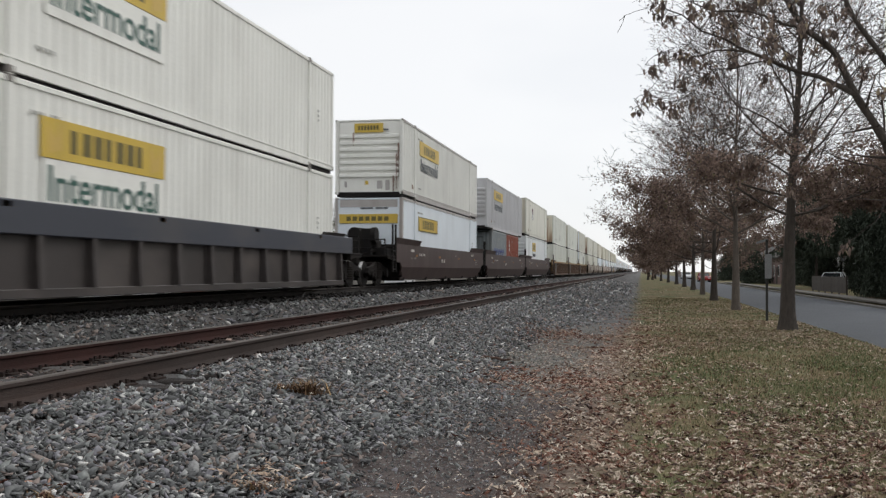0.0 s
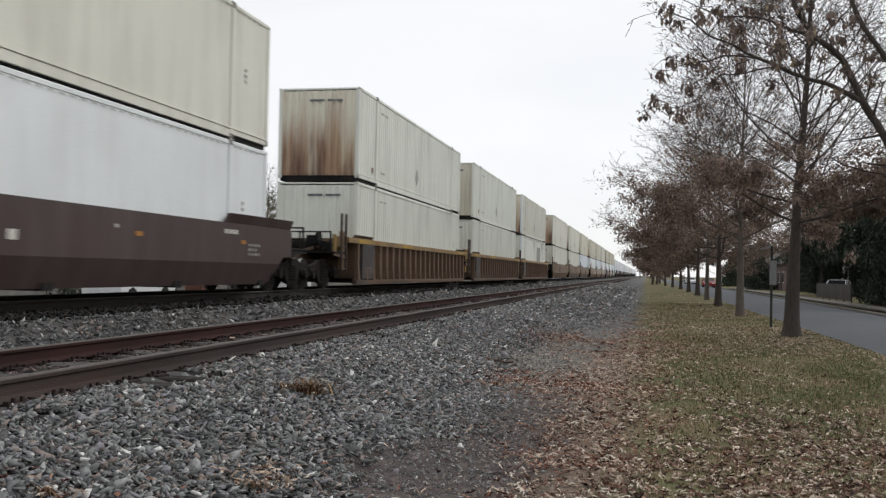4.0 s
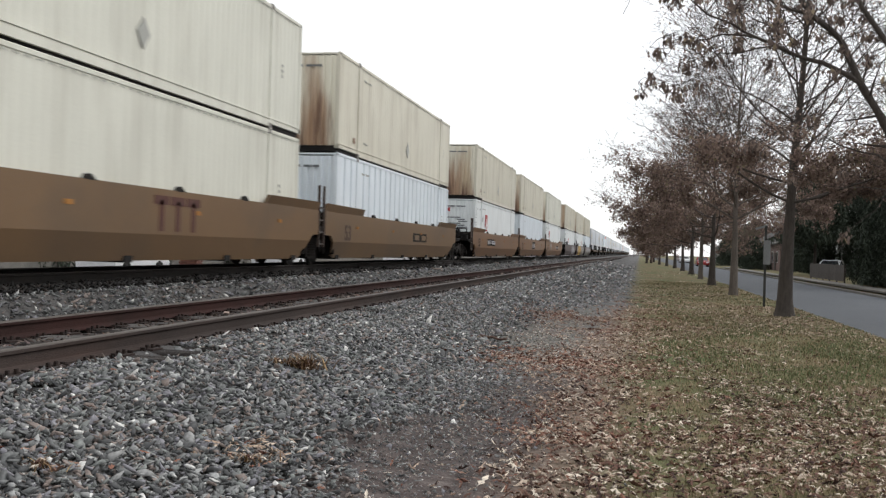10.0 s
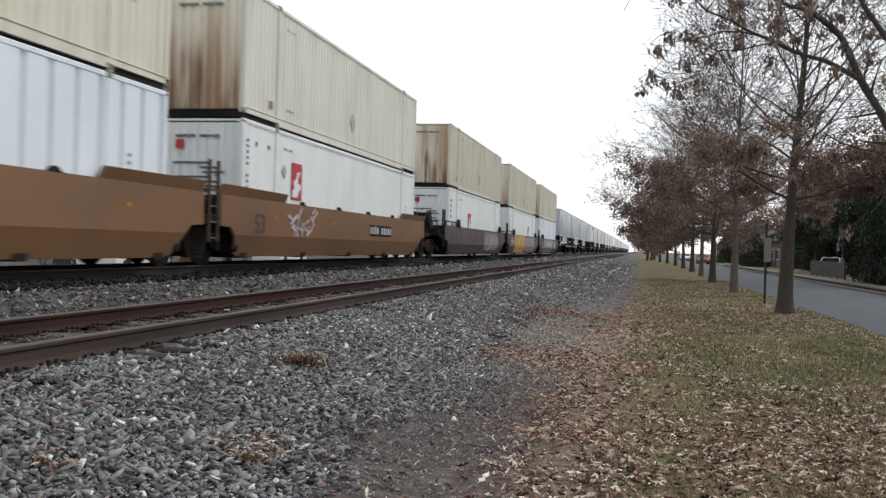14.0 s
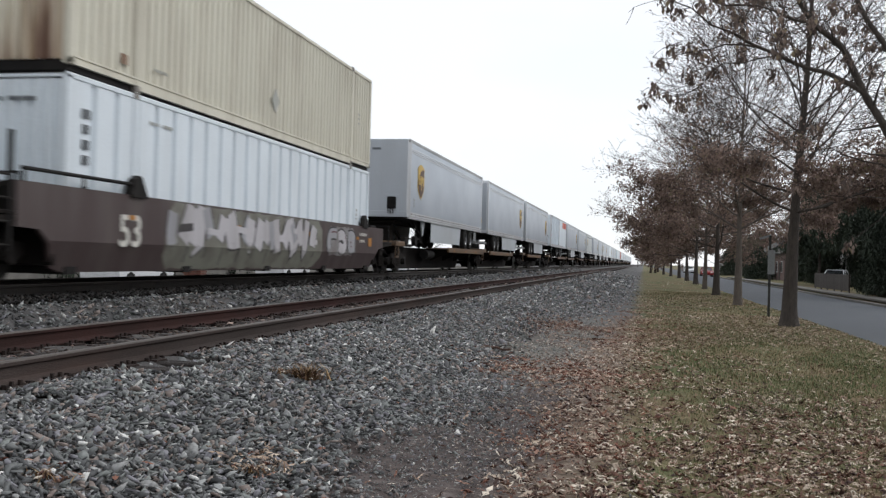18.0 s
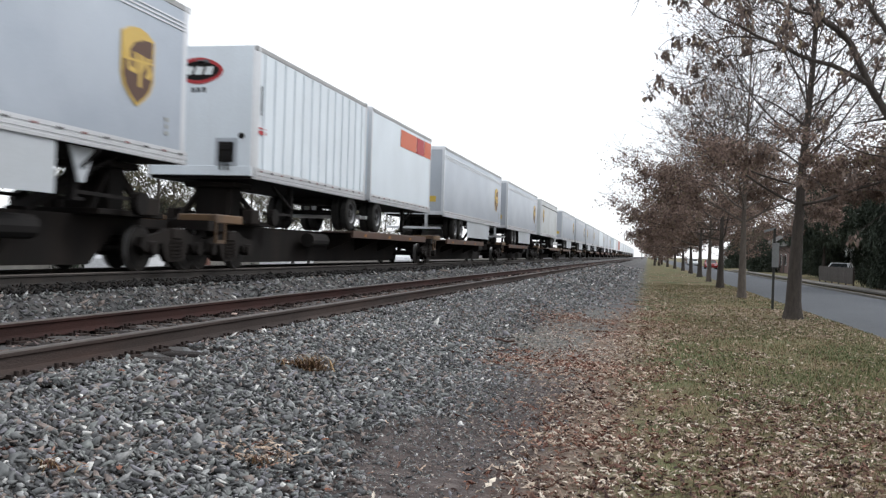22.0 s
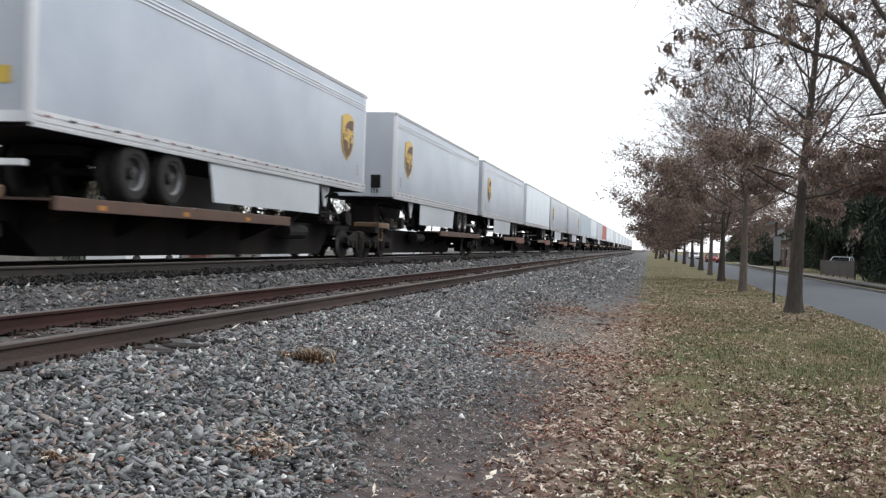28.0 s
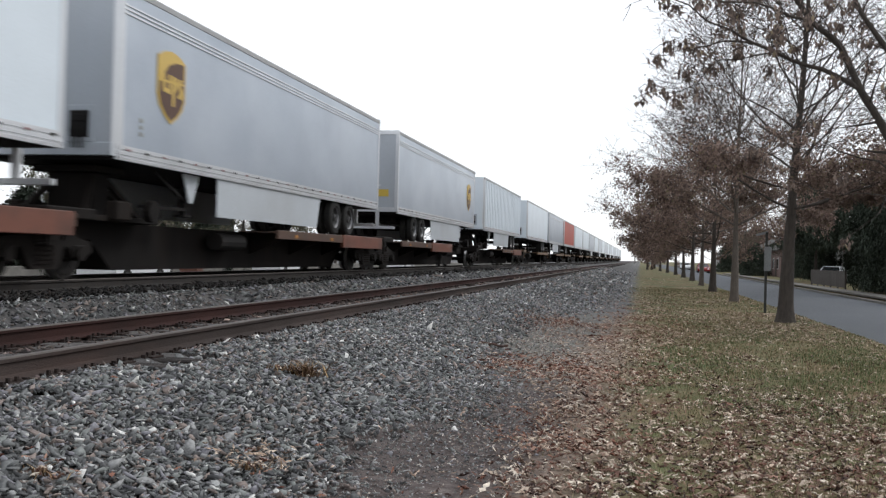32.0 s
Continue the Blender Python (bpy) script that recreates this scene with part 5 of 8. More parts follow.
def lozenge(c, y, z, r, material=None, end=False):
    """A diamond-shaped placard on a container's side or front."""
    bm = bmesh.new()
    if end:
        plate(bm, [(y, z - r), (y + r, z), (y, z + r), (y - r, z)], "y", -0.004, 0.012)
    else:
        plate(bm, [(y, z - r), (y + r * 0.8, z), (y, z + r), (y - r * 0.8, z)], "x", WIDTH - 0.01, WIDTH + 0.008)
    part("placard", bm, material or M_faint, c, "faded diamond placard")


def carrier_panel(c, y, z, w, h, word=True, front=None, tone=None, n=7, wide=0.75, mid=0.0):
    """The yellow carrier panel with dark blocks in place of its name, and the word below it."""
    bm = bmesh.new()
    box(bm, WIDTH - 0.005, WIDTH + 0.012, y, y + w, z, z + h)
    p = part("sign_panel", bm, M_yellow, c, "yellow panel with dark blocks")
    if not word:
        bm = bmesh.new()
        for a, b, e, f in ((0.0, w, 0.0, 0.03), (0.0, w, h - 0.03, h), (0.0, 0.03, 0.03, h - 0.03), (w - 0.03, w, 0.03, h - 0.03)):
            box(bm, WIDTH + 0.010, WIDTH + 0.016, y + a, y + b, z + e, z + f)
        part("sign_border", bm, M_signink, p, "dark border")
    for i in range(n):
        bm = bmesh.new()
        a = y + w * (0.2 + 0.62 * i / n)
        box(bm, WIDTH + 0.010, WIDTH + 0.016, a, a + w * (0.064 if i % 3 else 0.048), z + h * 0.20, z + h * 0.80)
        part("sign_block", bm, M_signink, p)
    for s in (0, 1):
        bm = bmesh.new()
        a = y + w * (0.04 if s == 0 else 0.86)
        plate(bm, [(a, z + h * 0.1), (a + w * 0.1, z + h * 0.25), (a + w * 0.1, z + h * 0.9), (a + w * .05, z + h * .5), (a, z + h * .9)], "x", WIDTH + 0.010, WIDTH + 0.015)
        part("sign_flourish", bm, M_gold, p)
    if word:
        lettering("lettering", "Intermodal", w * 0.205, tone or M_green_txt, c, pose(WIDTH + 0.009, y + w * 0.04, z - w * 0.170, 90, 0, 90))
        if tone is None:
            bm = bmesh.new()
            box(bm, WIDTH - 0.005, WIDTH + 0.004, y + w * 0.02, y + w * 0.99, z - w * 0.215, z - 0.012)
            part("word_panel", bm, M_clean, c, "clean white panel behind green lettering")
    if front:
        bm = bmesh.new()
        box(bm, mid - wide, mid + wide, -0.012, 0.004, front, front + 0.34)
        q = part("sign_panel", bm, M_yellow, c, "yellow panel with dark blocks")
        for i in range(7):
            bm = bmesh.new()
            a = mid + wide * (-0.75 + i * 0.215)
            box(bm, a, a + wide * 0.15, -0.018, -0.008, front + 0.09, front + 0.25)
            part("sign_block", bm, M_signink, q)


def red_badge(c, y, z, front=True, tone=None):
    """A red carrier badge with a white figure in it, drawn as plain shapes."""
    bm = bmesh.new()
    box(bm, WIDTH - 0.004, WIDTH + 0.008, y, y + 0.74, z, z + 0.92)
    p = part("badge", bm, tone or M_red_txt, c, "red badge with white shapes" if tone is None else "dark red badge with white shapes")
    bm = bmesh.new()
    plate(bm, [(y + 0.05, z + 0.06), (y + 0.42, z + 0.06), (y + 0.50, z + 0.20), (y + 0.66, z + 0.30), (y + 0.60, z + 0.42), (y + 0.44, z + 0.40), (y + 0.46, z + 0.58), (y + 0.60, z + 0.72), (y + 0.40, z + 0.70), (y + 0.30, z + 0.52), (y + 0.12, z + 0.44), (y + 0.22, z + 0.30), (y + 0.06, z + 0.22)], "x", WIDTH + 0.006, WIDTH + 0.013)
    part("badge_shape", bm, M_white, p)
    if front:
        bm = bmesh.new()
        box(bm, -0.30, -0.08, 0.0, 0.012, 2.20, 2.40)
        part("badge", bm, M_red_txt, c, "small red badge")
        for k in range(7):
            bm = bmesh.new()
            a = (-0.35, 0.30, 0.36)[k % 3]
            box(bm, a, a + (0.85, 0.42, 0.5)[k % 3], 0.0, 0.012, 1.86 - k * 0.105, 1.91 - k * 0.105)
            part("stencil_mark", bm, M_grey_txt, c)


LOW, HIGH = 0.355, 3.254
CREAM = "weathered cream ribbed container on a well car"
UNITS = [9.68, 33.88, 53.50, 72.34, 95.56, 115.37, 134.76, 158.02, 177.59, 196.88, 220.42, 239.79, 259.32, 282.24, 302.45, 322.16]


def build_wells():
    u = UNITS
    jb = "white carrier container with a yellow name panel"
    # single ribbed dark car
    well_car(u[0], "dark", True, "coupler", "coupler", "dark grimy well car with ribbed sides under white containers")
    c = container(u[0], LOW, L, M_clean, M_clean, "slats", 60, 0.024, label="white ribbed container with a yellow name panel, in a well")
    carrier_panel(c, 2.68, 1.83, 3.68, 0.60)
    c = container(u[0], HIGH, L, M_clean, M_clean, "slats", 60, 0.021, label="white ribbed carrier container stacked on another")
    carrier_panel(c, 2.68, 1.84, 3.68, 0.60)
    # maroon three-unit car
    for i, (a, b) in enumerate((("coupler", "joint"), ("joint", "joint"), ("joint", "coupler"))):
        w = well_car(u[1 + i], "maroon", False, a, b, "dark maroon smooth-sided well car under stacked containers")
        marks(w, 1.432, 2.2, 1.15, 4, 0.3)
        marks(w, 1.432, 6.5, 0.95, 2, 0.5, size=1.6)
        for k, (yy, zz, m) in enumerate(((L - 2.4, 1.30, 4), (L - 1.2, 1.05, 4), (L - 1.2, 0.95, 3), (L - 1.2, 0.85, 4), (0.9, 1.28, 3), (0.9, 1.0, 5), (9.6, 1.2, 1))):
            marks(w, 1.433, yy, zz, m, 0.17, "pale" if k in (0, 4, 6) else "faint", False, 1.0 if k in (0, 4) else 0.62)
    c = container(u[1], LOW, L, M_white2, M_white2, "flat", 10, 0.004, label="smooth white container with a yellow name panel, in a well", post=M_grimy, worn=True)
    carrier_panel(c, 2.6, 1.74, 3.5, 0.56, False, 1.92, wide=1.12)
    bm = bmesh.new()
    box(bm, -1.1, 1.1, 0.012, 0.022, 2.52, 2.79)
    part("header_band", bm, M_grimy, c, "grimy grey band over the front wall")
    c = container(u[1], HIGH, L, M_clean, M_clean, "slats", 60, label="white ribbed carrier container stacked on another", worn=True)
    for x0, x1, z0, z1, m, words in ((-0.16, -0.04, 0.46, 0.60, M_yellow, "small yellow sticker"), (0.30, 0.50, 0.30, 0.60, M_grimy, "grey hatch"), (0.62, 0.78, 0.24, 0.62, M_grimy, "grey hatch"), (-0.95, -0.86, 0.36, 0.58, M_grimy, "grey patch")):
        bm = bmesh.new()
        box(bm, x0, x1, 0.070, 0.090, z0, z1)
        part("front_patch", bm, m, c, words)
    for x, z0, z1 in ((1.05, 0.3, 1.5), (1.12, 0.9, 1.9), (0.93, 0.18, 0.7), (-0.6, 1.9, 2.3)):
        bm = bmesh.new()
        plate(bm, [(x, z0), (x + 0.035, z1), (x + 0.012, z1 + 0.1), (x - 0.02, z1)], "y", -0.003, 0.084)
        part("rust_run", bm, M_rust_run, c, "brown run of rust")
    carrier_panel(c, 2.77, 1.84, 3.55, 0.56, True, 2.38, M_grey_txt, wide=0.55)
    for k, (skin, ln) in enumerate(((M_slate, 6.06), (M_red, 6.06))):
        c = container(u[2] + 1.9 + k * 6.14, LOW, ln, skin, skin, "ribs", 22, 0.03, 2.59, label="rust-red twenty-foot container in a well" if k else "grey twenty-foot container with blue letter shapes in a well")
        if k == 0:
            for j in range(5):
                bm = bmesh.new()
                y = 1.2 + j * 0.88
                ring = [(y + 0.36 * math.cos(q), 1.15 + 0.40 * math.sin(q)) for q in [0.7 + 0.5 * i for i in range(10)]]
                inner = [(y + 0.20 * math.cos(q), 1.15 + 0.22 * math.sin(q)) for q in [0.7 + 0.5 * i for i in range(10)]][::-1]
                plate(bm, ring + inner, "x", WIDTH - 0.01, WIDTH + 0.006)
                part("letter_shape", bm, M_blue_txt, c, "blue painted shape")
        else:
            marks(c, WIDTH + 0.003, 1.3, 2.1, 6, 0.26, "pale", True, 2.2)
    c = container(u[2], HIGH - 0.306, L, M_grey, M_grey, "slats", 60, label="grey ribbed carrier container stacked over two short ones")
    carrier_panel(c, 2.6, 1.84, 3.6, 0.56, True, 2.40, M_grey_txt, wide=0.55, mid=-0.35)
    c = container(u[3], LOW, L, M_white, M_white, "slats", 12, 0.004, label=jb)
    carrier_panel(c, 4.3, 1.75, 2.3, 0.70, True, 2.35, M_grey_txt, wide=0.5, mid=-0.4)
    c = container(u[3], HIGH, L, M_cream, M_cream2, "ribs", 12, 0.004, label="off-white smooth container with a dark red badge, stacked")
    red_badge(c, 4.0, 1.35, False, M_darkred)
    # tan ribbed three-unit car
    for i, (a, b) in enumerate((("coupler", "joint"), ("joint", "joint"), ("joint", "coupler"))):
        well_car(u[4 + i], "tan", True, a, b, "rusty tan well car with ribbed sides and yellow-striped chord")
        lower = container(u[4 + i], LOW, L, M_soft if i == 2 else M_pale_cream, M_pale_cream, "ribs", 64, 0.012 if i == 2 else 0.030, label=CREAM, post=M_white2 if i == 2 else None)
        upper = container(u[4 + i], HIGH, L, M_cream if i == 2 else M_pale_cream, M_rusty if i != 1 else M_cream2, "ribs", 64, 0.024, label="weathered cream ribbed container with a stained front, stacked", post=M_white2 if i == 2 else None)
        lozenge(upper, 7.6, 0.85, 0.28)
        if i == 2:
            for k in range(11):
                bm = bmesh.new()
                box(bm, WIDTH - 0.004, WIDTH + 0.005, 9.7 + k * 0.24, 9.82 + k * 0.24, 0.9, 2.3)
                part("scuff", bm, M_faint, lower, "grey scuffed rib")
            for k, (yy, d) in enumerate(((7.3, 0.55), (7.55, 0.9), (7.8, 0.45), (13.0, 0.8), (13.3, 1.2), (13.5, 0.6), (14.6, 0.5))):
                bm = bmesh.new()
                plate(bm, [(yy, 2.70), (yy + 0.16, 2.70), (yy + 0.09, 2.70 - d)], "x", WIDTH - 0.004, WIDTH + 0.003)
                part("grime_streak", bm, M_faint, lower, "grey run of grime")
    # brown smooth three-unit car
    for i, (a, b) in enumerate((("coupler", "joint"), ("joint", "joint"), ("joint", "coupler"))):
        w = well_car(u[7 + i], "brown", False, a, b, "brown smooth-sided well car under stacked containers")
        if i != 1:
            dash_plate(w, 5.0 if i == 0 else 9.0, 0.84 if i == 0 else 0.78, 2.3, 0.32, M_black, M_spray["white"] if i == 0 else M_well["brown"], 9 if i == 0 else 2)
        if i == 1:
            for k in range(3):
                bm = bmesh.new()
                y = 8.6 + k * 0.62
                beam(bm, (1.434, y, 1.28), (1.434, y + 0.54, 1.28), 0.01, 0.16)
                beam(bm, (1.434, y + 0.27, 1.28), (1.434, y + 0.27, 0.72), 0.01, 0.16)
                part("emblem_shape", bm, M_darkred, w, "dark red painted shape")
        wide = i == 2
        container(u[7 + i], LOW, L, M_white2 if wide else M_cream, M_white2 if wide else M_cream, "ribs", 24 if wide else 64, 0.075 if wide else 0.007, label="blue-white container with broad ribs in a well" if wide else CREAM)
        upper = container(u[7 + i], HIGH, L, M_cream if i != 2 else M_cream2, M_rusty, "ribs", 64, 0.009, label="weathered cream ribbed container with a rust-streaked front, stacked")
        lozenge(upper, 8.3, 0.9, 0.28)
        if i == 0:
            lozenge(upper, -0.85, 0.55, 0.25, M_well["maroon"], True)
    # ochre smooth three-unit car
    for i, (a, b) in enumerate((("coupler", "joint"), ("joint", "joint"), ("joint", "coupler"))):
        w = well_car(u[10 + i], "ochre", False, a, b, "ochre-brown smooth-sided well car under stacked containers")
        if i == 1:
            dash_plate(w, 7.1, 0.72, 1.85, 0.56, M_black, M_spray["white"], 3)
        else:
            dash_plate(w, 3.5 if i == 0 else 9.7, 0.80, 2.9 if i == 0 else 2.6, 0.36, M_black, M_spray["white"], 10)
        wide = i == 1
        lower = container(u[10 + i], LOW, L, M_white2 if wide else M_white, M_white2 if wide else M_white, "ribs", 24 if wide else 12, 0.075 if wide else 0.004, label="blue-white container with broad ribs in a well" if wide else "smooth white container with a red badge in a well")
        if not wide:
            red_badge(lower, 3.3 if i == 0 else 3.0, 1.25)
            lozenge(lower, 2.5, 1.9, 0.17)
            marks(lower, WIDTH + 0.003, 0.28, 2.42, 10, 0.13, "dark", True, 0.7)
            marks(lower, WIDTH + 0.003, 0.75, 2.38, 2, 0.75, "dark", False, 1.0)
        upper = container(u[10 + i], HIGH, L, M_cream2 if i != 2 else M_cream, M_rusty, "ribs", 64, 0.018, label="weathered cream ribbed container, stacked")
        lozenge(upper, 8.0, 0.9, 0.28)
        lozenge(upper, -0.8, 0.6, 0.26, M_well["maroon"] if i == 0 else M_faint, True)
        if i == 2:
            bm = bmesh.new()
            rng = random.Random(4)
            for k in range(26):
                x = 1.436 + k * 0.0004
                p = (x, 2.2 + rng.uniform(0.4, 2.2), 0.85 + rng.uniform(0, 0.45))
                beam(bm, p, (x, p[1] + rng.uniform(-0.5, 0.5), min(1.42, max(0.68, p[2] + rng.uniform(-0.35, 0.35)))), 0.008, 0.05)
            part("graffiti_scrawl", bm, M_spray["white"], w, "white sprayed scrawl")
    # faded maroon three-unit car with graffiti
    for i, (a, b) in enumerate((("coupler", "joint"), ("joint", "joint"), ("joint", "coupler"))):
        w = well_car(u[13 + i], "faded", False, a, b, "faded maroon well car with sprayed graffiti on its side")
        if i == 0:
            graffiti(w, 9.5, 14.5, 0.35, 1.40, "grey", "ink", 3, 4)
        elif i == 1:
            graffiti(w, 0.3, 2.1, 0.70, 1.30, "grey", "ink", 5, 3)
            graffiti(w, 2.2, 8.6, 0.20, 1.47, "yellow", "ink", 6, 4)
            graffiti(w, 8.5, 14.6, 0.26, 1.45, "grey", "ink", 7, 6)
        else:
            jagged_graffiti(w, 2.9, 11.4, 0.20, 1.47, 8, 20)
            graffiti(w, 11.8, 14.4, 0.55, 1.40, "grey", "ink", 12, 3)
            lettering("lettering", "53", 0.75, M_pale, w, pose(1.436, 1.3, 0.62, 90, 0, 90))
            marks(w, 1.434, L - 1.3, 1.22, 4, 0.2, size=0.9)
            marks(w, 1.434, L - 1.3, 1.02, 3, 0.2, size=0.9)
            o = part("reflector", REFLECT, None, w)
            o.location, o.scale = (1.437, L - 0.25, 1.0), (1, 1.6, 3.2)
        wide = i == 2
        lower = container(u[13 + i], LOW, L, M_white2 if wide else M_white, M_white2 if wide else M_white, "ribs" if i != 1 else "doors", 24 if wide else 12, 0.075 if wide else 0.004, label="blue-white container with broad ribs in a well" if wide else "smooth white container with a red badge in a well")
        if not wide:
            red_badge(lower, 10.9 if i else 5.0, 0.95, i == 0)
        upper = container(u[13 + i], HIGH, L, M_cream2, M_rusty, "ribs", 64, label="yellowed ribbed container with a rust-streaked front, stacked")
        lozenge(upper, 8.2, 0.9, 0.28)
        marks(lower, WIDTH + 0.004, 0.5, 2.3, 8, 0.24, "dark", True, 1.6)


# -- trailers on spine cars --
FLOOR, ROOF = 2.065, 4.985


def trailer_meshes():
    T = {}
    w = WIDTH
    for ln in (16.15, 13.75, 8.45):
        bm = bmesh.new()
        box(bm, -w + 0.012, w - 0.012, 0.10, ln - 0.06, FLOOR + 0.14, ROOF - 0.05)
        T["body", ln] = bm
        bm = bmesh.new()
        box(bm, -w, w, 0.03, ln, ROOF - 0.14, ROOF - 0.02, 0.015)
        T["roof", ln] = bm
        for s in (-1, 1):
            bm = bmesh.new()
            for z in (ROOF - 0.36, ROOF - 0.43, ROOF - 0.50):
                box(bm, s * w - 0.012, s * w + 0.006, 0.15, ln - 0.1, z - 0.015, z + 0.015)
            T["bead", ln, s] = bm
            bm = bmesh.new()
            prof = [(-0.065, -0.06), (0.006, -0.06), (0.008, -0.01), (-0.014, 0.0), (-0.014, 0.025), (0.008, 0.035), (0.008, 0.085), (-0.014, 0.095), (-0.014, 0.115), (0.006, 0.125), (0.006, 0.19), (-0.065, 0.19)]
            plate(bm, [(s * (w + a), FLOOR + b) for a, b in prof], "y", 0.06, ln)
            T["rail", ln, s] = bm
        bm = bmesh.new()
        box(bm, -w + 0.06, w - 0.06, 0.1, ln - 0.05, FLOOR - 0.06, FLOOR + 0.10)
        T["floor", ln] = bm
    bm = bmesh.new()
    rod(bm, (w - 0.155, 0.165, FLOOR), (w - 0.155, 0.165, ROOF - 0.03), 0.163, sides=18)
    T["nose_post"] = bm
    bm = bmesh.new()
    box(bm, -w + 0.1, w - 0.1, 0.004, 0.05, FLOOR, ROOF - 0.03)
    box(bm, -w + 0.08, w - 0.08, -0.01, 0.06, FLOOR, FLOOR + 0.22, 0.01)
    T["nose"] = bm
    bm = bmesh.new()
    box(bm, 0.45, 0.80, -0.05, 0.02, FLOOR + 0.30, FLOOR + 0.75, 0.02)
    for x in (0.5, 0.62, 0.74):
        rod(bm, (x, -0.06, FLOOR + 0.42), (x, -0.03, FLOOR + 0.42), 0.05, sides=8)
    for k, x in enumerate((0.52, 0.60, 0.68)):
        rod(bm, (x, -0.07, FLOOR + 0.42), (x + 0.02 * (k - 1), -0.05, FLOOR + 0.12), 0.018, sides=6)
    box(bm, 0.50, 0.76, -0.075, -0.04, FLOOR + 0.56, FLOOR + 0.68, 0.01)
    T["plug_box"] = bm
    bm = bmesh.new()
    box(bm, 0.36, 0.89, -0.02, 0.02, FLOOR + 0.22, FLOOR + 0.84, 0.01)
    T["plug_frame"] = bm
    bm = bmesh.new()
    box(bm, -1.02, -0.66, -0.07, 0.02, FLOOR + 0.34, FLOOR + 0.66, 0.02)
    T["front_box"] = bm
    bm = bmesh.new()
    box(bm, -0.16, 0.16, -0.012, 0.012, ROOF - 0.42, ROOF - 0.34)
    T["front_plate"] = bm
    bm = bmesh.new()
    for s in (-1, 1):
        box(bm, s * w - 0.11 if s > 0 else s * w, s * w if s > 0 else s * w + 0.11, 0.0, 0.12, FLOOR, ROOF)
    box(bm, -w + 0.11, w - 0.11, 0.0, 0.12, ROOF - 0.14, ROOF)
    box(bm, -w + 0.11, w - 0.11, 0.0, 0.12, FLOOR, FLOOR + 0.16)
    T["door_frame"] = bm
    bm = bmesh.new()
    box(bm, -w + 0.12, -0.008, 0.03, 0.07, FLOOR + 0.16, ROOF - 0.14)
    T["door", -1] = bm
    bm = bmesh.new()
    box(bm, 0.008, w - 0.12, 0.03, 0.07, FLOOR + 0.16, ROOF - 0.14)
    T["door", 1] = bm
    bm = bmesh.new()
    rod(bm, (0, 0.015, FLOOR + 0.1), (0, 0.015, ROOF - 0.1), 0.018, sides=6)
    beam(bm, (0, 0.01, FLOOR + 0.95), (0.3, 0.01, FLOOR + 0.95), 0.03, 0.05)
    T["lock_rod"] = bm
    bm = bmesh.new()
    box(bm, 0.55, 0.95, 0.012, 0.034, FLOOR + 0.55, FLOOR + 0.80)
    T["notice"] = bm
    bm = bmesh.new()
    box(bm, -1.2, 1.2, 0.0, 0.11, FLOOR - 0.62, FLOOR - 0.52, 0.01)
    for x in (-0.55, 0.55):
        box(bm, x - 0.06, x + 0.06, 0.0, 0.10, FLOOR - 0.55, FLOOR)
    T["bumper"] = bm
    bm = bmesh.new()
    plate(bm, [(0.0, FLOOR - 0.85), (6.2, FLOOR - 0.85), (6.45, FLOOR - 0.03), (0.0, FLOOR - 0.03)], "x", -0.015, 0.015)
    T["skirt"] = bm
    bm = bmesh.new()
    box(bm, -0.06, 0.06, -0.06, 0.06, FLOOR - 0.85, FLOOR - 0.05)
    box(bm, -0.12, 0.12, -0.16, 0.16, FLOOR - 0.90, FLOOR - 0.85)
    beam(bm, (0.05, 0, FLOOR - 0.6), (0.05, -1.3, FLOOR - 0.1), 0.05, 0.05)
    beam(bm, (0.05, 0, FLOOR - 0.75), (0.05, -1.8, FLOOR - 0.78), 0.05, 0.06)
    beam(bm, (0, 0, FLOOR - 0.55), (-0.45, 0, FLOOR - 0.1), 0.05, 0.05)
    T["landing_leg"] = bm
    bm = bmesh.new()
    plate(bm, [(-0.34, FLOOR - 0.05), (0.34, FLOOR - 0.05), (0.07, FLOOR - 0.62), (-0.07, FLOOR - 0.62)], "x", 0.08, 0.12)
    T["leg_bracket"] = bm
    bm = bmesh.new()
    box(bm, -0.56, 0.56, -1.5, 1.5, FLOOR - 0.28, FLOOR - 0.1)
    T["suspension"] = bm
    bm = bmesh.new()
    rod(bm, (-1.1, 0, 0), (1.1, 0, 0), 0.07, sides=8)
    T["axle"] = bm
    bm = bmesh.new()
    lathe(bm, [(0.74, 0.30), (0.74, 0.44), (0.78, 0.50), (0.93, 0.50), (0.97, 0.44), (0.98, 0.36), (1.01, 0.36), (1.02, 0.44), (1.06, 0.50), (1.21, 0.50), (1.25, 0.44), (1.25, 0.34), (1.22, 0.29)])
    T["wheel"] = bm
    bm = bmesh.new()
    lathe(bm, [(1.235, 0.30), (1.20, 0.27), (1.13, 0.23), (1.12, 0.12), (1.22, 0.10), (1.23, 0.02), (1.10, 0.02), (1.10, 0.25), (1.20, 0.30)], 24)
    T["rim"] = bm
    return T


TB = trailer_meshes()
# grimy chassis, its base colour also darkened for the shade beneath the floor
M_under = paint("shade_dark_grimy_chassis", (0.010, 0.009, 0.009), (0.035, 0.03, 0.026), 0.4, rough=0.85, spec=0.15)
M_roofcap = paint("dull_grey_roof_cap", (0.36, 0.36, 0.36), amount=0.3)
M_rim = paint("dark_wheel_dish", (0.022, 0.022, 0.023), (0.05, 0.045, 0.04), amount=0.4)
M_rimedge = paint("dull_rim_edge", (0.20, 0.20, 0.21), (0.08, 0.07, 0.06), amount=0.7, rough=0.4, metal=0.5)
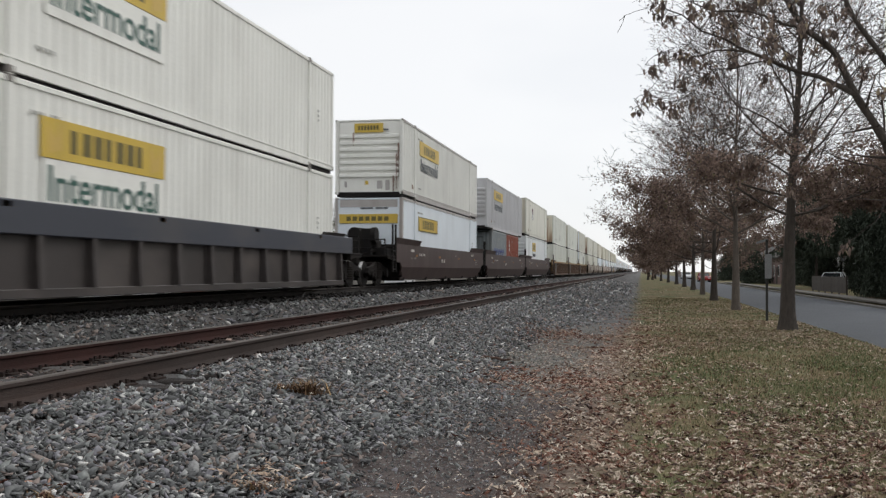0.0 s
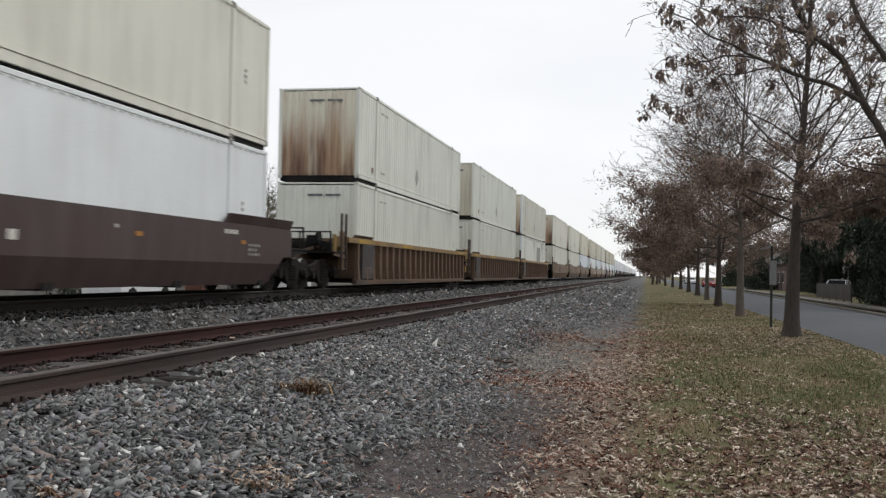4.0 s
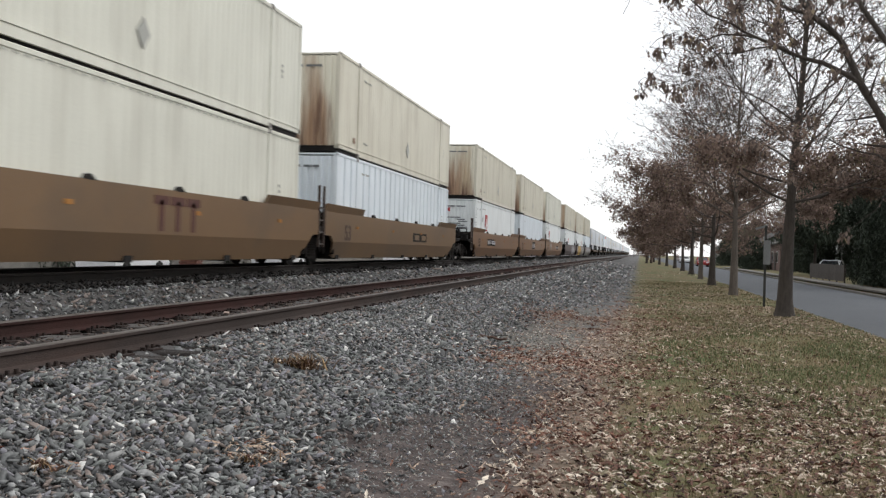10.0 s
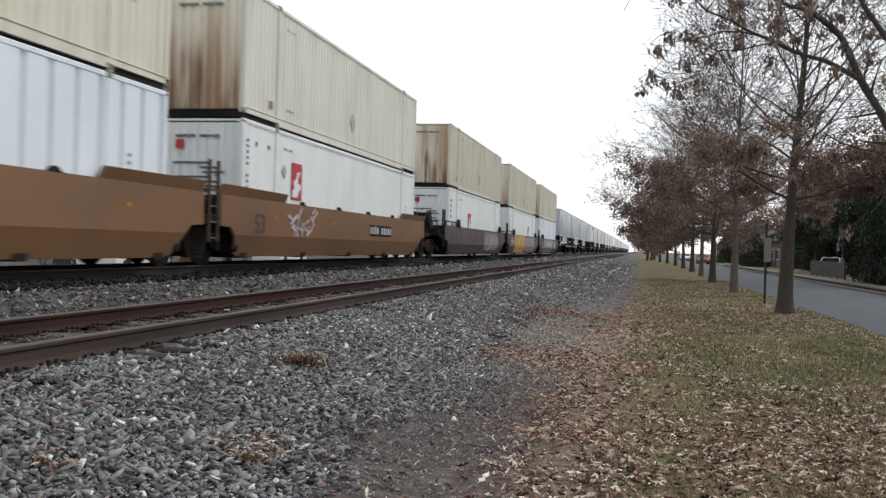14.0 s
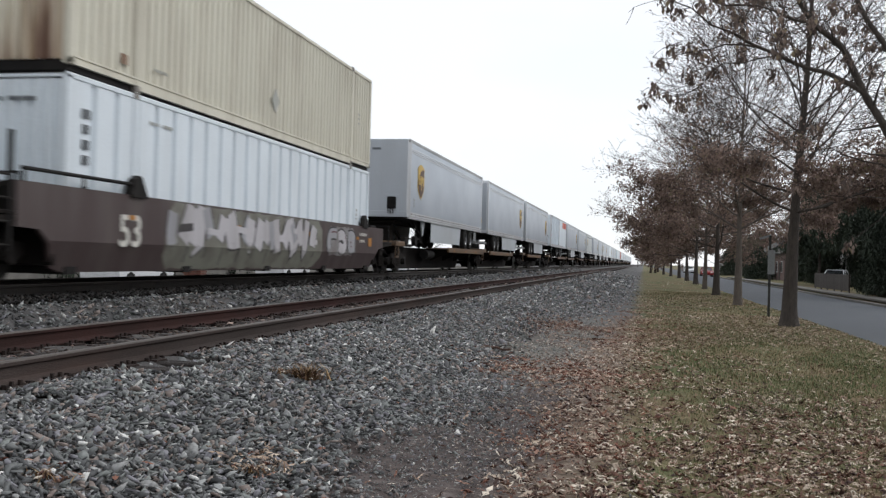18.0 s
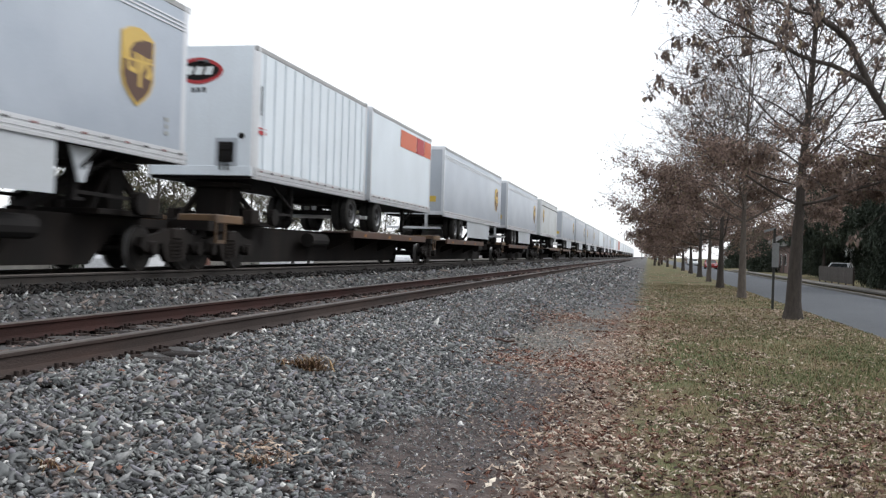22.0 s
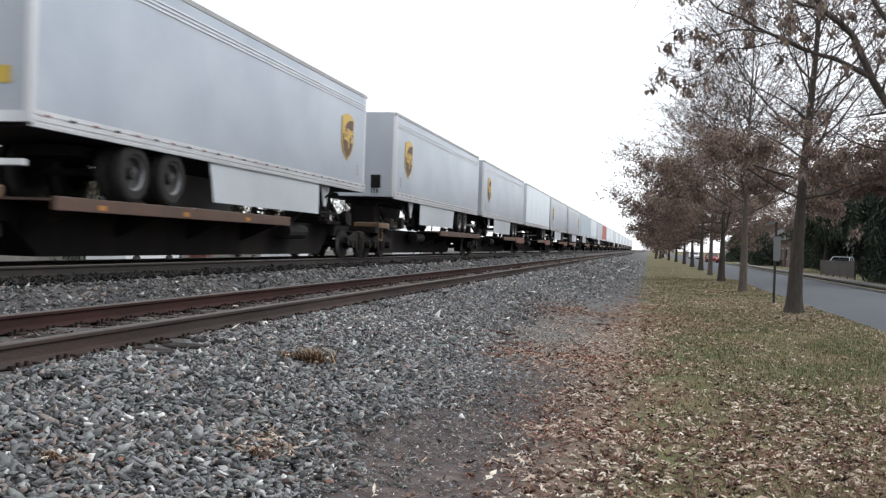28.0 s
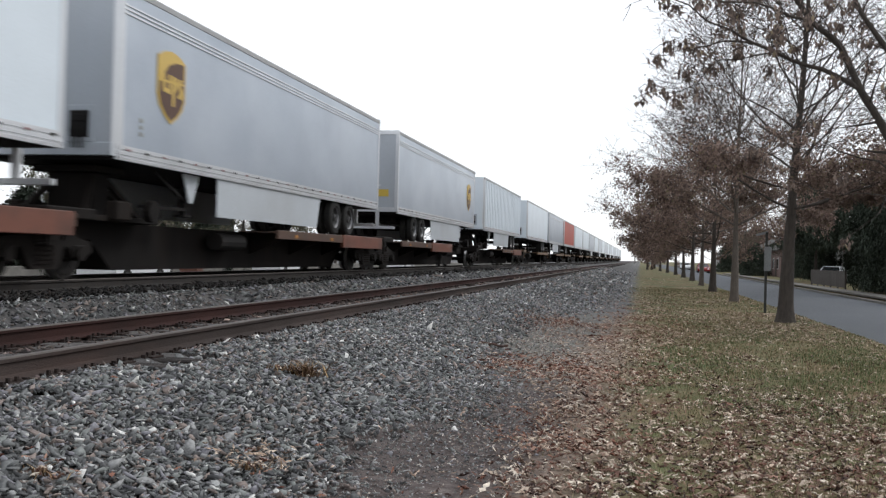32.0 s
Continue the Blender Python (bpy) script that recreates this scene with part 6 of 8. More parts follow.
TRAILER = {}


def trailer_set(skin):
    if skin.name not in TRAILER:
        S = {}
        for k, b in TB.items():
            nm = k if isinstance(k, str) else k[0]
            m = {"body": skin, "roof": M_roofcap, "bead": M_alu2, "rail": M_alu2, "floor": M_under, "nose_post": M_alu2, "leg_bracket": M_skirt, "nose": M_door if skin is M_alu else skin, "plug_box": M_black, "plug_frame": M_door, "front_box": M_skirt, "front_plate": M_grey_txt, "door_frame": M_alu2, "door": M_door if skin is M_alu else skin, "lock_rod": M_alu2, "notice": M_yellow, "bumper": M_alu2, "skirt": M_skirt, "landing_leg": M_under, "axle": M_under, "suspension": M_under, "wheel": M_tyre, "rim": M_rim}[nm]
            S[k] = mesh_of(nm, b.copy(), m)
            if nm == "rim":
                S[k].materials.append(M_rimedge)
                for f in S[k].polygons:
                    if math.hypot(f.center.y, f.center.z) > 0.27:
                        f.material_index = 1
        TRAILER[skin.name] = S
    return TRAILER[skin.name]


def emblem(c, y, z, k=1.0):
    """A brown and gold shield drawn as plain shapes."""
    x = WIDTH + 0.002
    def sh(pts):
        return [(y + a * 1.10 * k, z + b * 0.85 * k) for a, b in pts]
    outer = [(-0.48, 0.60), (-0.25, 0.73), (0, 0.78), (0.25, 0.73), (0.48, 0.60), (0.48, -0.22), (0.40, -0.44), (0.24, -0.62), (0, -0.80), (-0.24, -0.62), (-0.40, -0.44), (-0.48, -0.22)]
    bm = bmesh.new()
    plate(bm, sh(outer), "x", x - 0.01, x + 0.005)
    p = part("shield_emblem", bm, M_gold, c, "gold and brown shield emblem")
    upper = [(-0.28, 0.24), (-0.10, 0.46), (0.14, 0.56), (0.42, 0.58), (0.42, 0.16), (-0.28, 0.12)]
    lower = [(-0.42, 0.06), (0.42, 0.12), (0.42, -0.22), (0.34, -0.42), (0.20, -0.58), (0, -0.73), (-0.20, -0.58), (-0.34, -0.42), (-0.42, -0.22)]
    for pts in (upper, lower):
        bm = bmesh.new()
        plate(bm, sh(pts), "x", x + 0.004, x + 0.009 + (0.001 if pts is lower else 0))
        part("emblem_shape", bm, M_brown, p)
    for pts in ([(-0.34, 0.26), (-0.24, 0.26), (-0.23, -0.04), (-0.12, -0.06), (-0.12, 0.26), (-0.03, 0.26), (-0.03, -0.16), (-0.30, -0.13)],
                [(0.02, 0.26), (0.16, 0.24), (0.18, 0.0), (0.10, -0.12), (0.10, -0.40), (0.01, -0.40)],
                [(0.22, 0.22), (0.38, 0.24), (0.30, 0.10), (0.39, -0.04), (0.36, -0.20), (0.20, -0.18), (0.28, -0.04), (0.20, 0.08)]):
        bm = bmesh.new()
        plate(bm, sh(pts), "x", x + 0.008, x + 0.014)
        part("emblem_shape", bm, M_gold, p)


def trailer(y, length, nose, skin, label, style="shield", skirts=True, notice=True):
    """A semi-trailer from y onwards; nose: its front end faces down the line towards the viewer."""
    S = trailer_set(skin)
    c = rolling(thing("trailer", pose(X2, y, Z2), label, "trailer", "trailers on the train"), y)
    def at(d):
        """Distance from the trailer's nose to a place along the car."""
        return d if nose else length - d
    flip = pose(0, 0, 0) if nose else pose(0, length, 0, 0, 0, 180)
    back = pose(0, length, 0, 0, 0, 180) if nose else pose(0, 0, 0)
    part("body", S["body", length], None, c)
    part("roof_cap", S["roof", length], None, c)
    part("floor", S["floor", length], None, c)
    for s in (-1, 1):
        part("bottom_rail", S["rail", length, s], None, c)
        if style in ("shield", "beads"):
            part("beading", S["bead", length, s], None, c)
    part("front_wall", S["nose"], None, c).matrix_basis = flip
    part("connector_box", S["plug_box"], None, c).matrix_basis = flip
    part("connector_frame", S["plug_frame"], None, c).matrix_basis = flip
    part("document_box", S["front_box"], None, c).matrix_basis = flip
    part("front_plate", S["front_plate"], None, c).matrix_basis = flip
    for s in (0, -2 * (WIDTH - 0.155)):
        part("corner_post", S["nose_post"], None, c).matrix_basis = flip @ pose(s, 0, 0)
    f = part("door_frame", S["door_frame"], None, c)
    f.matrix_basis = back
    for s in (-1, 1):
        part("door", S["door", s], None, f)
        part("lock_rod", S["lock_rod"], None, f).matrix_basis = pose(s * 0.35, 0, 0)
    if notice:
        part("notice", S["notice"], None, f, "yellow notice")
    part("bumper", S["bumper"], None, c).matrix_basis = back
    pup = length < 10
    for s in (-1, 1):
        g = part("landing_leg", S["landing_leg"], None, c)
        g.matrix_basis = pose(s * 0.95, at(3.1), 0, 0, 0, 0 if nose else 180)
        if s == 1 and skirts:
            part("leg_bracket", S["leg_bracket"], None, c, "pale leg bracket").matrix_basis = pose(1.0, at(3.1), 0)
        if skirts and not pup:
            k = part("side_skirt", S["skirt"], None, c, "pale side skirt")
            k.matrix_basis = pose(s * (WIDTH - 0.05), at(4.0), 0, 0, 0, 0 if nose else 180)
    mid = length - (3.6 if not pup else 1.1)
    a = part("suspension", S["suspension"], None, c)
    a.location = (0, at(mid), 0)
    if pup:
        a.scale = (1, 0.5, 1)
    for d in ((-0.66, 0.66) if not pup else (0.0,)):
        part("axle", S["axle"], None, c).location = (0, at(mid + d), FLOOR - 0.50)
        for turn in (0, 180):
            t = part("wheel", S["wheel"], None, c)
            t.matrix_basis = pose(0, at(mid + d), FLOOR - 0.50, 0, 0, turn)
            part("rim", S["rim"], None, t)
    n = int(length / 0.62)
    for i in range(n if y < 640 else 0):
        o = part("rail_mark", RAILMARK[i % 2], None, c)
        o.location = (WIDTH + 0.012, 0.4 + i * 0.62, FLOOR + 0.125)
    if style == "shield":
        emblem(c, at(1.84), 3.51)
        marks(c, WIDTH + 0.002, at(0.8), 2.75, 3, 0.12, "faint", True, 0.75)
    elif style == "stripe":
        emblem(c, at(1.84), 3.66, 0.8)
        bm = bmesh.new()
        box(bm, WIDTH - 0.01, WIDTH + 0.004, 0.2, length - 0.05, ROOF - 0.52, ROOF - 0.46)
        part("dark_stripe", bm, M_black, c, "dark line along the top")
    return c


bm = bmesh.new()
box(bm, -0.004, 0.004, -0.055, 0.055, -0.017, 0.017)
RAILMARK = (mesh_of("rail_mark", bm.copy(), paint("dull_red_marker", (0.22, 0.06, 0.055), amount=0.2)), mesh_of("rail_mark", bm, M_under))


def spine_meshes():
    out = {}
    bm = bmesh.new()
    plate(bm, [(-1.0, 0.66), (1.2, 0.66), (1.9, 0.12), (14.2, 0.12), (14.9, 0.66), (17.1, 0.66), (17.1, 0.98), (-1.0, 0.98)], "x", -0.42, 0.42)
    for y in (-0.95, 16.95):
        box(bm, -1.3, 1.3, y - 0.12, y + 0.12, 0.80, 1.0)
    out["spine"] = bm
    bm = bmesh.new()
    box(bm, 0.40, 1.36, 0.0, 9.3, 0.98, 1.02)
    box(bm, 1.32, 1.40, 0.0, 9.3, 0.84, 1.05, 0.008)
    out["deck"] = bm
    bm = bmesh.new()
    plate(bm, [(0.42, 0.97), (1.31, 0.97), (1.31, 0.84), (0.42, 0.45)], "y", -0.04, 0.04)
    out["bracket"] = bm
    bm = bmesh.new()
    box(bm, 1.33, 1.43, 0.0, 4.2, 0.70, 1.07, 0.012)
    out["red_side"] = bm
    bm = bmesh.new()
    box(bm, -0.45, 0.45, -0.25, 0.30, 1.0, 1.86, 0.03)
    out["hitch"] = bm
    bm = bmesh.new()
    box(bm, -0.62, 0.62, -0.45, 0.55, 1.84, 1.96, 0.02)
    out["hitch_head"] = bm
    bm = bmesh.new()
    box(bm, -0.9, 0.9, -0.9, 1.3, 0.98, 1.08, 0.01)
    out["hitch_base"] = bm
    bm = bmesh.new()
    beam(bm, (0.62, -0.75, 1.02), (0.32, -0.05, 1.90), 0.10, 0.12)
    out["hitch_leg"] = bm
    bm = bmesh.new()
    beam(bm, (0.62, 1.15, 1.02), (0.32, 0.10, 1.90), 0.09, 0.09)
    out["hitch_brace"] = bm
    bm = bmesh.new()
    beam(bm, (0.0, 0.3, 1.7), (0.0, 2.2, 1.0), 0.35, 0.10)
    out["hitch_strut"] = bm
    bm = bmesh.new()
    box(bm, 0.82, 1.06, -0.45, 0.05, 1.0, 1.34, 0.03)
    out["side_box"] = bm
    bm = bmesh.new()
    rod(bm, (1.1, 0.5, 1.2), (1.25, 0.5, 1.2), 0.20, sides=14)
    out["brake_wheel"] = bm
    bm = bmesh.new()
    for s in (1,):
        box(bm, s * 0.9 - 0.42, s * 0.9 + 0.42, -0.95, 0.35, 0.96, 1.14, 0.02)
        box(bm, s * 1.3 - 0.03, s * 1.3 + 0.03, -0.9, -0.5, 0.55, 0.62)
        for y in (-0.9, -0.5):
            box(bm, s * 1.3 - 0.02, s * 1.3 + 0.02, y - 0.02, y + 0.02, 0.55, 1.0)
    out["step"] = bm
    bm = bmesh.new()
    rod(bm, (0.75, 0.0, 0.72), (0.75, 1.3, 0.72), 0.19, sides=12)
    out["valve"] = bm
    return out


SB = spine_meshes()
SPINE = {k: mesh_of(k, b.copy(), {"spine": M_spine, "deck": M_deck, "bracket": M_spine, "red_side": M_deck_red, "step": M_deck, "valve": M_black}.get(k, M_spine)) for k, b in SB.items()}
DECK_RED = mesh_of("deck", SB["deck"].copy(), paint("dark_rusty_spine_deck", (0.09, 0.05, 0.035), (0.04, 0.03, 0.025), 0.6))
STEP_RED = mesh_of("step", SB["step"].copy(), M_spine)


def spine_car(y, slot, nose, red, front, spin=True, dark=False):
    """One unit of a spine car under the trailer at y; slot: the length up to the next unit."""
    c = rolling(thing("spine_car", pose(X2, y, Z2), "skeletal spine car with a %s wheel deck, carrying a trailer" % ("rusty red" if red else "dark rusty" if dark else "rusty tan"), "freight car", "train of spine cars"), y)
    s = part("spine_beam", SPINE["spine"], None, c)
    s.scale = (1, (slot - 0.3) / 18.1, 1)
    s.location = (0, -0.5, 0)
    for turn in (0, 180):
        d = part("wheel_deck", DECK_RED if red or dark else SPINE["deck"], None, c, "rusty wheel deck")
        y0 = 7.1 if nose else 0.5
        d.matrix_basis = pose(0, y0, 0) if turn == 0 else pose(0, y0 + 9.3, 0, 0, 0, 180)
        if turn == 0:
            near_deck = d
            if red:
                part("side_plate", SPINE["red_side"], None, d, "rusty red side plate").location = (0, 5.0, 0)
        for i in (0, 2, 4, 6):
            part("bracket", SPINE["bracket"], None, d).location = (0, 0.6 + i * 1.35, 0)
    h = part("hitch", SPINE["hitch"], None, c, "folding trailer hitch")
    h.matrix_basis = pose(0, 0.95, 0) if nose else pose(0, 15.2, 0, 0, 0, 180)
    for k in ("hitch_head", "hitch_base", "hitch_strut"):
        part(k, SPINE[k], None, h)
    for k in ("hitch_leg", "hitch_brace", "side_box", "brake_wheel"):
        part(k, SPINE[k], None, h)
        part(k, SPINE[k], None, h).matrix_basis = Matrix.Diagonal((-1, 1, 1, 1))
    for yy in (-0.9,):
        for turn in (0, 180):
            st = part("end_step", STEP_RED if red else SPINE["step"], None, c)
            st.matrix_basis = pose(0, yy if turn == 0 else yy - 0.6, 0, 0, 0, turn)
    part("brake_cylinder", SPINE["valve"], None, c).location = (0, 5.0 if nose else 11.0, 0)
    for k in range(3):
        r = part("reflector", REFLECT, None, near_deck)
        r.location = (1.404, 1.2 + k * 2.8, 0.92)
    bogie(c, -0.6 if front else -1.5, y, spin)
    if front:
        bogie(c, -3.0, y, spin)
    return c


TRAINS = (
    # y, length, nose first, kind, first of its car
    (343.58, 16.15, True, "shield", True), (361.87, 16.15, False, "shield", False), (379.46, 16.15, False, "shield", False),
    (398.75, 8.45, True, "ribwhite", True), (407.75, 8.45, False, "orange", None), (418.73, 16.15, False, "shield", False), (437.52, 16.15, False, "shield", False),
    (456.56, 13.75, True, "stripe", True), (476.69, 16.15, False, "shield", True), (495.94, 16.15, False, "shield", False), (515.53, 16.15, True, "shield", True),
    (533.28, 16.15, True, "shield", False), (550.98, 16.15, True, "white", False), (568.60, 16.15, True, "shield", False), (587.30, 16.15, False, "shield", True),
    (606.58, 16.15, True, "ribwhite", False), (627.31, 16.15, True, "white", True), (645.6, 16.15, True, "silver", False), (663.6, 16.15, False, "red", False),
    (682.0, 16.15, True, "white", True), (700.0, 16.15, True, "white", False), (718.0, 16.15, False, "silver", False), (736.5, 16.15, True, "white", True),
    (754.5, 16.15, True, "silver", False), (772.5, 16.15, False, "white", False), (791.0, 16.15, True, "silver", True), (809.0, 16.15, True, "white", False),
    (827.0, 16.15, False, "silver", False), (845.5, 16.15, True, "white", True), (863.5, 16.15, True, "silver", False), (881.5, 16.15, True, "silver", False),
    (900.0, 16.15, True, "white", True), (918.0, 16.15, False, "silver", False), (936.0, 16.15, True, "white", False), (954.0, 16.15, True, "silver", False), (972.0, 16.15, True, "silver", False))


def build_trailers():
    for i, (y, ln, nose, kind, front) in enumerate(TRAINS):
        nxt = TRAINS[i + 1][0] if i + 1 < len(TRAINS) else y + 18
        if ln < 10 and front is not None:
            nxt = TRAINS[i + 2][0]
        if front is not None:
            spine_car(y, nxt - y, nose, 10 < i < 16, front, i < 17, 2 < i < 11)
        if kind in ("shield", "silver"):
            trailer(y, ln, nose, M_alu, "silver-grey semi-trailer with a shield emblem on a spine car" if kind == "shield" else "silver-grey semi-trailer on a spine car", "shield" if kind == "shield" else "beads")
        elif kind == "stripe":
            trailer(y, ln, nose, M_oldskin, "older pale grey trailer with a dark top line and shield", "stripe", skirts=False)
        elif kind == "white":
            trailer(y, ln, nose, M_trail_white, "plain white semi-trailer on a spine car", "plain", skirts=False)
        elif kind == "ribwhite":
            c = trailer(y, ln, nose, M_white2, "white ribbed trailer with upright side posts on a spine car", "plain", skirts=ln > 10)
            for k in range(int(ln / 0.62)):
                o = part("side_post", SIDEPOST, None, c)
                o.location = (WIDTH, 0.5 + k * 0.62, 0)
            if ln < 10:
                for z0, z1, m, nm in ((3.02, 3.10, M_red_txt, "red_band"), (3.14, 3.17, M_red_txt, "red_band"), (3.45, 4.1, M_grey_txt, "stencil_mark")):
                    bm = bmesh.new()
                    box(bm, WIDTH - 0.004, WIDTH + 0.006, 0.30 if nm != "red_band" else 0.20, 0.36 if nm != "red_band" else 0.62, z0, z1)
                    part(nm, bm, m, c)
                bm = bmesh.new()
                rod(bm, (0.98, -0.02, 2.95), (0.98, 0.02, 2.95), 0.07, sides=12)
                part("air_port", bm, M_black, c)
                bm = bmesh.new()
                oval = [(-0.10 + (0.54 + 0.06 * math.cos(2 * q)) * math.cos(q), 4.40 + 0.30 * math.sin(q)) for q in (math.pi * i / 10 for i in range(20))]
                plate(bm, oval, "y", -0.008, 0.01)
                p = part("badge", bm, M_red_txt, c, "black badge with a red rim")
                bm = bmesh.new()
                plate(bm, [(-0.10 + (a + 0.10) * 0.86, 4.40 + (b - 4.40) * 0.72) for a, b in oval], "y", -0.012, 0.008)
                part("badge_field", bm, M_black, p)
                for k in range(3):
                    bm = bmesh.new()
                    plate(bm, [(-0.44 + k * 0.24, 4.31), (-0.26 + k * 0.24, 4.31), (-0.20 + k * 0.24, 4.49), (-0.38 + k * 0.24, 4.49)], "y", -0.016, 0.006)
                    part("badge_block", bm, M_white, p)
                    bm = bmesh.new()
                    box(bm, -0.26 + k * 0.13, -0.17 + k * 0.13, -0.006, 0.01, 3.92, 4.03)
                    part("stencil_mark", bm, M_grey_txt, c)
        elif kind == "orange":
            c = trailer(y, ln, nose, M_trail_white, "short white trailer with orange-red blocks near the top", "plain", skirts=False)
            for k, (a, b) in enumerate(((3.6, 5.9), (6.0, 7.1), (7.2, 8.3))):
                bm = bmesh.new()
                box(bm, WIDTH - 0.01, WIDTH + 0.004, a, b, ROOF - 0.85, ROOF - 0.25)
                part("colour_block", bm, M_orange if k != 1 else M_red_txt, c, "orange-red block")
        elif kind == "red":
            trailer(y, ln, nose, M_dullred, "dull red trailer on a spine car", "plain", skirts=False)


bm = bmesh.new()
box(bm, -0.01, 0.02, -0.04, 0.04, FLOOR + 0.18, ROOF - 0.15)
SIDEPOST = mesh_of("side_post", bm, M_white2)
build_wells()
build_trailers()

# ---- trees ----
M_bark = mat("grey_brown_bark", (0.080, 0.066, 0.056), (0.045, 0.038, 0.033), rough=0.95, scale=6, fine=40, bump=0.9, stretch=(3, 3, 0.7))
M_palebark = mat("pale_grey_brown_bark", (0.15, 0.125, 0.105), (0.095, 0.08, 0.068), rough=0.95, scale=6, fine=40, bump=0.9, stretch=(3, 3, 0.7))
M_twig = mat("dark_twig", (0.075, 0.06, 0.052), (0.05, 0.042, 0.037), rough=0.95, scale=3, fine=20, bump=0)
M_dead = tinted("withered_brown_leaf", ((0.0, (0.14, 0.103, 0.090)), (0.25, (0.215, 0.155, 0.130)), (0.55, (0.28, 0.205, 0.172)), (0.80, (0.35, 0.265, 0.225)), (0.94, (0.24, 0.205, 0.13))), fine=6.0, bump=0, spec=0.2, clear=0.5)
M_hang = tinted("hanging_grey_brown_leaf", ((0.0, (0.125, 0.100, 0.090)), (0.35, (0.185, 0.145, 0.126)), (0.7, (0.25, 0.195, 0.165)), (0.93, (0.32, 0.26, 0.18))), fine=6.0, bump=0, spec=0.2, clear=0.6)
M_olive = tinted("fading_olive_leaf", ((0.0, (0.085, 0.085, 0.055)), (0.4, (0.12, 0.115, 0.075)), (0.75, (0.17, 0.15, 0.11))), fine=6.0, bump=0, spec=0.2, clear=0.3)
M_green = mat("evergreen_foliage", (0.060, 0.074, 0.052), (0.040, 0.052, 0.038), rough=0.9, scale=2, fine=14, bump=0, vary=0.35, island=True)


def tubes(segs, sides):
    """Tapered bars for many segments (start, end, radius at each) as vertices and quads."""
    s = np.array([[*p, *q, a, b] for p, q, a, b in segs])
    p, q, ra, rb = s[:, :3], s[:, 3:6], s[:, 6], s[:, 7]
    d = q - p
    d /= np.linalg.norm(d, axis=1)[:, None] + 1e-9
    h = np.where(np.abs(d[:, 2:3]) > 0.9, np.array([[1.0, 0, 0]]), np.array([[0, 0, 1.0]]))
    u = np.cross(d, h)
    u /= np.linalg.norm(u, axis=1)[:, None]
    w = np.cross(d, u)
    ang = np.arange(sides) * 2 * math.pi / sides
    ring = u[:, None] * np.cos(ang)[None, :, None] + w[:, None] * np.sin(ang)[None, :, None]
    v = np.concatenate([p[:, None] + ring * ra[:, None, None], q[:, None] + ring * rb[:, None, None]], 1)
    i = np.arange(sides)
    j = (i + 1) % sides
    f = np.stack([i, j, j + sides, i + sides], 1)
    f = f[None] + (np.arange(len(s)) * 2 * sides)[:, None, None]
    return v.reshape(-1, 3), f.reshape(-1, 4)


def leaf_cards(points, size, rng, droop=0.6, slim=1.0):
    """Folded leaves, two quads each, hung at the points."""
    n = len(points)
    points = np.asarray(points)
    yaw = rng.uniform(0, 6.283, n)
    pit = rng.normal(-droop, 0.6 if droop < 1 else 0.22, n)
    along = np.stack([np.cos(yaw) * np.cos(pit), np.sin(yaw) * np.cos(pit), np.sin(pit)], 1)
    side = np.stack([-np.sin(yaw), np.cos(yaw), np.zeros(n)], 1)
    up = np.cross(along, side)
    s = size * rng.uniform(0.6, 1.25, n)[:, None]
    fold = rng.uniform(0.1, 0.5, n)[:, None]
    c0, c1 = points, points + along * s * 1.6 / slim ** 0.6
    m = points + along * s * 0.85 / slim ** 0.6 + up * s * 0.12
    l1, r1 = m + side * s * 0.55 * slim + up * s * fold, m - side * s * 0.55 * slim + up * s * fold
    v = np.stack([c0, l1, c1, r1, m], 1).reshape(-1, 3)
    k = (np.arange(n) * 5)[:, None]
    tri = np.concatenate([k + np.array([[0, 4, 1]]), k + np.array([[4, 2, 1]]), k + np.array([[0, 3, 4]]), k + np.array([[3, 2, 4]])])
    return v, tri


def limb(rng, p, d, length, r, level, segs, tips, top, lift, fork=0.45):
    """Grows one limb in short steps and lets it fork; segs takes the segments by thickness, tips the ends of twigs."""
    steps = max(2, int(length / (0.45 if level < 2 else 0.26)))
    step = length / steps
    for i in range(steps):
        u = i / steps
        d = (d + Vector((rng.gauss(0, 0.10), rng.gauss(0, 0.10), rng.gauss(0, 0.08) + lift * 0.05))).normalized()
        q = p + d * step
        ra, rb = r * (1 - 0.75 * u), r * (1 - 0.75 * (u + 1 / steps))
        segs.append((tuple(p), tuple(q), ra, rb))
        if level >= 2:
            tips.append(tuple(q))
        p = q
        if level < top and u > (0.18 if level else 0.1):
            for _ in range(2 if rng.random() < fork else 1):
                a = rng.uniform(0.5, 1.05) * rng.choice((-1, 1))
                b = rng.gauss(0.1, 0.35)
                side = d.cross(Vector((0, 0, 1)))
                if side.length < 0.1:
                    side = Vector((1, 0, 0))
                side.normalize()
                upv = side.cross(d)
                nd = (d * math.cos(a) + side * math.sin(a) + upv * b).normalized()
                limb(rng, p, nd, length * (1 - 0.8 * u) * rng.uniform(0.30, 0.55) + 0.18, max(rb * 0.55, 0.0055), level + 1, segs, tips, top, lift * 0.6, fork)


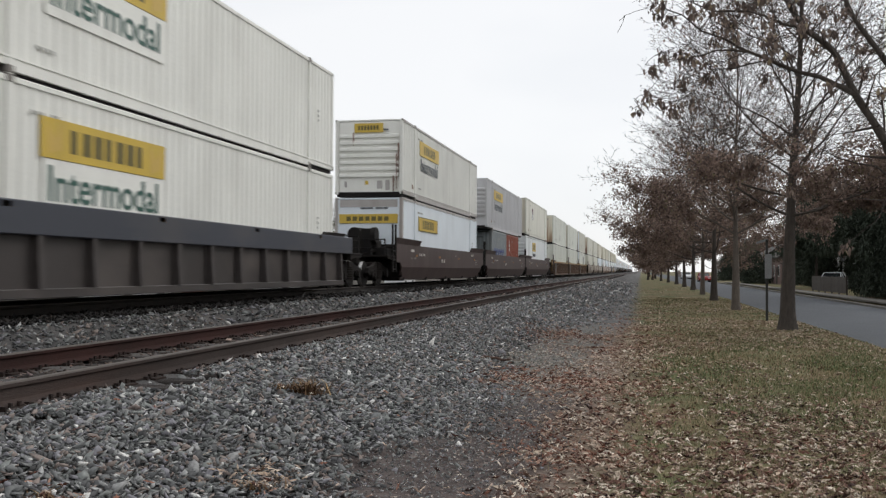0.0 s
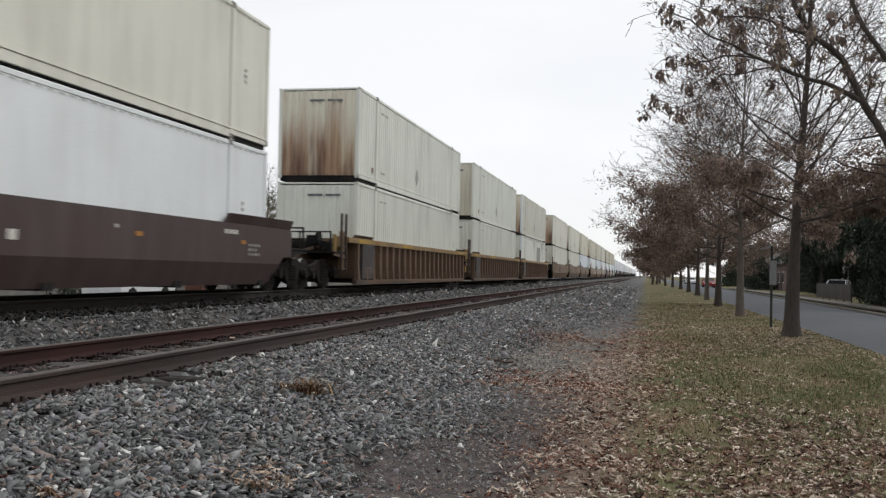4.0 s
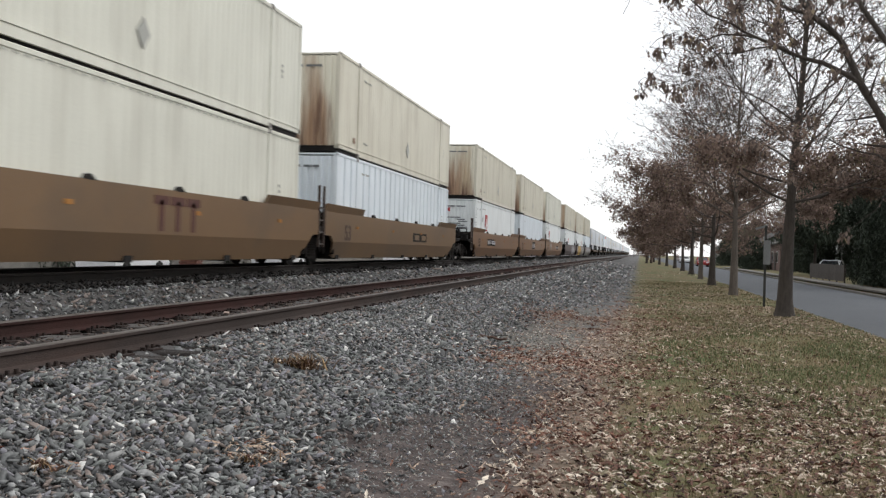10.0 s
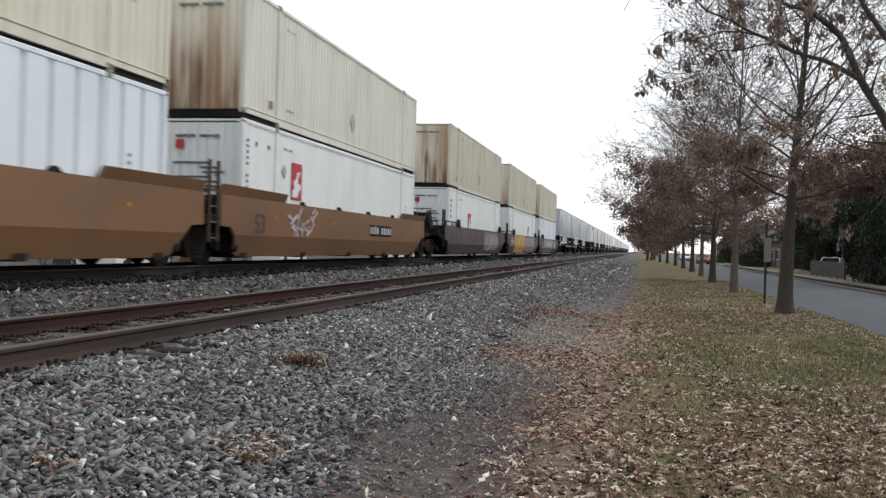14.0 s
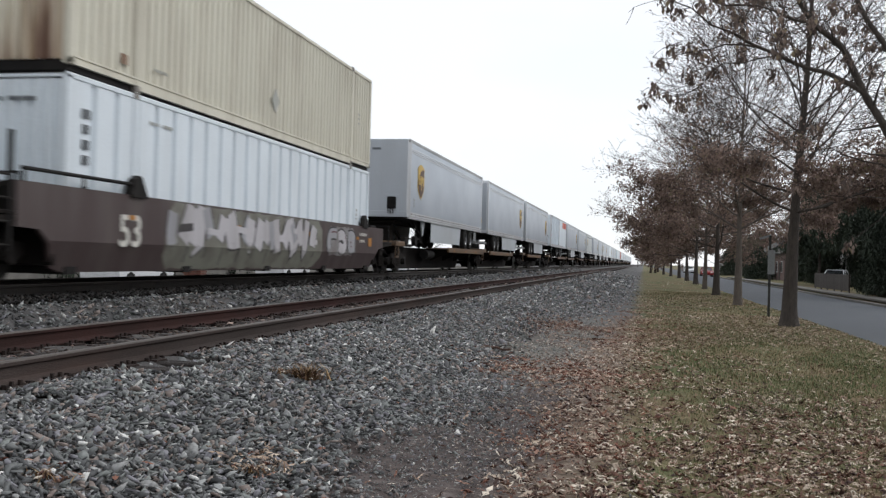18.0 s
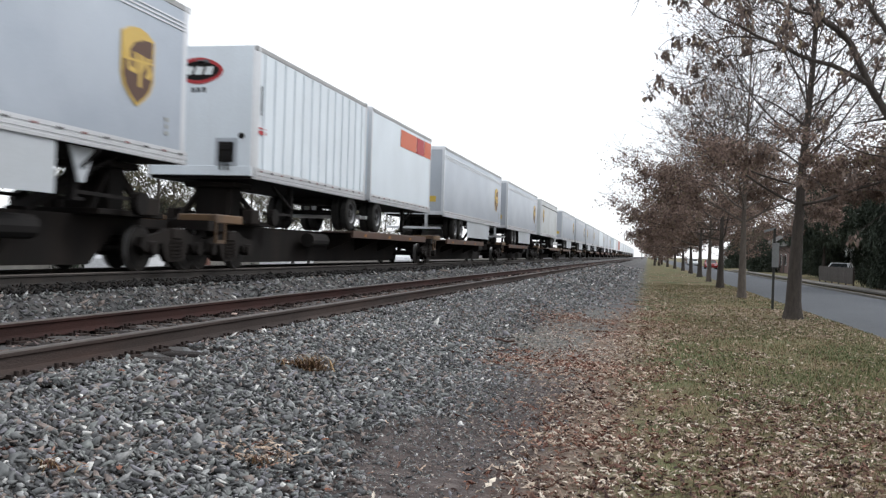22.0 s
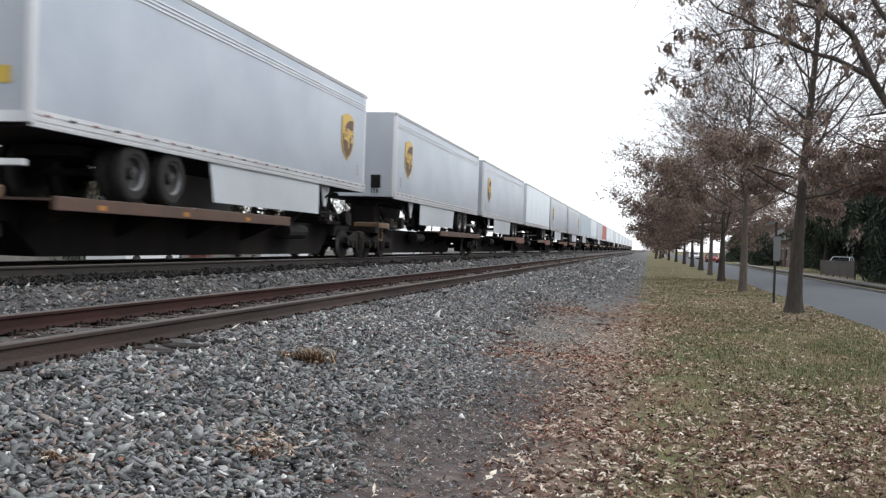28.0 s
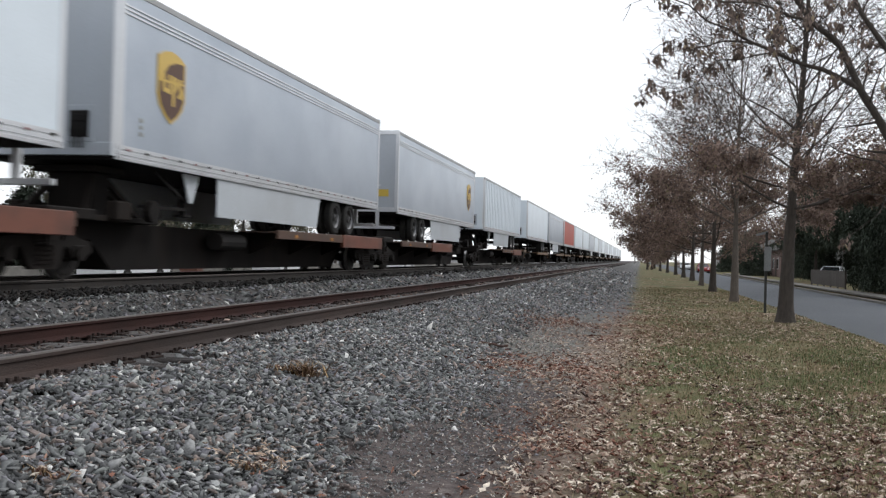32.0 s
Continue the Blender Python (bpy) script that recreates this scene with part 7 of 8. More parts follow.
def oak(seed, height, spread, trunk_r, leaves, leaf_low, leaf_high, top=4, first=2.0, size=0.055, low_rise=-0.22, high_rise=1.1, fork=0.45, cluster=1, taper=0.62, leaf_mat=None, limb_r=0.38, per=2, boughs=(), bark=None, lean_to=0.0, flare=1.5):
    """A young street oak: meshes of the wood and of the withered leaves that still hang on it."""
    rng = random.Random(seed)
    segs, tips = [], []
    lean = Vector((rng.gauss(0, 0.02), rng.gauss(0, 0.02), 1)).normalized()
    p, r = Vector((0, 0, -0.05)), trunk_r
    wood = [((0, 0, -0.05), (0, 0, 0.10), trunk_r * flare, trunk_r * (1 + (flare - 1) * 0.55)), ((0, 0, 0.10), (0, 0, 0.28), trunk_r * (1 + (flare - 1) * 0.55), trunk_r * (1 + (flare - 1) * 0.2)), ((0, 0, 0.28), (0, 0, 0.45), trunk_r * (1 + (flare - 1) * 0.2), trunk_r)]
    p = Vector((0, 0, 0.45))
    n = int(height / 0.5)
    turn = rng.uniform(0, 6.28)
    for i in range(n):
        u = i / n
        lean = (lean + Vector((rng.gauss(0, 0.010), rng.gauss(0, 0.010), 0.05))).normalized()
        q = p + lean * 0.5
        ra, rb = (trunk_r * (1 - 0.30 * min(1, v * 4.0)) * (1 - 0.95 * v) ** 0.9 for v in (u, u + 1 / n))
        wood.append((tuple(p), tuple(q), ra, rb))
        p = q
        if p.z > first:
            for _ in range(per if u < 0.7 else per - 1):
                turn += 2.399 + rng.gauss(0, 0.3)
                h = (p.z - first) / (height - first)
                rise = low_rise + (high_rise - low_rise) * h + rng.uniform(-0.12, 0.38)
                d = Vector((math.cos(turn), math.sin(turn), rise)).normalized()
                reach = spread * (1.0 - taper * h) * rng.uniform(0.75, 1.1) * (0.8 + 0.2 * min(1, h * 6))
                limb(rng, p.copy(), d, reach, max(0.016, ra * limb_r), 1, segs, tips, top, 0.7, fork)
    # long boughs, each through a few knots: (knots, radius at its root)
    for knots, r in boughs:
        p = Vector(knots[0])
        runs = [(Vector(a), Vector(c)) for a, c in zip(knots, knots[1:])]
        total = sum((c - a).length for a, c in runs)
        gone = 0.0
        for a, c in runs:
            k = max(2, int((c - a).length / 0.22))
            for i in range(k):
                q = a.lerp(c, (i + 1) / k) + Vector((rng.gauss(0, 0.015), rng.gauss(0, 0.015), rng.gauss(0, 0.015)))
                d = (q - p).normalized()
                r0, r1 = (r * (1 - 0.8 * g / total) for g in (gone, gone + (c - a).length / k))
                segs.append((tuple(p), tuple(q), r0, r1))
                gone += (c - a).length / k
                p = q
                if rng.random() < (0.9 if gone > total * 0.25 else 0.5):
                    side = d.cross(Vector((rng.gauss(0, 1), rng.gauss(0, 1), rng.gauss(0, 1)))).normalized()
                    nd = (d * rng.uniform(0.3, 0.9) + side).normalized()
                    limb(rng, p.copy(), nd, rng.uniform(0.28, 0.62), max(0.007, r1 * 0.4), 2, segs, tips, top, 0.0, fork)
    thick = [s for s in segs if s[2] > 0.02]
    thin = [s for s in segs if s[2] <= 0.02]
    v1, f1 = tubes(wood, 10)
    v2, f2 = tubes(thick, 6)
    v3, f3 = tubes([(a, b, max(r1, 0.005), max(r2, 0.0036)) for a, b, r1, r2 in thin], 3)
    trunk = raw("trunk", np.concatenate([v1, v2]), np.concatenate([f1, f2 + len(v1)]), bark or M_bark, True)
    twigs = raw("branchwork", v3, f3, M_twig)
    nr = np.random.default_rng(seed)
    t = np.array(tips)
    z = t[:, 2] / height
    w = np.clip((leaf_high - z) / max(leaf_high - leaf_low, 0.01), 0.02, 1.0) ** 1.5
    if cluster == 1:
        # the outermost twigs are bare
        w = w * np.clip((0.92 - np.hypot(t[:, 0], t[:, 1]) / spread) / 0.30, 0.03, 1.0)
    if lean_to:
        w = w * np.clip((-t[:, 0] - lean_to) / 1.6, 0.4, 1.0) ** 1.5 * (t[:, 0] > -4.0)
    pick = nr.choice(len(t), size=leaves // cluster, p=w / w.sum())
    if cluster > 1:
        # rounded tufts that keep clear of one another
        kept = []
        for k in pick:
            if all(np.sum((t[k] - t[j]) ** 2) > 0.07 for j in kept):
                kept.append(k)
        pick = np.repeat(kept, cluster)
    pts = t[pick] + nr.normal(0, 0.09 if cluster == 1 else 0.042, (len(pick), 3)) - np.array([0, 0, 0.04])
    lv, lf = leaf_cards(pts, size, nr, 0.6 if cluster == 1 else 1.15, 1.0 if cluster == 1 else 0.85)
    crown = raw("crown", lv, lf, leaf_mat or M_dead)
    return trunk, twigs, crown


def plant(meshes, m, label, group="street trees", name="oak_tree"):
    t = thing(name, m, label, "tree", group)
    part("trunk", meshes[0], None, t, "grey-brown ridged bark")
    part("branchwork", meshes[1], None, t, "bare dark twigs")
    part("crown", meshes[2], None, t, "withered brown leaves")
    return t


OAKS = [
    oak(5, 11.0, 3.6, 0.20, 7200, 0.45, 1.3, top=4, first=4.6, size=0.050, low_rise=0.8, high_rise=1.6, fork=0.25, cluster=24, leaf_mat=M_hang, limb_r=0.22, per=1, lean_to=1.0,
        boughs=((((-0.05, 0, 2.0), (-0.55, -0.8, 2.6), (-0.91, -1.2, 3.17), (-1.24, -1.2, 3.76), (-1.50, -1.2, 4.30), (-1.81, -1.2, 4.62), (-2.05, -1.2, 4.92), (-2.35, -1.2, 5.6), (-2.7, -1.1, 6.6)), 0.075),
                (((-1.24, -1.2, 3.76), (-1.71, -1.2, 4.01), (-2.11, -1.2, 4.18), (-2.58, -1.2, 4.38), (-2.85, -1.2, 4.55), (-3.16, -1.2, 4.68), (-3.43, -1.2, 4.89), (-3.75, -1.2, 5.08)), 0.036),
                (((-0.05, 0, 2.7), (-0.5, -0.8, 3.5), (-0.93, -1.2, 4.28), (-1.26, -1.2, 4.74), (-1.6, -1.1, 5.6), (-1.9, -1.0, 6.6)), 0.060),
                (((-2.58, -1.2, 4.38), (-2.99, -1.25, 4.39), (-3.39, -1.3, 4.32), (-3.72, -1.35, 4.20)), 0.018),
                (((-2.30, -1.2, 4.26), (-2.99, -1.15, 4.18), (-3.26, -1.1, 3.90), (-3.70, -1.1, 3.68)), 0.014),
                (((-1.81, -1.2, 4.62), (-2.11, -1.25, 4.72), (-2.58, -1.3, 4.87), (-2.99, -1.3, 4.92), (-3.55, -1.3, 5.14)), 0.024),
                (((-0.55, -0.8, 2.6), (-0.95, -0.95, 2.85), (-1.45, -1.0, 3.0), (-1.95, -1.1, 3.3)), 0.020),
                (((-0.30, -0.4, 2.3), (-0.85, -0.8, 2.45), (-1.35, -1.0, 2.45)), 0.018),
                (((-0.91, -1.2, 3.17), (-0.95, -1.3, 3.7), (-0.80, -1.35, 4.2)), 0.018),
                (((-0.5, -0.8, 3.5), (-0.75, -1.1, 3.6), (-1.0, -1.4, 3.9)), 0.016))),
    oak(8, 11.0, 5.4, 0.20, 28000, 0.24, 0.45, top=4, first=2.7, size=0.056, low_rise=0.05, high_rise=1.7, fork=0.9, limb_r=0.30, per=3),
    oak(21, 10.4, 6.5, 0.16, 21000, 0.28, 0.56, top=4, first=2.7, size=0.066, low_rise=0.22, high_rise=1.8, fork=0.85, limb_r=0.42, per=3, bark=M_palebark, flare=1.3),
    oak(33, 9.4, 6.6, 0.18, 20000, 0.32, 0.72, top=4, first=2.4, size=0.074, low_rise=0.08, high_rise=1.5, fork=0.6, limb_r=0.34),
    oak(52, 9.4, 6.0, 0.19, 7000, 0.30, 0.76, top=3, first=2.2, size=0.13, low_rise=0.0, high_rise=1.3, fork=0.6),
    oak(57, 9.4, 5.8, 0.19, 7000, 0.30, 0.80, top=3, first=2.3, size=0.13, low_rise=0.05, high_rise=1.3, fork=0.6)]
ROW = ((3.95, 14.2, 0, 0), (3.74, 26.2, 1, 200), (3.6, 38.6, 2, 10), (3.65, 50.6, 3, 100), (3.9, 64.0, 2, 250), (4.1, 79.0, 5, 310), (4.1, 95.0, 4, 70), (4.0, 113.0, 5, 20), (3.6, 132.0, 4, 130), (3.0, 150.0, 5, 60), (1.2, 168.0, 4, 280), (2.0, 172.0, 5, 20), (2.8, 195.0, 4, 90), (2.6, 225.0, 5, 170), (2.2, 260.0, 4, 220))
for x, y, k, turn in ROW:
    plant(OAKS[k], pose(x, y, 0, 0, 0, turn), ("oak with rising bare limbs and clusters of brown leaves", "oak with a straight trunk, bare top and few brown leaves", "young oak with dense withered brown leaves below bare twigs", "young oak with thick withered brown foliage", "oak far along the row with brown leaves", "oak far along the row with brown foliage")[k])

# trees behind the train and behind the street
FARTREE = [oak(41, 8.3, 4.2, 0.16, 3600, 0.4, 1.2, top=3, first=1.6, size=0.10, low_rise=0.2, high_rise=1.6, fork=0.6, leaf_mat=M_olive),
           oak(47, 9.6, 4.2, 0.17, 2500, 0.4, 1.2, top=3, first=1.8, size=0.06, low_rise=0.3, high_rise=1.6, fork=0.7, leaf_mat=M_olive)]
for x, y, k, turn in ((-27, 24, 0, 0), (-29, 34, 1, 50), (-26, 41, 0, 120), (-25, 45.5, 0, 10), (-27, 51, 0, 70), (-28, 29, 0, 250), (-27, 62, 0, 170), (-29, 73, 0, 230), (-30, 88, 0, 15), (-31, 48, 0, 200), (-28, 57, 1, 260), (-30, 67, 0, 20), (-33, 80, 1, 150), (-29, 95, 0, 80), (-32, 140, 1, 10), (-33, 18, 0, 40), (-35, 26, 1, 90), (-33, 33, 0, 300), (-35, 39, 0, 210), (-34, 54, 1, 330), (-35, 61, 0, 140), (-35, 72, 0, 30), (-36, 92, 1, 75), (-34, 104, 0, 190), (-33, 118, 0, 260), (-28, 14, 0, 120)):
    plant(FARTREE[k], pose(x, y, -0.1, 0, 0, turn), "thin tree with fading olive leaves behind the railway" if k == 0 else "nearly bare tree behind the railway", "trees across the railway", "roadside_tree")
for x, y, k, turn in ((17, 118, 1, 140), (15.5, 150, 0, 60), (19, 72, 1, 220), (21, 100, 1, 10), (13.5, 190, 1, 90)):
    plant(FARTREE[k], pose(x, y, 0.0, 0, 0, turn), "nearly bare tree in a front garden across the street", "trees across the street", "garden_tree")


def evergreen(seed, height, radius, count, spray=0.17, shape=0.58, low=0.03):
    """A dense conifer: a stem and many drooping sprays in uneven tiers."""
    nr = np.random.default_rng(seed)
    stem = raw("trunk", *tubes([((0, 0, -0.1), (0, 0, height * 0.95), 0.16, 0.02)], 8), M_bark, True)
    h = low + (1 - low) * nr.uniform(0.0, 1.0, count) ** 1.15
    a = nr.uniform(0, 6.283, count)
    lump = 1 + 0.18 * np.sin(a * 5 + h * 9) + 0.15 * np.sin(h * 23 + a * 2)
    r = radius * (1 - h) ** shape * lump * np.sqrt(nr.uniform(0.3, 0.92, count))
    pts = np.stack([np.cos(a) * r, np.sin(a) * r, h * height], 1)
    v, f = leaf_cards(pts, spray, nr, 0.75, 0.5)
    return stem, raw("crown", v, f, M_green)


EVER = (evergreen(2, 6.8, 2.6, 6000, 0.2), evergreen(6, 4.2, 1.9, 6000), evergreen(9, 7.2, 3.2, 17000, 0.15), evergreen(12, 8.6, 1.75, 17000, 0.14, 0.36), evergreen(15, 9.4, 4.0, 15000, 0.2, 0.5, 0.34))
for x, y, k, turn in ((18.4, 66, 0, 90), (15.3, 90, 4, 0), (19.4, 96, 4, 100), (23.4, 88, 4, 200), (21.0, 79, 3, 30), (17.6, 101, 3, 70), (20.0, 92, 0, 20), (21.6, 90, 3, 250), (18.2, 112, 3, 130), (14.9, 64, 3, 0), (16.2, 66.5, 3, 90), (14.6, 60, 3, 190), (15.0, 56, 3, 30), (16.9, 62, 2, 40), (21.0, 78, 2, 140), (15, 47, 0, 200), (22.5, 115, 0, 10), (14.4, 128, 1, 60), (15.2, 168, 0, 70), (16, 180, 0, 10)):
    t = thing("evergreen_tree", pose(x, y, 0, 0, 0, turn), "dark dense evergreen beside the street" if k != 1 else "low dark evergreen bush beside the street", "tree", "evergreens across the street")
    part("trunk", EVER[k][0], None, t)
    part("crown", EVER[k][1], None, t, "dark green needle sprays")

for i in range(17):
    t = thing("evergreen_bush", pose(-27.6 - 0.5 * (i % 3), 11 + i * 3.1, -0.1, 0, 0, i * 67), "low dark evergreen bush across the railway", "bush", "bushes across the railway")
    part("trunk", EVER[1][0], None, t)
    part("crown", EVER[1][1], None, t, "dark green needle sprays")

# ---- the street and what stands along it ----
M_pole = mat("dark_green_steel_post", (0.03, 0.034, 0.032), (0.05, 0.045, 0.04), rough=0.6, metal=0.4, scale=5, fine=60, bump=0.1)
M_signback = mat("bare_aluminium_sign", (0.22, 0.225, 0.225), (0.17, 0.175, 0.175), rough=0.5, metal=0.3, scale=3, fine=40, bump=0.02)


def street_sign():
    """A sign on a flanged steel post, with a small name blade on top."""
    t = thing("street_sign", pose(3.68, 29.9, 0), "dark steel post with a grey sign and small blade", "street sign")
    bm = bmesh.new()
    plate(bm, [(-0.035, -0.02), (0.035, -0.02), (0.035, 0.02), (0.012, 0.02), (0.012, -0.008), (-0.012, -0.008), (-0.012, 0.02), (-0.035, 0.02)], "z", -0.2, 2.45)
    p = part("post", bm, M_pole, t)
    bm = bmesh.new()
    box(bm, -0.06, 0.14, -0.035, -0.028, 1.30, 2.02, 0.002)
    part("sign_plate", bm, M_signback, t, "bare grey sign plate")
    bm = bmesh.new()
    beam(bm, (0.03, 0, 2.46), (-0.30, 0, 2.36), 0.02, 0.07)
    part("name_blade", bm, M_signback, t, "small pale blade")
    return t


street_sign()

M_carwhite = mat("white_car_paint", (0.72, 0.73, 0.74), (0.66, 0.67, 0.69), rough=0.25, scale=1, fine=20, bump=0)
M_carred = mat("red_car_paint", (0.28, 0.03, 0.03), (0.22, 0.025, 0.025), rough=0.25, scale=1, fine=20, bump=0)
M_cargrey = mat("grey_car_paint", (0.30, 0.31, 0.33), (0.25, 0.26, 0.28), rough=0.25, scale=1, fine=20, bump=0)
M_glass = mat("dark_car_glass", (0.02, 0.024, 0.026), (0.03, 0.034, 0.036), rough=0.08, scale=1, fine=20, bump=0, spec=0.6)


def car(x, y, z, turn, paint_mat, label):
    """A parked saloon car, its nose along +y."""
    t = thing("parked_car", pose(x, y, z, 0, 0, turn), label, "car", "parked cars")
    w = 0.88
    bm = bmesh.new()
    side = [(-2.2, 0.35), (-2.25, 0.75), (-2.1, 0.92), (-1.3, 0.98), (1.1, 0.96), (2.1, 0.78), (2.25, 0.55), (2.2, 0.32), (1.75, 0.28), (1.65, 0.52), (1.35, 0.64), (1.05, 0.52), (0.95, 0.25), (-0.95, 0.25), (-1.05, 0.52), (-1.35, 0.64), (-1.65, 0.52), (-1.75, 0.28)]
    plate(bm, side, "x", -w, w)
    part("body", bm, paint_mat, t)
    bm = bmesh.new()
    lo = [(-1.75, 0.96), (1.05, 0.96)]
    v = [bm.verts.new(p) for p in ((-w + 0.05, -1.8, 0.95), (w - 0.05, -1.8, 0.95), (w - 0.05, 1.0, 0.95), (-w + 0.05, 1.0, 0.95), (-w + 0.22, -1.15, 1.40), (w - 0.22, -1.15, 1.40), (w - 0.22, 0.25, 1.40), (-w + 0.22, 0.25, 1.40))]
    for q in ((0, 1, 5, 4), (1, 2, 6, 5), (2, 3, 7, 6), (3, 0, 4, 7), (4, 5, 6, 7), (3, 2, 1, 0)):
        bm.faces.new([v[i] for i in q])
    part("cabin_glass", bm, M_glass, t, "dark windows")
    bm = bmesh.new()
    box(bm, -w + 0.20, w - 0.20, -1.17, 0.27, 1.39, 1.45, 0.02)
    part("roof", bm, paint_mat, t)
    for s in (-1, 1):
        for y0, y1 in ((1.0, 0.24), (-1.8, -1.15), (-0.35, -0.35)):
            bm = bmesh.new()
            beam(bm, (s * (w - 0.06), y0, 0.95), (s * (w - 0.21), y1, 1.41), 0.06, 0.06)
            part("pillar", bm, paint_mat, t)
    for s in (-1, 1):
        for yy in (-1.35, 1.35):
            bm = bmesh.new()
            rod(bm, (s * 0.66, yy, 0.31), (s * 0.88, yy, 0.31), 0.31, sides=20)
            k = part("wheel", bm, M_tyre, t)
            bm = bmesh.new()
            rod(bm, (s * 0.875, yy, 0.31), (s * 0.89, yy, 0.31), 0.19, sides=14)
            part("rim", bm, M_rim, k)
    bm = bmesh.new()
    box(bm, -0.75, -0.45, 2.16, 2.23, 0.58, 0.70)
    part("headlight", bm, M_carwhite, t)
    bm = bmesh.new()
    box(bm, 0.45, 0.75, 2.16, 2.23, 0.58, 0.70)
    part("headlight", bm, M_carwhite, t)
    return t


car(9.35, 150, -0.11, 180, M_carred, "red saloon car parked at the kerb")
car(9.3, 205, -0.11, 180, M_carwhite, "white saloon car parked at the kerb")
car(9.3, 213, -0.11, 180, M_carwhite, "white saloon car parked at the kerb")
car(9.3, 240, -0.11, 180, M_cargrey, "grey saloon car parked at the kerb")
car(16.3, 88, 0.02, 160, M_carwhite, "white saloon car parked behind a low fence")
car(-21.3, 36.8, 0.0, 0, M_carwhite, "white saloon car parked across the railway")
car(-21.5, 55.0, 0.0, 0, M_carwhite, "white saloon car parked across the railway")
car(-21.4, 23.0, 0.0, 0, M_cargrey, "grey saloon car parked across the railway")
car(-21.4, 84.0, 0.0, 180, M_carwhite, "white saloon car parked across the railway")

# low board fence in front of the white car
M_board = mat("weathered_fence_board", (0.085, 0.075, 0.068), (0.06, 0.052, 0.047), rough=0.9, scale=3, fine=40, bump=0.4, stretch=(4, 4, 0.6), vary=0.2)
fence = thing("board_fence", pose(13.4, 68, 0), "low weathered grey board fence along the footpath", "fence")
bm = bmesh.new()
box(bm, -0.012, 0.012, -0.07, 0.07, 0.06, 1.16, 0.004)
BOARD = mesh_of("board", bm, M_board)
for i in range(86):
    b = part("board", BOARD, None, fence)
    b.location = (0, i * 0.15, random.uniform(-0.01, 0.015))
for i in range(6):
    bm = bmesh.new()
    box(bm, 0.02, 0.12, i * 2.56 - 0.05, i * 2.56 + 0.05, -0.1, 1.2)
    part("post", bm, M_board, fence)
for z in (0.30, 0.78):
    bm = bmesh.new()
    box(bm, 0.012, 0.05, 0, 12.8, z - 0.04, z + 0.04)
    part("fence_rail", bm, M_board, fence)

M_siding = mat("white_house_siding", (0.62, 0.63, 0.62), (0.55, 0.56, 0.55), rough=0.7, scale=1, fine=30, bump=0.05)
M_brick = mat("dark_brown_brick", (0.13, 0.085, 0.07), (0.085, 0.06, 0.052), rough=0.9, scale=3, fine=40, bump=0.3, stretch=(1, 1, 3))
M_greywall = mat("grey_house_siding", (0.17, 0.18, 0.185), (0.13, 0.14, 0.145), rough=0.8, scale=2, fine=30, bump=0.1)
M_rosewall = mat("dull_rose_brick", (0.20, 0.135, 0.120), (0.15, 0.105, 0.095), rough=0.9, scale=3, fine=40, bump=0.3, stretch=(1, 1, 3))
M_shingle = mat("dark_roof_shingle", (0.055, 0.052, 0.05), (0.08, 0.075, 0.07), rough=0.95, scale=4, fine=40, bump=0.5)
M_frame = mat("white_window_frame", (0.6, 0.6, 0.58), (0.5, 0.5, 0.48), rough=0.6, scale=2, fine=30, bump=0.05)


def house(x, y, turn, w, d, h, wall_mat, label, lap=True, storeys=1):
    """A gabled house with windows and a door on the street side (local -x)."""
    t = thing("house", pose(x, y, 0.02, 0, 0, turn), label, "house", "houses along the street")
    bm = bmesh.new()
    box(bm, -d / 2, d / 2, -w / 2, w / 2, -0.1, h)
    wall = part("wall", bm, wall_mat, t)
    if lap:
        n = int(h / 0.22)
        for i in range(n):
            bm = bmesh.new()
            plate(bm, [(-d / 2 - 0.03, i * 0.22 + 0.1), (-d / 2 + 0.004, i * 0.22 + 0.1), (-d / 2 + 0.004, i * 0.22 + 0.30)], "y", -w / 2, w / 2)
            part("clapboard", bm, wall_mat, wall)
    bm = bmesh.new()
    plate(bm, [(-d / 2 - 0.4, h - 0.05), (0, h + d * 0.32), (d / 2 + 0.4, h - 0.05), (d / 2 + 0.4, h + 0.1), (0, h + d * 0.32 + 0.18), (-d / 2 - 0.4, h + 0.1)], "y", -w / 2 - 0.3, w / 2 + 0.3)
    part("roof", bm, M_shingle, t)
    for s in (-1, 1):
        bm = bmesh.new()
        plate(bm, [(-d / 2, h), (d / 2, h), (0, h + d * 0.32)], "y", s * (w / 2 - 0.1), s * w / 2)
        part("gable", bm, wall_mat, t)
    for k in range(storeys):
        for yy in (-w * 0.32, w * 0.05, w * 0.34):
            z = 0.9 + k * 2.7
            bm = bmesh.new()
            box(bm, -d / 2 - 0.07, -d / 2 - 0.035, yy - 0.55, yy + 0.55, z, z + 1.4)
            f = part("window", bm, M_frame, t, "white-framed window")
            for a in (-0.24, 0.24):
                bm = bmesh.new()
                box(bm, -d / 2 - 0.085, -d / 2 - 0.065, yy + a - 0.2, yy + a + 0.2, z + 0.1, z + 1.3)
                part("pane", bm, M_glass, f)
    bm = bmesh.new()
    box(bm, -d / 2 - 0.08, -d / 2 - 0.035, -w * 0.16 - 0.48, -w * 0.16 + 0.48, 0.0, 2.1)
    part("door", bm, M_board, t, "dark front door")
    bm = bmesh.new()
    box(bm, 0.2, 0.8, w * 0.2, w * 0.2 + 0.6, h + 0.5, h + d * 0.32 + 1.0)
    part("chimney", bm, M_brick, t)
    return t


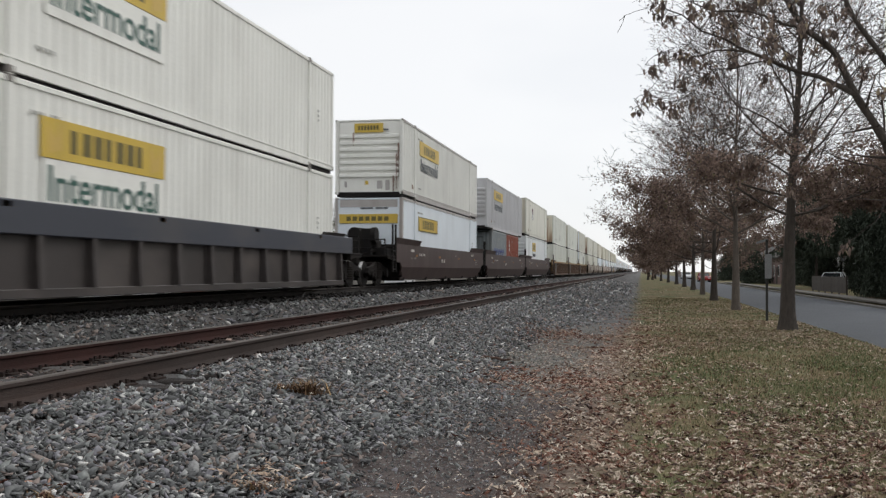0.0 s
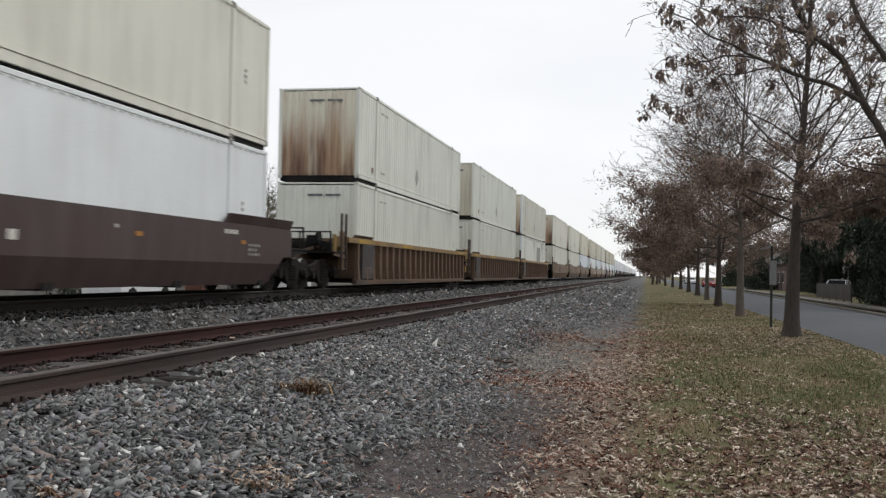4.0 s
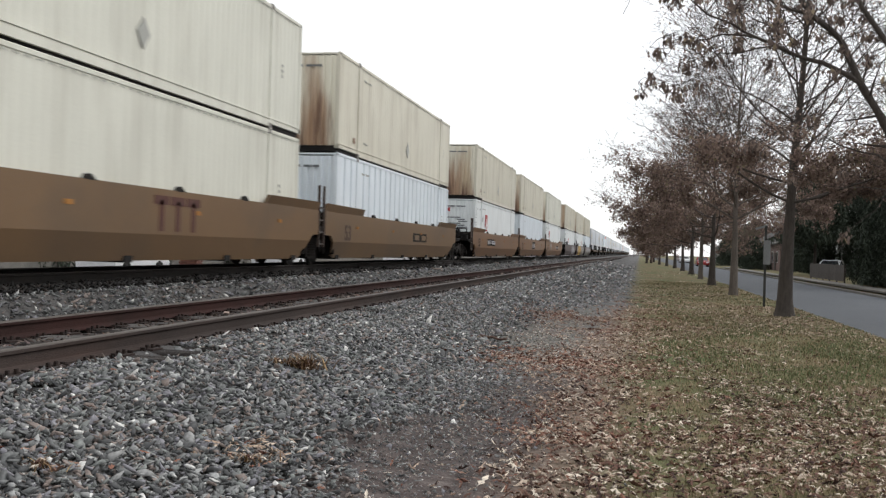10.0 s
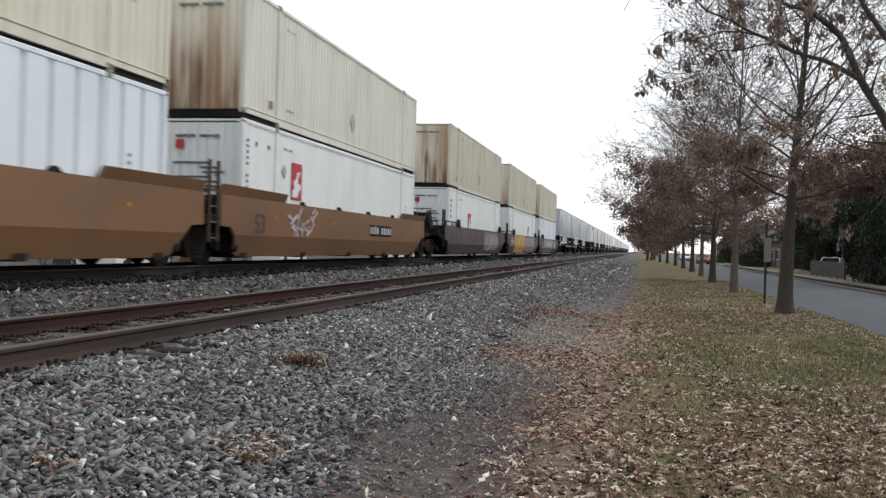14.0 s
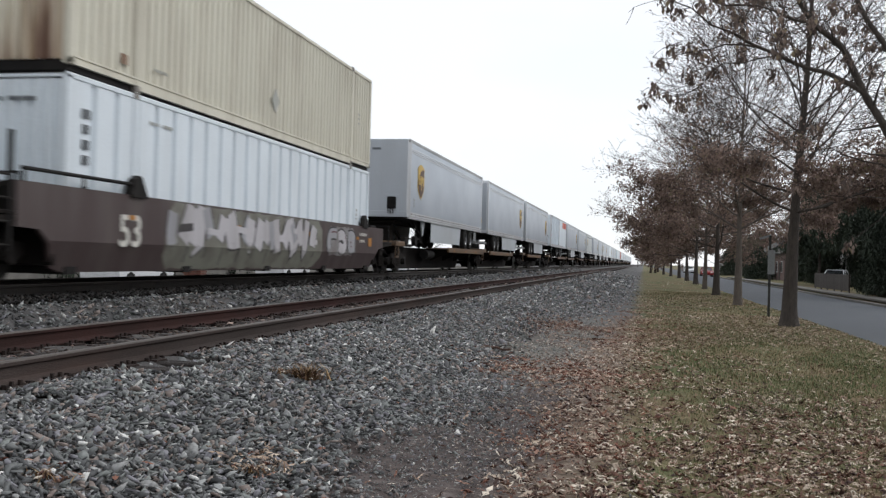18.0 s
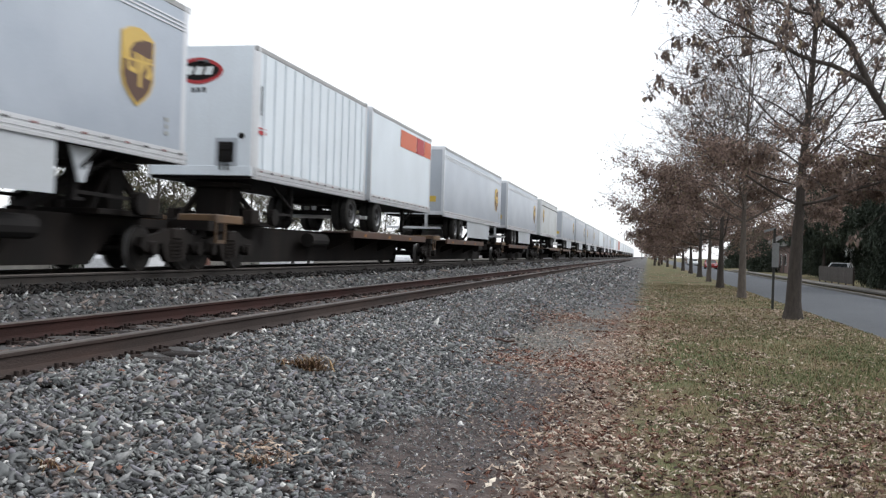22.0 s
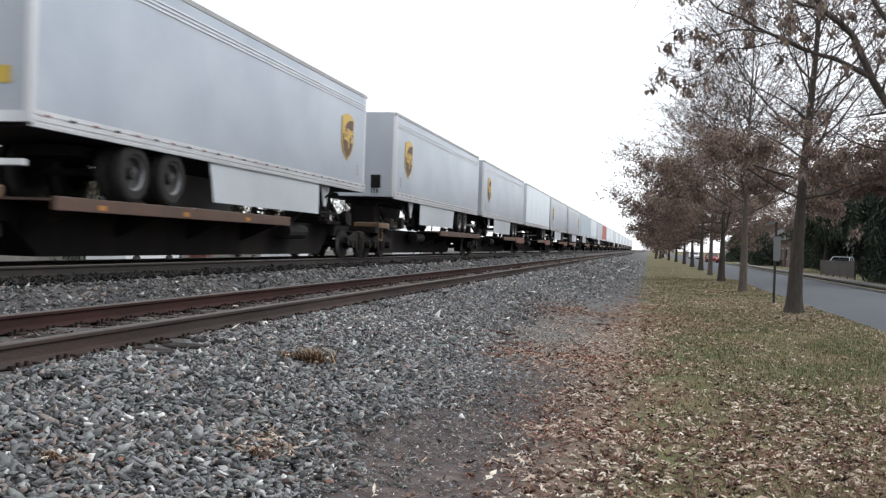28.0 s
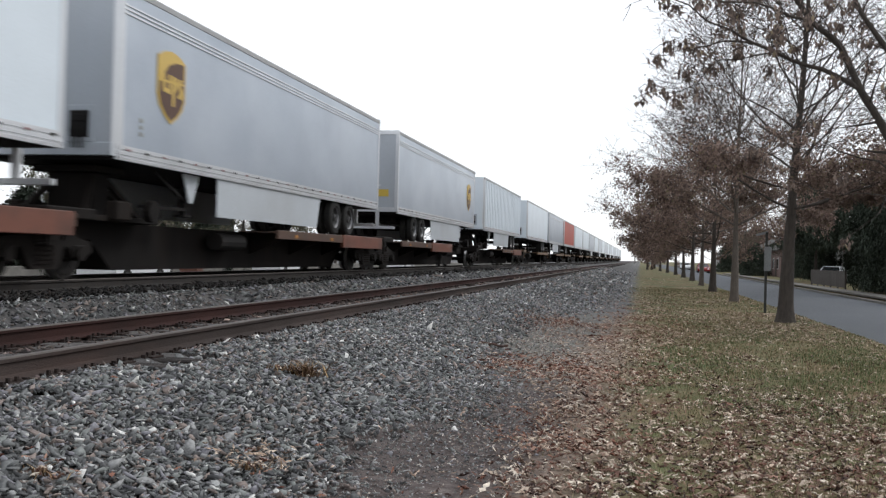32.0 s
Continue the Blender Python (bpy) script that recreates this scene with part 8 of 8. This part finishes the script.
house(20.5, 126, 0, 11, 8, 3.2, M_rosewall, "dull pink-brown house with a dark roof", False)
house(21.0, 152, 0, 12, 8, 3.2, M_greywall, "grey clapboard house among trees", storeys=1)
house(24.0, 100, 0, 11, 9, 3.4, M_siding, "white clapboard house half hidden by trees", True, 1)
house(20.5, 185, 0, 12, 8, 5.4, M_brick, "dark brown brick house behind evergreens", False, 2)
house(21.0, 225, 0, 12, 8, 3.2, M_siding, "white clapboard house far along the street")

# ---- across the railway: a pale lot, a low wall and a brick pier ----
M_lot = mat("worn_concrete_lot", (0.30, 0.295, 0.28), (0.22, 0.215, 0.20), rough=0.9, scale=0.5, fine=40, bump=0.1)
lot = tagged(new("pavement_across_railway", sheet("pavement_across_railway", [-25.5, -22, -18.5], [31, 45, 60, 120, 250, 500], lambda x, y: 0.04, M_lot)), "pale concrete street across the railway", "pavement", kind="structure")
bm = bmesh.new()
for i in range(60):
    box(bm, -26.4, -26.1, -10 + i * 4.0, -10 + i * 4.0 + 3.97, -0.2, 0.55, 0.02)
wall = tagged(new("low_wall", mesh_of("low_wall", bm, M_kerb)), "low pale concrete wall across the railway", "wall", kind="structure")
pier = thing("brick_pier", pose(-21.0, 42.2, 0.04), "short red-brown brick pier across the railway", "pier")
bm = bmesh.new()
box(bm, -0.10, 0.10, -0.045, 0.045, 0.0, 0.06, 0.004)
BRICK = mesh_of("brick", bm, mat("red_brown_brick", (0.20, 0.085, 0.06), (0.13, 0.06, 0.045), rough=0.9, scale=6, fine=60, bump=0.3, vary=0.25))
for row in range(14):
    for i in range(4):
        for s in (-1, 1):
            b = part("brick", BRICK, None, pier)
            b.matrix_basis = pose(-0.33 + i * 0.22 + (0.06 if row % 2 else 0), s * 0.30, row * 0.072)
        b = part("brick", BRICK, None, pier)
        b.matrix_basis = pose(0.42, -0.21 + i * 0.14, row * 0.072, 0, 0, 90)
bm = bmesh.new()
box(bm, -0.36, 0.36, -0.25, 0.25, 0.0, 1.0)
part("core", bm, M_kerb, pier)
bm = bmesh.new()
box(bm, -0.52, 0.52, -0.40, 0.40, 1.0, 1.1, 0.02)
part("cap", bm, M_kerb, pier)


# utility poles far along the line
M_wood = mat("grey_pole_wood", (0.12, 0.105, 0.09), (0.085, 0.075, 0.065), rough=0.9, scale=3, fine=40, bump=0.3, stretch=(4, 4, 0.5))
def utility_pole(x, y):
    t = thing("utility_pole", pose(x, y, 0), "wooden utility pole with a crossarm beside the line", "utility pole", "poles along the line")
    bm = bmesh.new()
    rod(bm, (0, 0, -0.3), (0, 0, 9.0), 0.15, 0.10, sides=10)
    part("pole", bm, M_wood, t)
    bm = bmesh.new()
    box(bm, -1.2, 1.2, -0.06, 0.06, 8.2, 8.35)
    part("crossarm", bm, M_wood, t)
    for xx in (-1.05, -0.5, 0.5, 1.05):
        bm = bmesh.new()
        rod(bm, (xx, 0, 8.35), (xx, 0, 8.5), 0.05, 0.03, sides=8)
        part("insulator", bm, M_frame, t)


for i in range(2):
    utility_pole(-2.6, 430 + i * 120)

# ---- fallen leaves, grass and small things on the ground ----
M_litter = tinted("fallen_oak_leaf", ((0.0, (0.055, 0.033, 0.028)), (0.20, (0.125, 0.066, 0.050)), (0.42, (0.20, 0.118, 0.088)), (0.58, (0.30, 0.218, 0.168)), (0.71, (0.47, 0.385, 0.305)), (0.87, (0.69, 0.61, 0.51))), fine=20.0, bump=0, spec=0.25)
M_redlitter = tinted("fallen_reddish_leaf", ((0.0, (0.115, 0.048, 0.034)), (0.32, (0.225, 0.105, 0.072)), (0.54, (0.30, 0.180, 0.135)), (0.78, (0.48, 0.37, 0.29))), fine=20.0, bump=0, spec=0.25)
M_blade = tinted("autumn_grass_blade", ((0.0, (0.10, 0.110, 0.05)), (0.25, (0.155, 0.142, 0.070)), (0.45, (0.215, 0.175, 0.098)), (0.68, (0.275, 0.222, 0.135)), (0.86, (0.36, 0.29, 0.19))), fine=8.0, bump=0, spec=0.25)


def fallen(points, size, rng):
    """Curled lobed leaves lying at the points."""
    n = len(points)
    yaw = rng.uniform(0, 6.283, n)
    tilt = rng.normal(0, 0.30, n)
    curl = rng.uniform(0.15, 1.1, n)
    narrow = rng.uniform(0.45, 1.0, n)[:, None]
    s = size * rng.lognormal(0, 0.25, n)
    # outline of one leaf: stalk, lobes, tip, and two points on the midrib
    shape = np.array([(-0.95, 0.0), (-0.30, 0.30), (-0.06, 0.09), (0.26, 0.36), (0.48, 0.10), (1.0, 0.0), (0.48, -0.10), (0.26, -0.36), (-0.06, -0.09), (-0.30, -0.30), (-0.05, 0.0), (0.45, 0.0)])
    tri = np.array([(0, 10, 1), (1, 10, 2), (2, 10, 11), (2, 11, 3), (3, 11, 4), (4, 11, 5), (5, 11, 6), (6, 11, 7), (7, 11, 8), (8, 11, 10), (8, 10, 9), (9, 10, 0)])
    a = shape[None, :, 0] * s[:, None]
    b = shape[None, :, 1] * s[:, None] * narrow
    z = curl[:, None] * (np.abs(shape[None, :, 1]) * 1.5 + 0.45 * shape[None, :, 0] ** 2) * s[:, None] + rng.normal(0, 0.05, (n, 12)) * s[:, None]
    z = z + a * np.sin(tilt)[:, None]
    flip = np.where(rng.random(n) < 0.55, -1.0, 1.0)[:, None]
    z = z * flip + np.where(flip < 0, 0.42 * curl[:, None] * s[:, None], 0)
    x = a * np.cos(yaw)[:, None] - b * np.sin(yaw)[:, None]
    y = a * np.sin(yaw)[:, None] + b * np.cos(yaw)[:, None]
    v = np.stack([x, y, z], 2) + np.asarray(points)[:, None]
    f = tri[None] + (np.arange(n) * 12)[:, None, None]
    return v.reshape(-1, 3), f.reshape(-1, 3)


def ground_z(x, y):
    return profile(x) + (rough(x, y) if -1.8 < x < 4.5 and -6 < y < 60 else 0)


def leaf_points(rng, x0, x1, y0, y1, per_m2, patch=0.7, floor=0.12):
    n = int((x1 - x0) * (y1 - y0) * per_m2)
    x, y = rng.uniform(x0, x1, n), rng.uniform(y0, y1, n)
    w = np.array([0.5 + 0.9 * noise.noise((a * patch, b * patch * 0.55, 0.4)) + 0.45 * noise.noise((a * 2.7, b * 2.0, 5.0)) for a, b in zip(x, y)])
    # few leaves on the soil strip and on the greenest grass
    w = w * np.clip((x - np.interp(y, (6, 10, 13, 24), (-1.15, -1.0, -0.75, -0.4))) / 0.30, 0.02, 1.0) * np.clip(1.35 - 0.5 * np.exp(-((x - 2.9) / 1.5) ** 2 - ((y - 14) / 4.5) ** 2) * 2.3, 0.16, 1.0)
    w = w * (1 - 0.55 * np.clip((x - 1.8) / 1.5, 0, 1) * np.clip((11 - y) / 3, 0, 1))
    keep = rng.random(n) < np.clip(w, floor * 0.3, 1.0)
    x, y = x[keep], y[keep]
    return np.array([(a, b, ground_z(a, b) + 0.012) for a, b in zip(x, y)])


rng = np.random.default_rng(77)
pts = np.concatenate([leaf_points(rng, -1.6, 5.0, 4.5, 12, 760), leaf_points(rng, -1.8, 4.8, 12, 17, 240), leaf_points(rng, -1.8, 4.7, 17, 26, 60), leaf_points(rng, -1.5, 4.6, 26, 45, 32), leaf_points(rng, -1.2, 4.5, 45, 90, 8), leaf_points(rng, -1.6, 4.6, -4, 4.5, 90)])
v, f = fallen(pts, 0.037, rng)
leaves = tagged(new("fallen_leaves", raw("fallen_leaves", v, f, M_litter)), "curled tan and brown fallen leaves on the grass", "leaves", kind="stuff")

# drier, paler leaves further along under the row of oaks
M_pale_litter = tinted("dry_tan_leaf", ((0.0, (0.20, 0.13, 0.095)), (0.2, (0.34, 0.25, 0.185)), (0.55, (0.45, 0.355, 0.275)), (0.85, (0.58, 0.48, 0.39))), fine=20.0, bump=0, spec=0.25)
edge_leaves = np.array([(a, b, ground_z(a, b) + 0.012) for a, b in zip(rng.normal(-0.45, 0.42, 2600), rng.uniform(7.5, 19.0, 2600)) if a > -1.25 and noise.noise((a * 1.2, b * 0.7, 12.0)) > -0.2])
# a small heap of withered leaves on the foot of the bank
heap = np.stack([rng.normal(-2.30, 0.14, 75), rng.normal(5.62, 0.20, 75), np.zeros(75)], 1)
heap[:, 2] = [ground_z(a, b) + 0.03 + 0.03 * rng.random() for a, b in heap[:, :2]]
edge_leaves = np.concatenate([edge_leaves, heap])
dry = np.concatenate([leaf_points(rng, -1.3, 4.6, 16, 31, 175), leaf_points(rng, -1.0, 4.5, 31, 50, 45)])
v, f = fallen(dry, 0.042, rng)
v2, f2 = fallen(edge_leaves, 0.031, rng)
v, f = np.concatenate([v, v2]), np.concatenate([f, f2 + len(v)])
tagged(new("dry_leaves", raw("dry_leaves", v, f, M_pale_litter)), "dry tan leaves spread under the row of oaks", "leaves", kind="stuff")

# crumbled pale leaves and straw over the soil beside the bank
n = 9000
x, y = rng.normal(-1.2, 0.62, n), rng.uniform(11.0, 23.0, n)
crumbs = [(a, b, ground_z(a, b) + 0.015) for a, b in zip(x, y) if np.interp(b, BANK_Y, BANK_X) - 0.25 < a < 0.1 and noise.noise((a * 0.9, b * 0.5, 9.0)) > -0.15]
v, f = fallen(np.array(crumbs), 0.021, rng)
n = 2600
x, y = rng.normal(-0.95, 0.42, n), rng.uniform(4.2, 14, n)
v2, f2 = fallen(np.array([(a, b, ground_z(a, b) + 0.008) for a, b in zip(x, y) if a > -2.0]), 0.014, rng)
v, f = np.concatenate([v, v2]), np.concatenate([f, f2 + len(v)])
M_crumb = tinted("pale_crumbled_leaf", ((0.0, (0.12, 0.088, 0.075)), (0.22, (0.25, 0.195, 0.165)), (0.45, (0.40, 0.345, 0.30)), (0.72, (0.60, 0.55, 0.49))), fine=20.0, bump=0, spec=0.2)
tagged(new("leaf_crumbs", raw("leaf_crumbs", v, f, M_crumb)), "pale crumbled leaves and straw over the soil", "leaves", kind="stuff")

# a reddish drift of leaves at the foot of the ballast, thin strays over the stones
drift = []
for cx, cy, sx, sy, n in ((-2.0, 21.8, 0.28, 0.9, 480), (-1.45, 21.2, 0.35, 1.0, 700), (-0.65, 19.8, 0.45, 1.3, 1500), (0.05, 21.0, 0.45, 2.0, 1100), (0.55, 24.0, 0.5, 3.0, 900), (-0.25, 29.0, 0.40, 4.0, 900), (-1.75, 13.2, 0.25, 0.45, 420), (-1.25, 12.9, 0.32, 0.50, 760), (-0.65, 12.5, 0.33, 0.55, 1000), (-0.2, 13.6, 0.4, 1.4, 500), (-0.60, 7.7, 0.28, 0.6, 420), (0.35, 8.4, 0.7, 1.0, 700)):
    x, y = rng.normal(cx, sx * 1.35, n), rng.normal(cy, sy * 1.5, n)
    drift += [(a, b, ground_z(a, b) + 0.02) for a, b in zip(x, y) if noise.noise((a * 1.3, b * 0.8, 4.0)) > rng.normal(-0.15, 0.18)]
n = 110
x, y = rng.uniform(-4.0, -0.8, n), rng.uniform(4.4, 24, n)
drift += [(a, b, ground_z(a, b) + 0.03) for a, b in zip(x, y)]
for cx, cy, k in ((-2.94, 4.33, 9), (-2.72, 4.79, 4), (-2.31, 5.47, 8), (-2.12, 5.30, 5)):
    for _ in range(k):
        a, b = cx + rng.normal(0, 0.12), cy + rng.normal(0, 0.12)
        drift.append((a, b, ground_z(a, b) + 0.04 + rng.uniform(0, 0.04)))
v, f = fallen(np.array(drift), 0.036, rng)
tagged(new("leaf_drift", raw("leaf_drift", v, f, M_redlitter)), "reddish brown leaves drifted over stones and soil", "leaves", kind="stuff")


def blades(points, rng, h0, h1, width, lean=0.5):
    n = len(points)
    p = np.asarray(points)
    a = rng.uniform(0, 6.283, n)
    h = rng.uniform(h0, h1, n)
    out = np.stack([np.cos(a), np.sin(a), np.zeros(n)], 1)
    side = np.stack([-np.sin(a), np.cos(a), np.zeros(n)], 1) * width * rng.uniform(0.7, 1.3, n)[:, None]
    k = (rng.uniform(0.2, 1.0, n) * lean * h)[:, None]
    up = np.array([[0, 0, 1.0]])
    m = p + up * (h * 0.6)[:, None] + out * k * 0.45
    t = p + up * (h * 0.95)[:, None] + out * k * 1.3
    v = np.stack([p - side, p + side, m - side * 0.7, m + side * 0.7, t], 1).reshape(-1, 3)
    i = (np.arange(n) * 5)[:, None]
    f = np.concatenate([i + np.array([[0, 1, 3]]), i + np.array([[0, 3, 2]]), i + np.array([[2, 3, 4]])])
    return v, f


def turf(rng, x0, x1, y0, y1, per_m2):
    n = int((x1 - x0) * (y1 - y0) * per_m2)
    x, y = rng.uniform(x0, x1, n), rng.uniform(y0, y1, n)
    keep = rng.random(n) < np.clip((x + 0.45) / 1.3, 0.03, 1)
    return np.array([(a, b, ground_z(a, b) - 0.005) for a, b in zip(x[keep], y[keep])])


v1, f1 = blades(turf(rng, -0.8, 4.72, 5, 13, 1150), rng, 0.02, 0.06, 0.0028, 0.9)
v0, f0 = blades(turf(rng, -0.8, 4.72, -4, 5, 350), rng, 0.02, 0.06, 0.004, 0.9)
v1, f1 = np.concatenate([v1, v0]), np.concatenate([f1, f0 + len(v1)])
v2, f2 = blades(turf(rng, -0.6, 4.72, 13, 26, 520), rng, 0.025, 0.065, 0.005, 0.9)
v3, f3 = blades(turf(rng, -0.6, 4.72, 26, 55, 110), rng, 0.03, 0.07, 0.010, 0.9)
n = 48000
x, y = rng.normal(2.9, 1.5, n), rng.normal(14.8, 4.6, n)
lush = [(a, b, ground_z(a, b) - 0.004) for a, b in zip(x, y) if 0.3 < a < 4.7 and b > 8.5 and noise.noise((a * 0.7, b * 0.4, 2.0)) + 0.5 * noise.noise((a * 2.5, b * 1.6, 6.0)) > rng.normal(-0.02, 0.12)]
v4, f4 = blades(lush, rng, 0.025, 0.07, 0.0042, 0.9)
M_lush = tinted("green_grass_blade", ((0.0, (0.100, 0.135, 0.058)), (0.4, (0.145, 0.165, 0.078)), (0.8, (0.23, 0.205, 0.110))), fine=8.0, bump=0, spec=0.25)
tagged(new("green_grass", raw("green_grass", v4, f4, M_lush)), "patch of greener short grass on the verge", "grass", kind="stuff")
grass = tagged(new("grass", raw("grass", np.concatenate([v1, v2, v3]), np.concatenate([f1, f2 + len(v1), f3 + len(v1) + len(v2)]), M_blade)), "short sparse autumn grass, part green and part straw", "grass", kind="stuff")

# dry weeds on the ballast
M_weed = tinted("dry_weed_stem", ((0.0, (0.10, 0.058, 0.034)), (0.45, (0.18, 0.110, 0.058)), (0.85, (0.33, 0.23, 0.125))), fine=10.0, bump=0)


def weed(x, y, spread, n, h, seed, label):
    rng = np.random.default_rng(seed)
    z = ground_z(x, y)
    p = np.stack([rng.normal(0, spread, n), rng.normal(0, spread * 0.6, n), np.zeros(n)], 1)
    t = thing("dry_weed", pose(x, y, z), label, "weed", "weeds on the ballast")
    v, f = blades(p, rng, h * 0.4, h, 0.006, 1.6)
    part("tuft", raw("tuft", v, f, M_weed), None, t)["kind"] = "stuff"
    v, f = fallen(p[: n // 3] * np.array([0.8, 0.8, 1]) + np.array([0, 0, h * 0.3]) + rng.normal(0, h * 0.12, (n // 3, 3)), 0.032, rng)
    part("withered_foliage", raw("withered_foliage", v, f, M_litter), None, t)["kind"] = "stuff"


weed(-3.02, 8.42, 0.090, 190, 0.16, 1, "low dry brown weed tuft among the ballast")
weed(-3.25, 8.3, 0.06, 60, 0.07, 2, "small dry weed among the ballast")
weed(-2.94, 4.33, 0.05, 34, 0.07, 3, "small dry weed with withered leaves")
weed(-2.30, 5.47, 0.08, 42, 0.06, 4, "small dry weed with withered leaves")

# a broken branch lying at the foot of the bank
M_stick = mat("weathered_red_brown_stick", (0.125, 0.070, 0.052), (0.070, 0.042, 0.034), rough=0.9, scale=6, fine=60, bump=0.3)
t = thing("fallen_branch", pose(-2.13, 14.3, profile(-2.13) + 0.035, 0, 0, -49), "broken red-brown branch lying on the ballast", "branch")
rb = random.Random(12)
bm, last, p = bmesh.new(), None, Vector((-0.38, 0, 0.01))
for i in range(9):
    r = 0.027 - i * 0.0015
    ring = [bm.verts.new(p + Vector((0, r * math.cos(q), r * math.sin(q)))) for q in (2 * math.pi * k / 7 for k in range(7))]
    if last:
        for k in range(7):
            bm.faces.new((last[k], last[(k + 1) % 7], ring[(k + 1) % 7], ring[k]))
    else:
        bm.faces.new(ring[::-1])
    last = ring
    p = p + Vector((0.095, rb.gauss(0, 0.012), rb.gauss(0.0, 0.008)))
bm.faces.new(last)
part("stick", bm, M_stick, t, smooth=True)
part("side_twig", raw("side_twig", *tubes([((-0.1, 0, 0.01), (0.02, 0.12, 0.05), 0.009, 0.006), ((0.02, 0.12, 0.05), (0.10, 0.2, 0.05), 0.006, 0.003)], 5), M_bark, True), None, t)


# ---- motion of the train ----
def motions():
    """Everything on the train rolls along the main track towards the viewer; the wheels of near cars turn."""
    for ob, x, y, z in MOVERS:
        walk(ob, [(float(t), pose(x, y - run(t), z)) for t in range(0, 33)])
    for ob, dy, start in SPINNING:
        rows, last = [], None
        for k in range(0, 32 * FPS + 1):
            t = k / FPS
            y = start - run(t)
            if 6.0 < y < 40.0:
                if not rows and k:
                    rows.append((0.0, pose(0, dy, 0.42, 0.0)))
                a = math.degrees(run(t) / 0.42)
                base = a if last is None else last
                last = base
                rows.append((t, pose(0, dy, 0.42, a - base)))
        if len(rows) > 2:
            if rows[-1][0] < 32.0:
                rows.append((32.0, rows[-1][1]))
            walk(ob, rows)


motions()
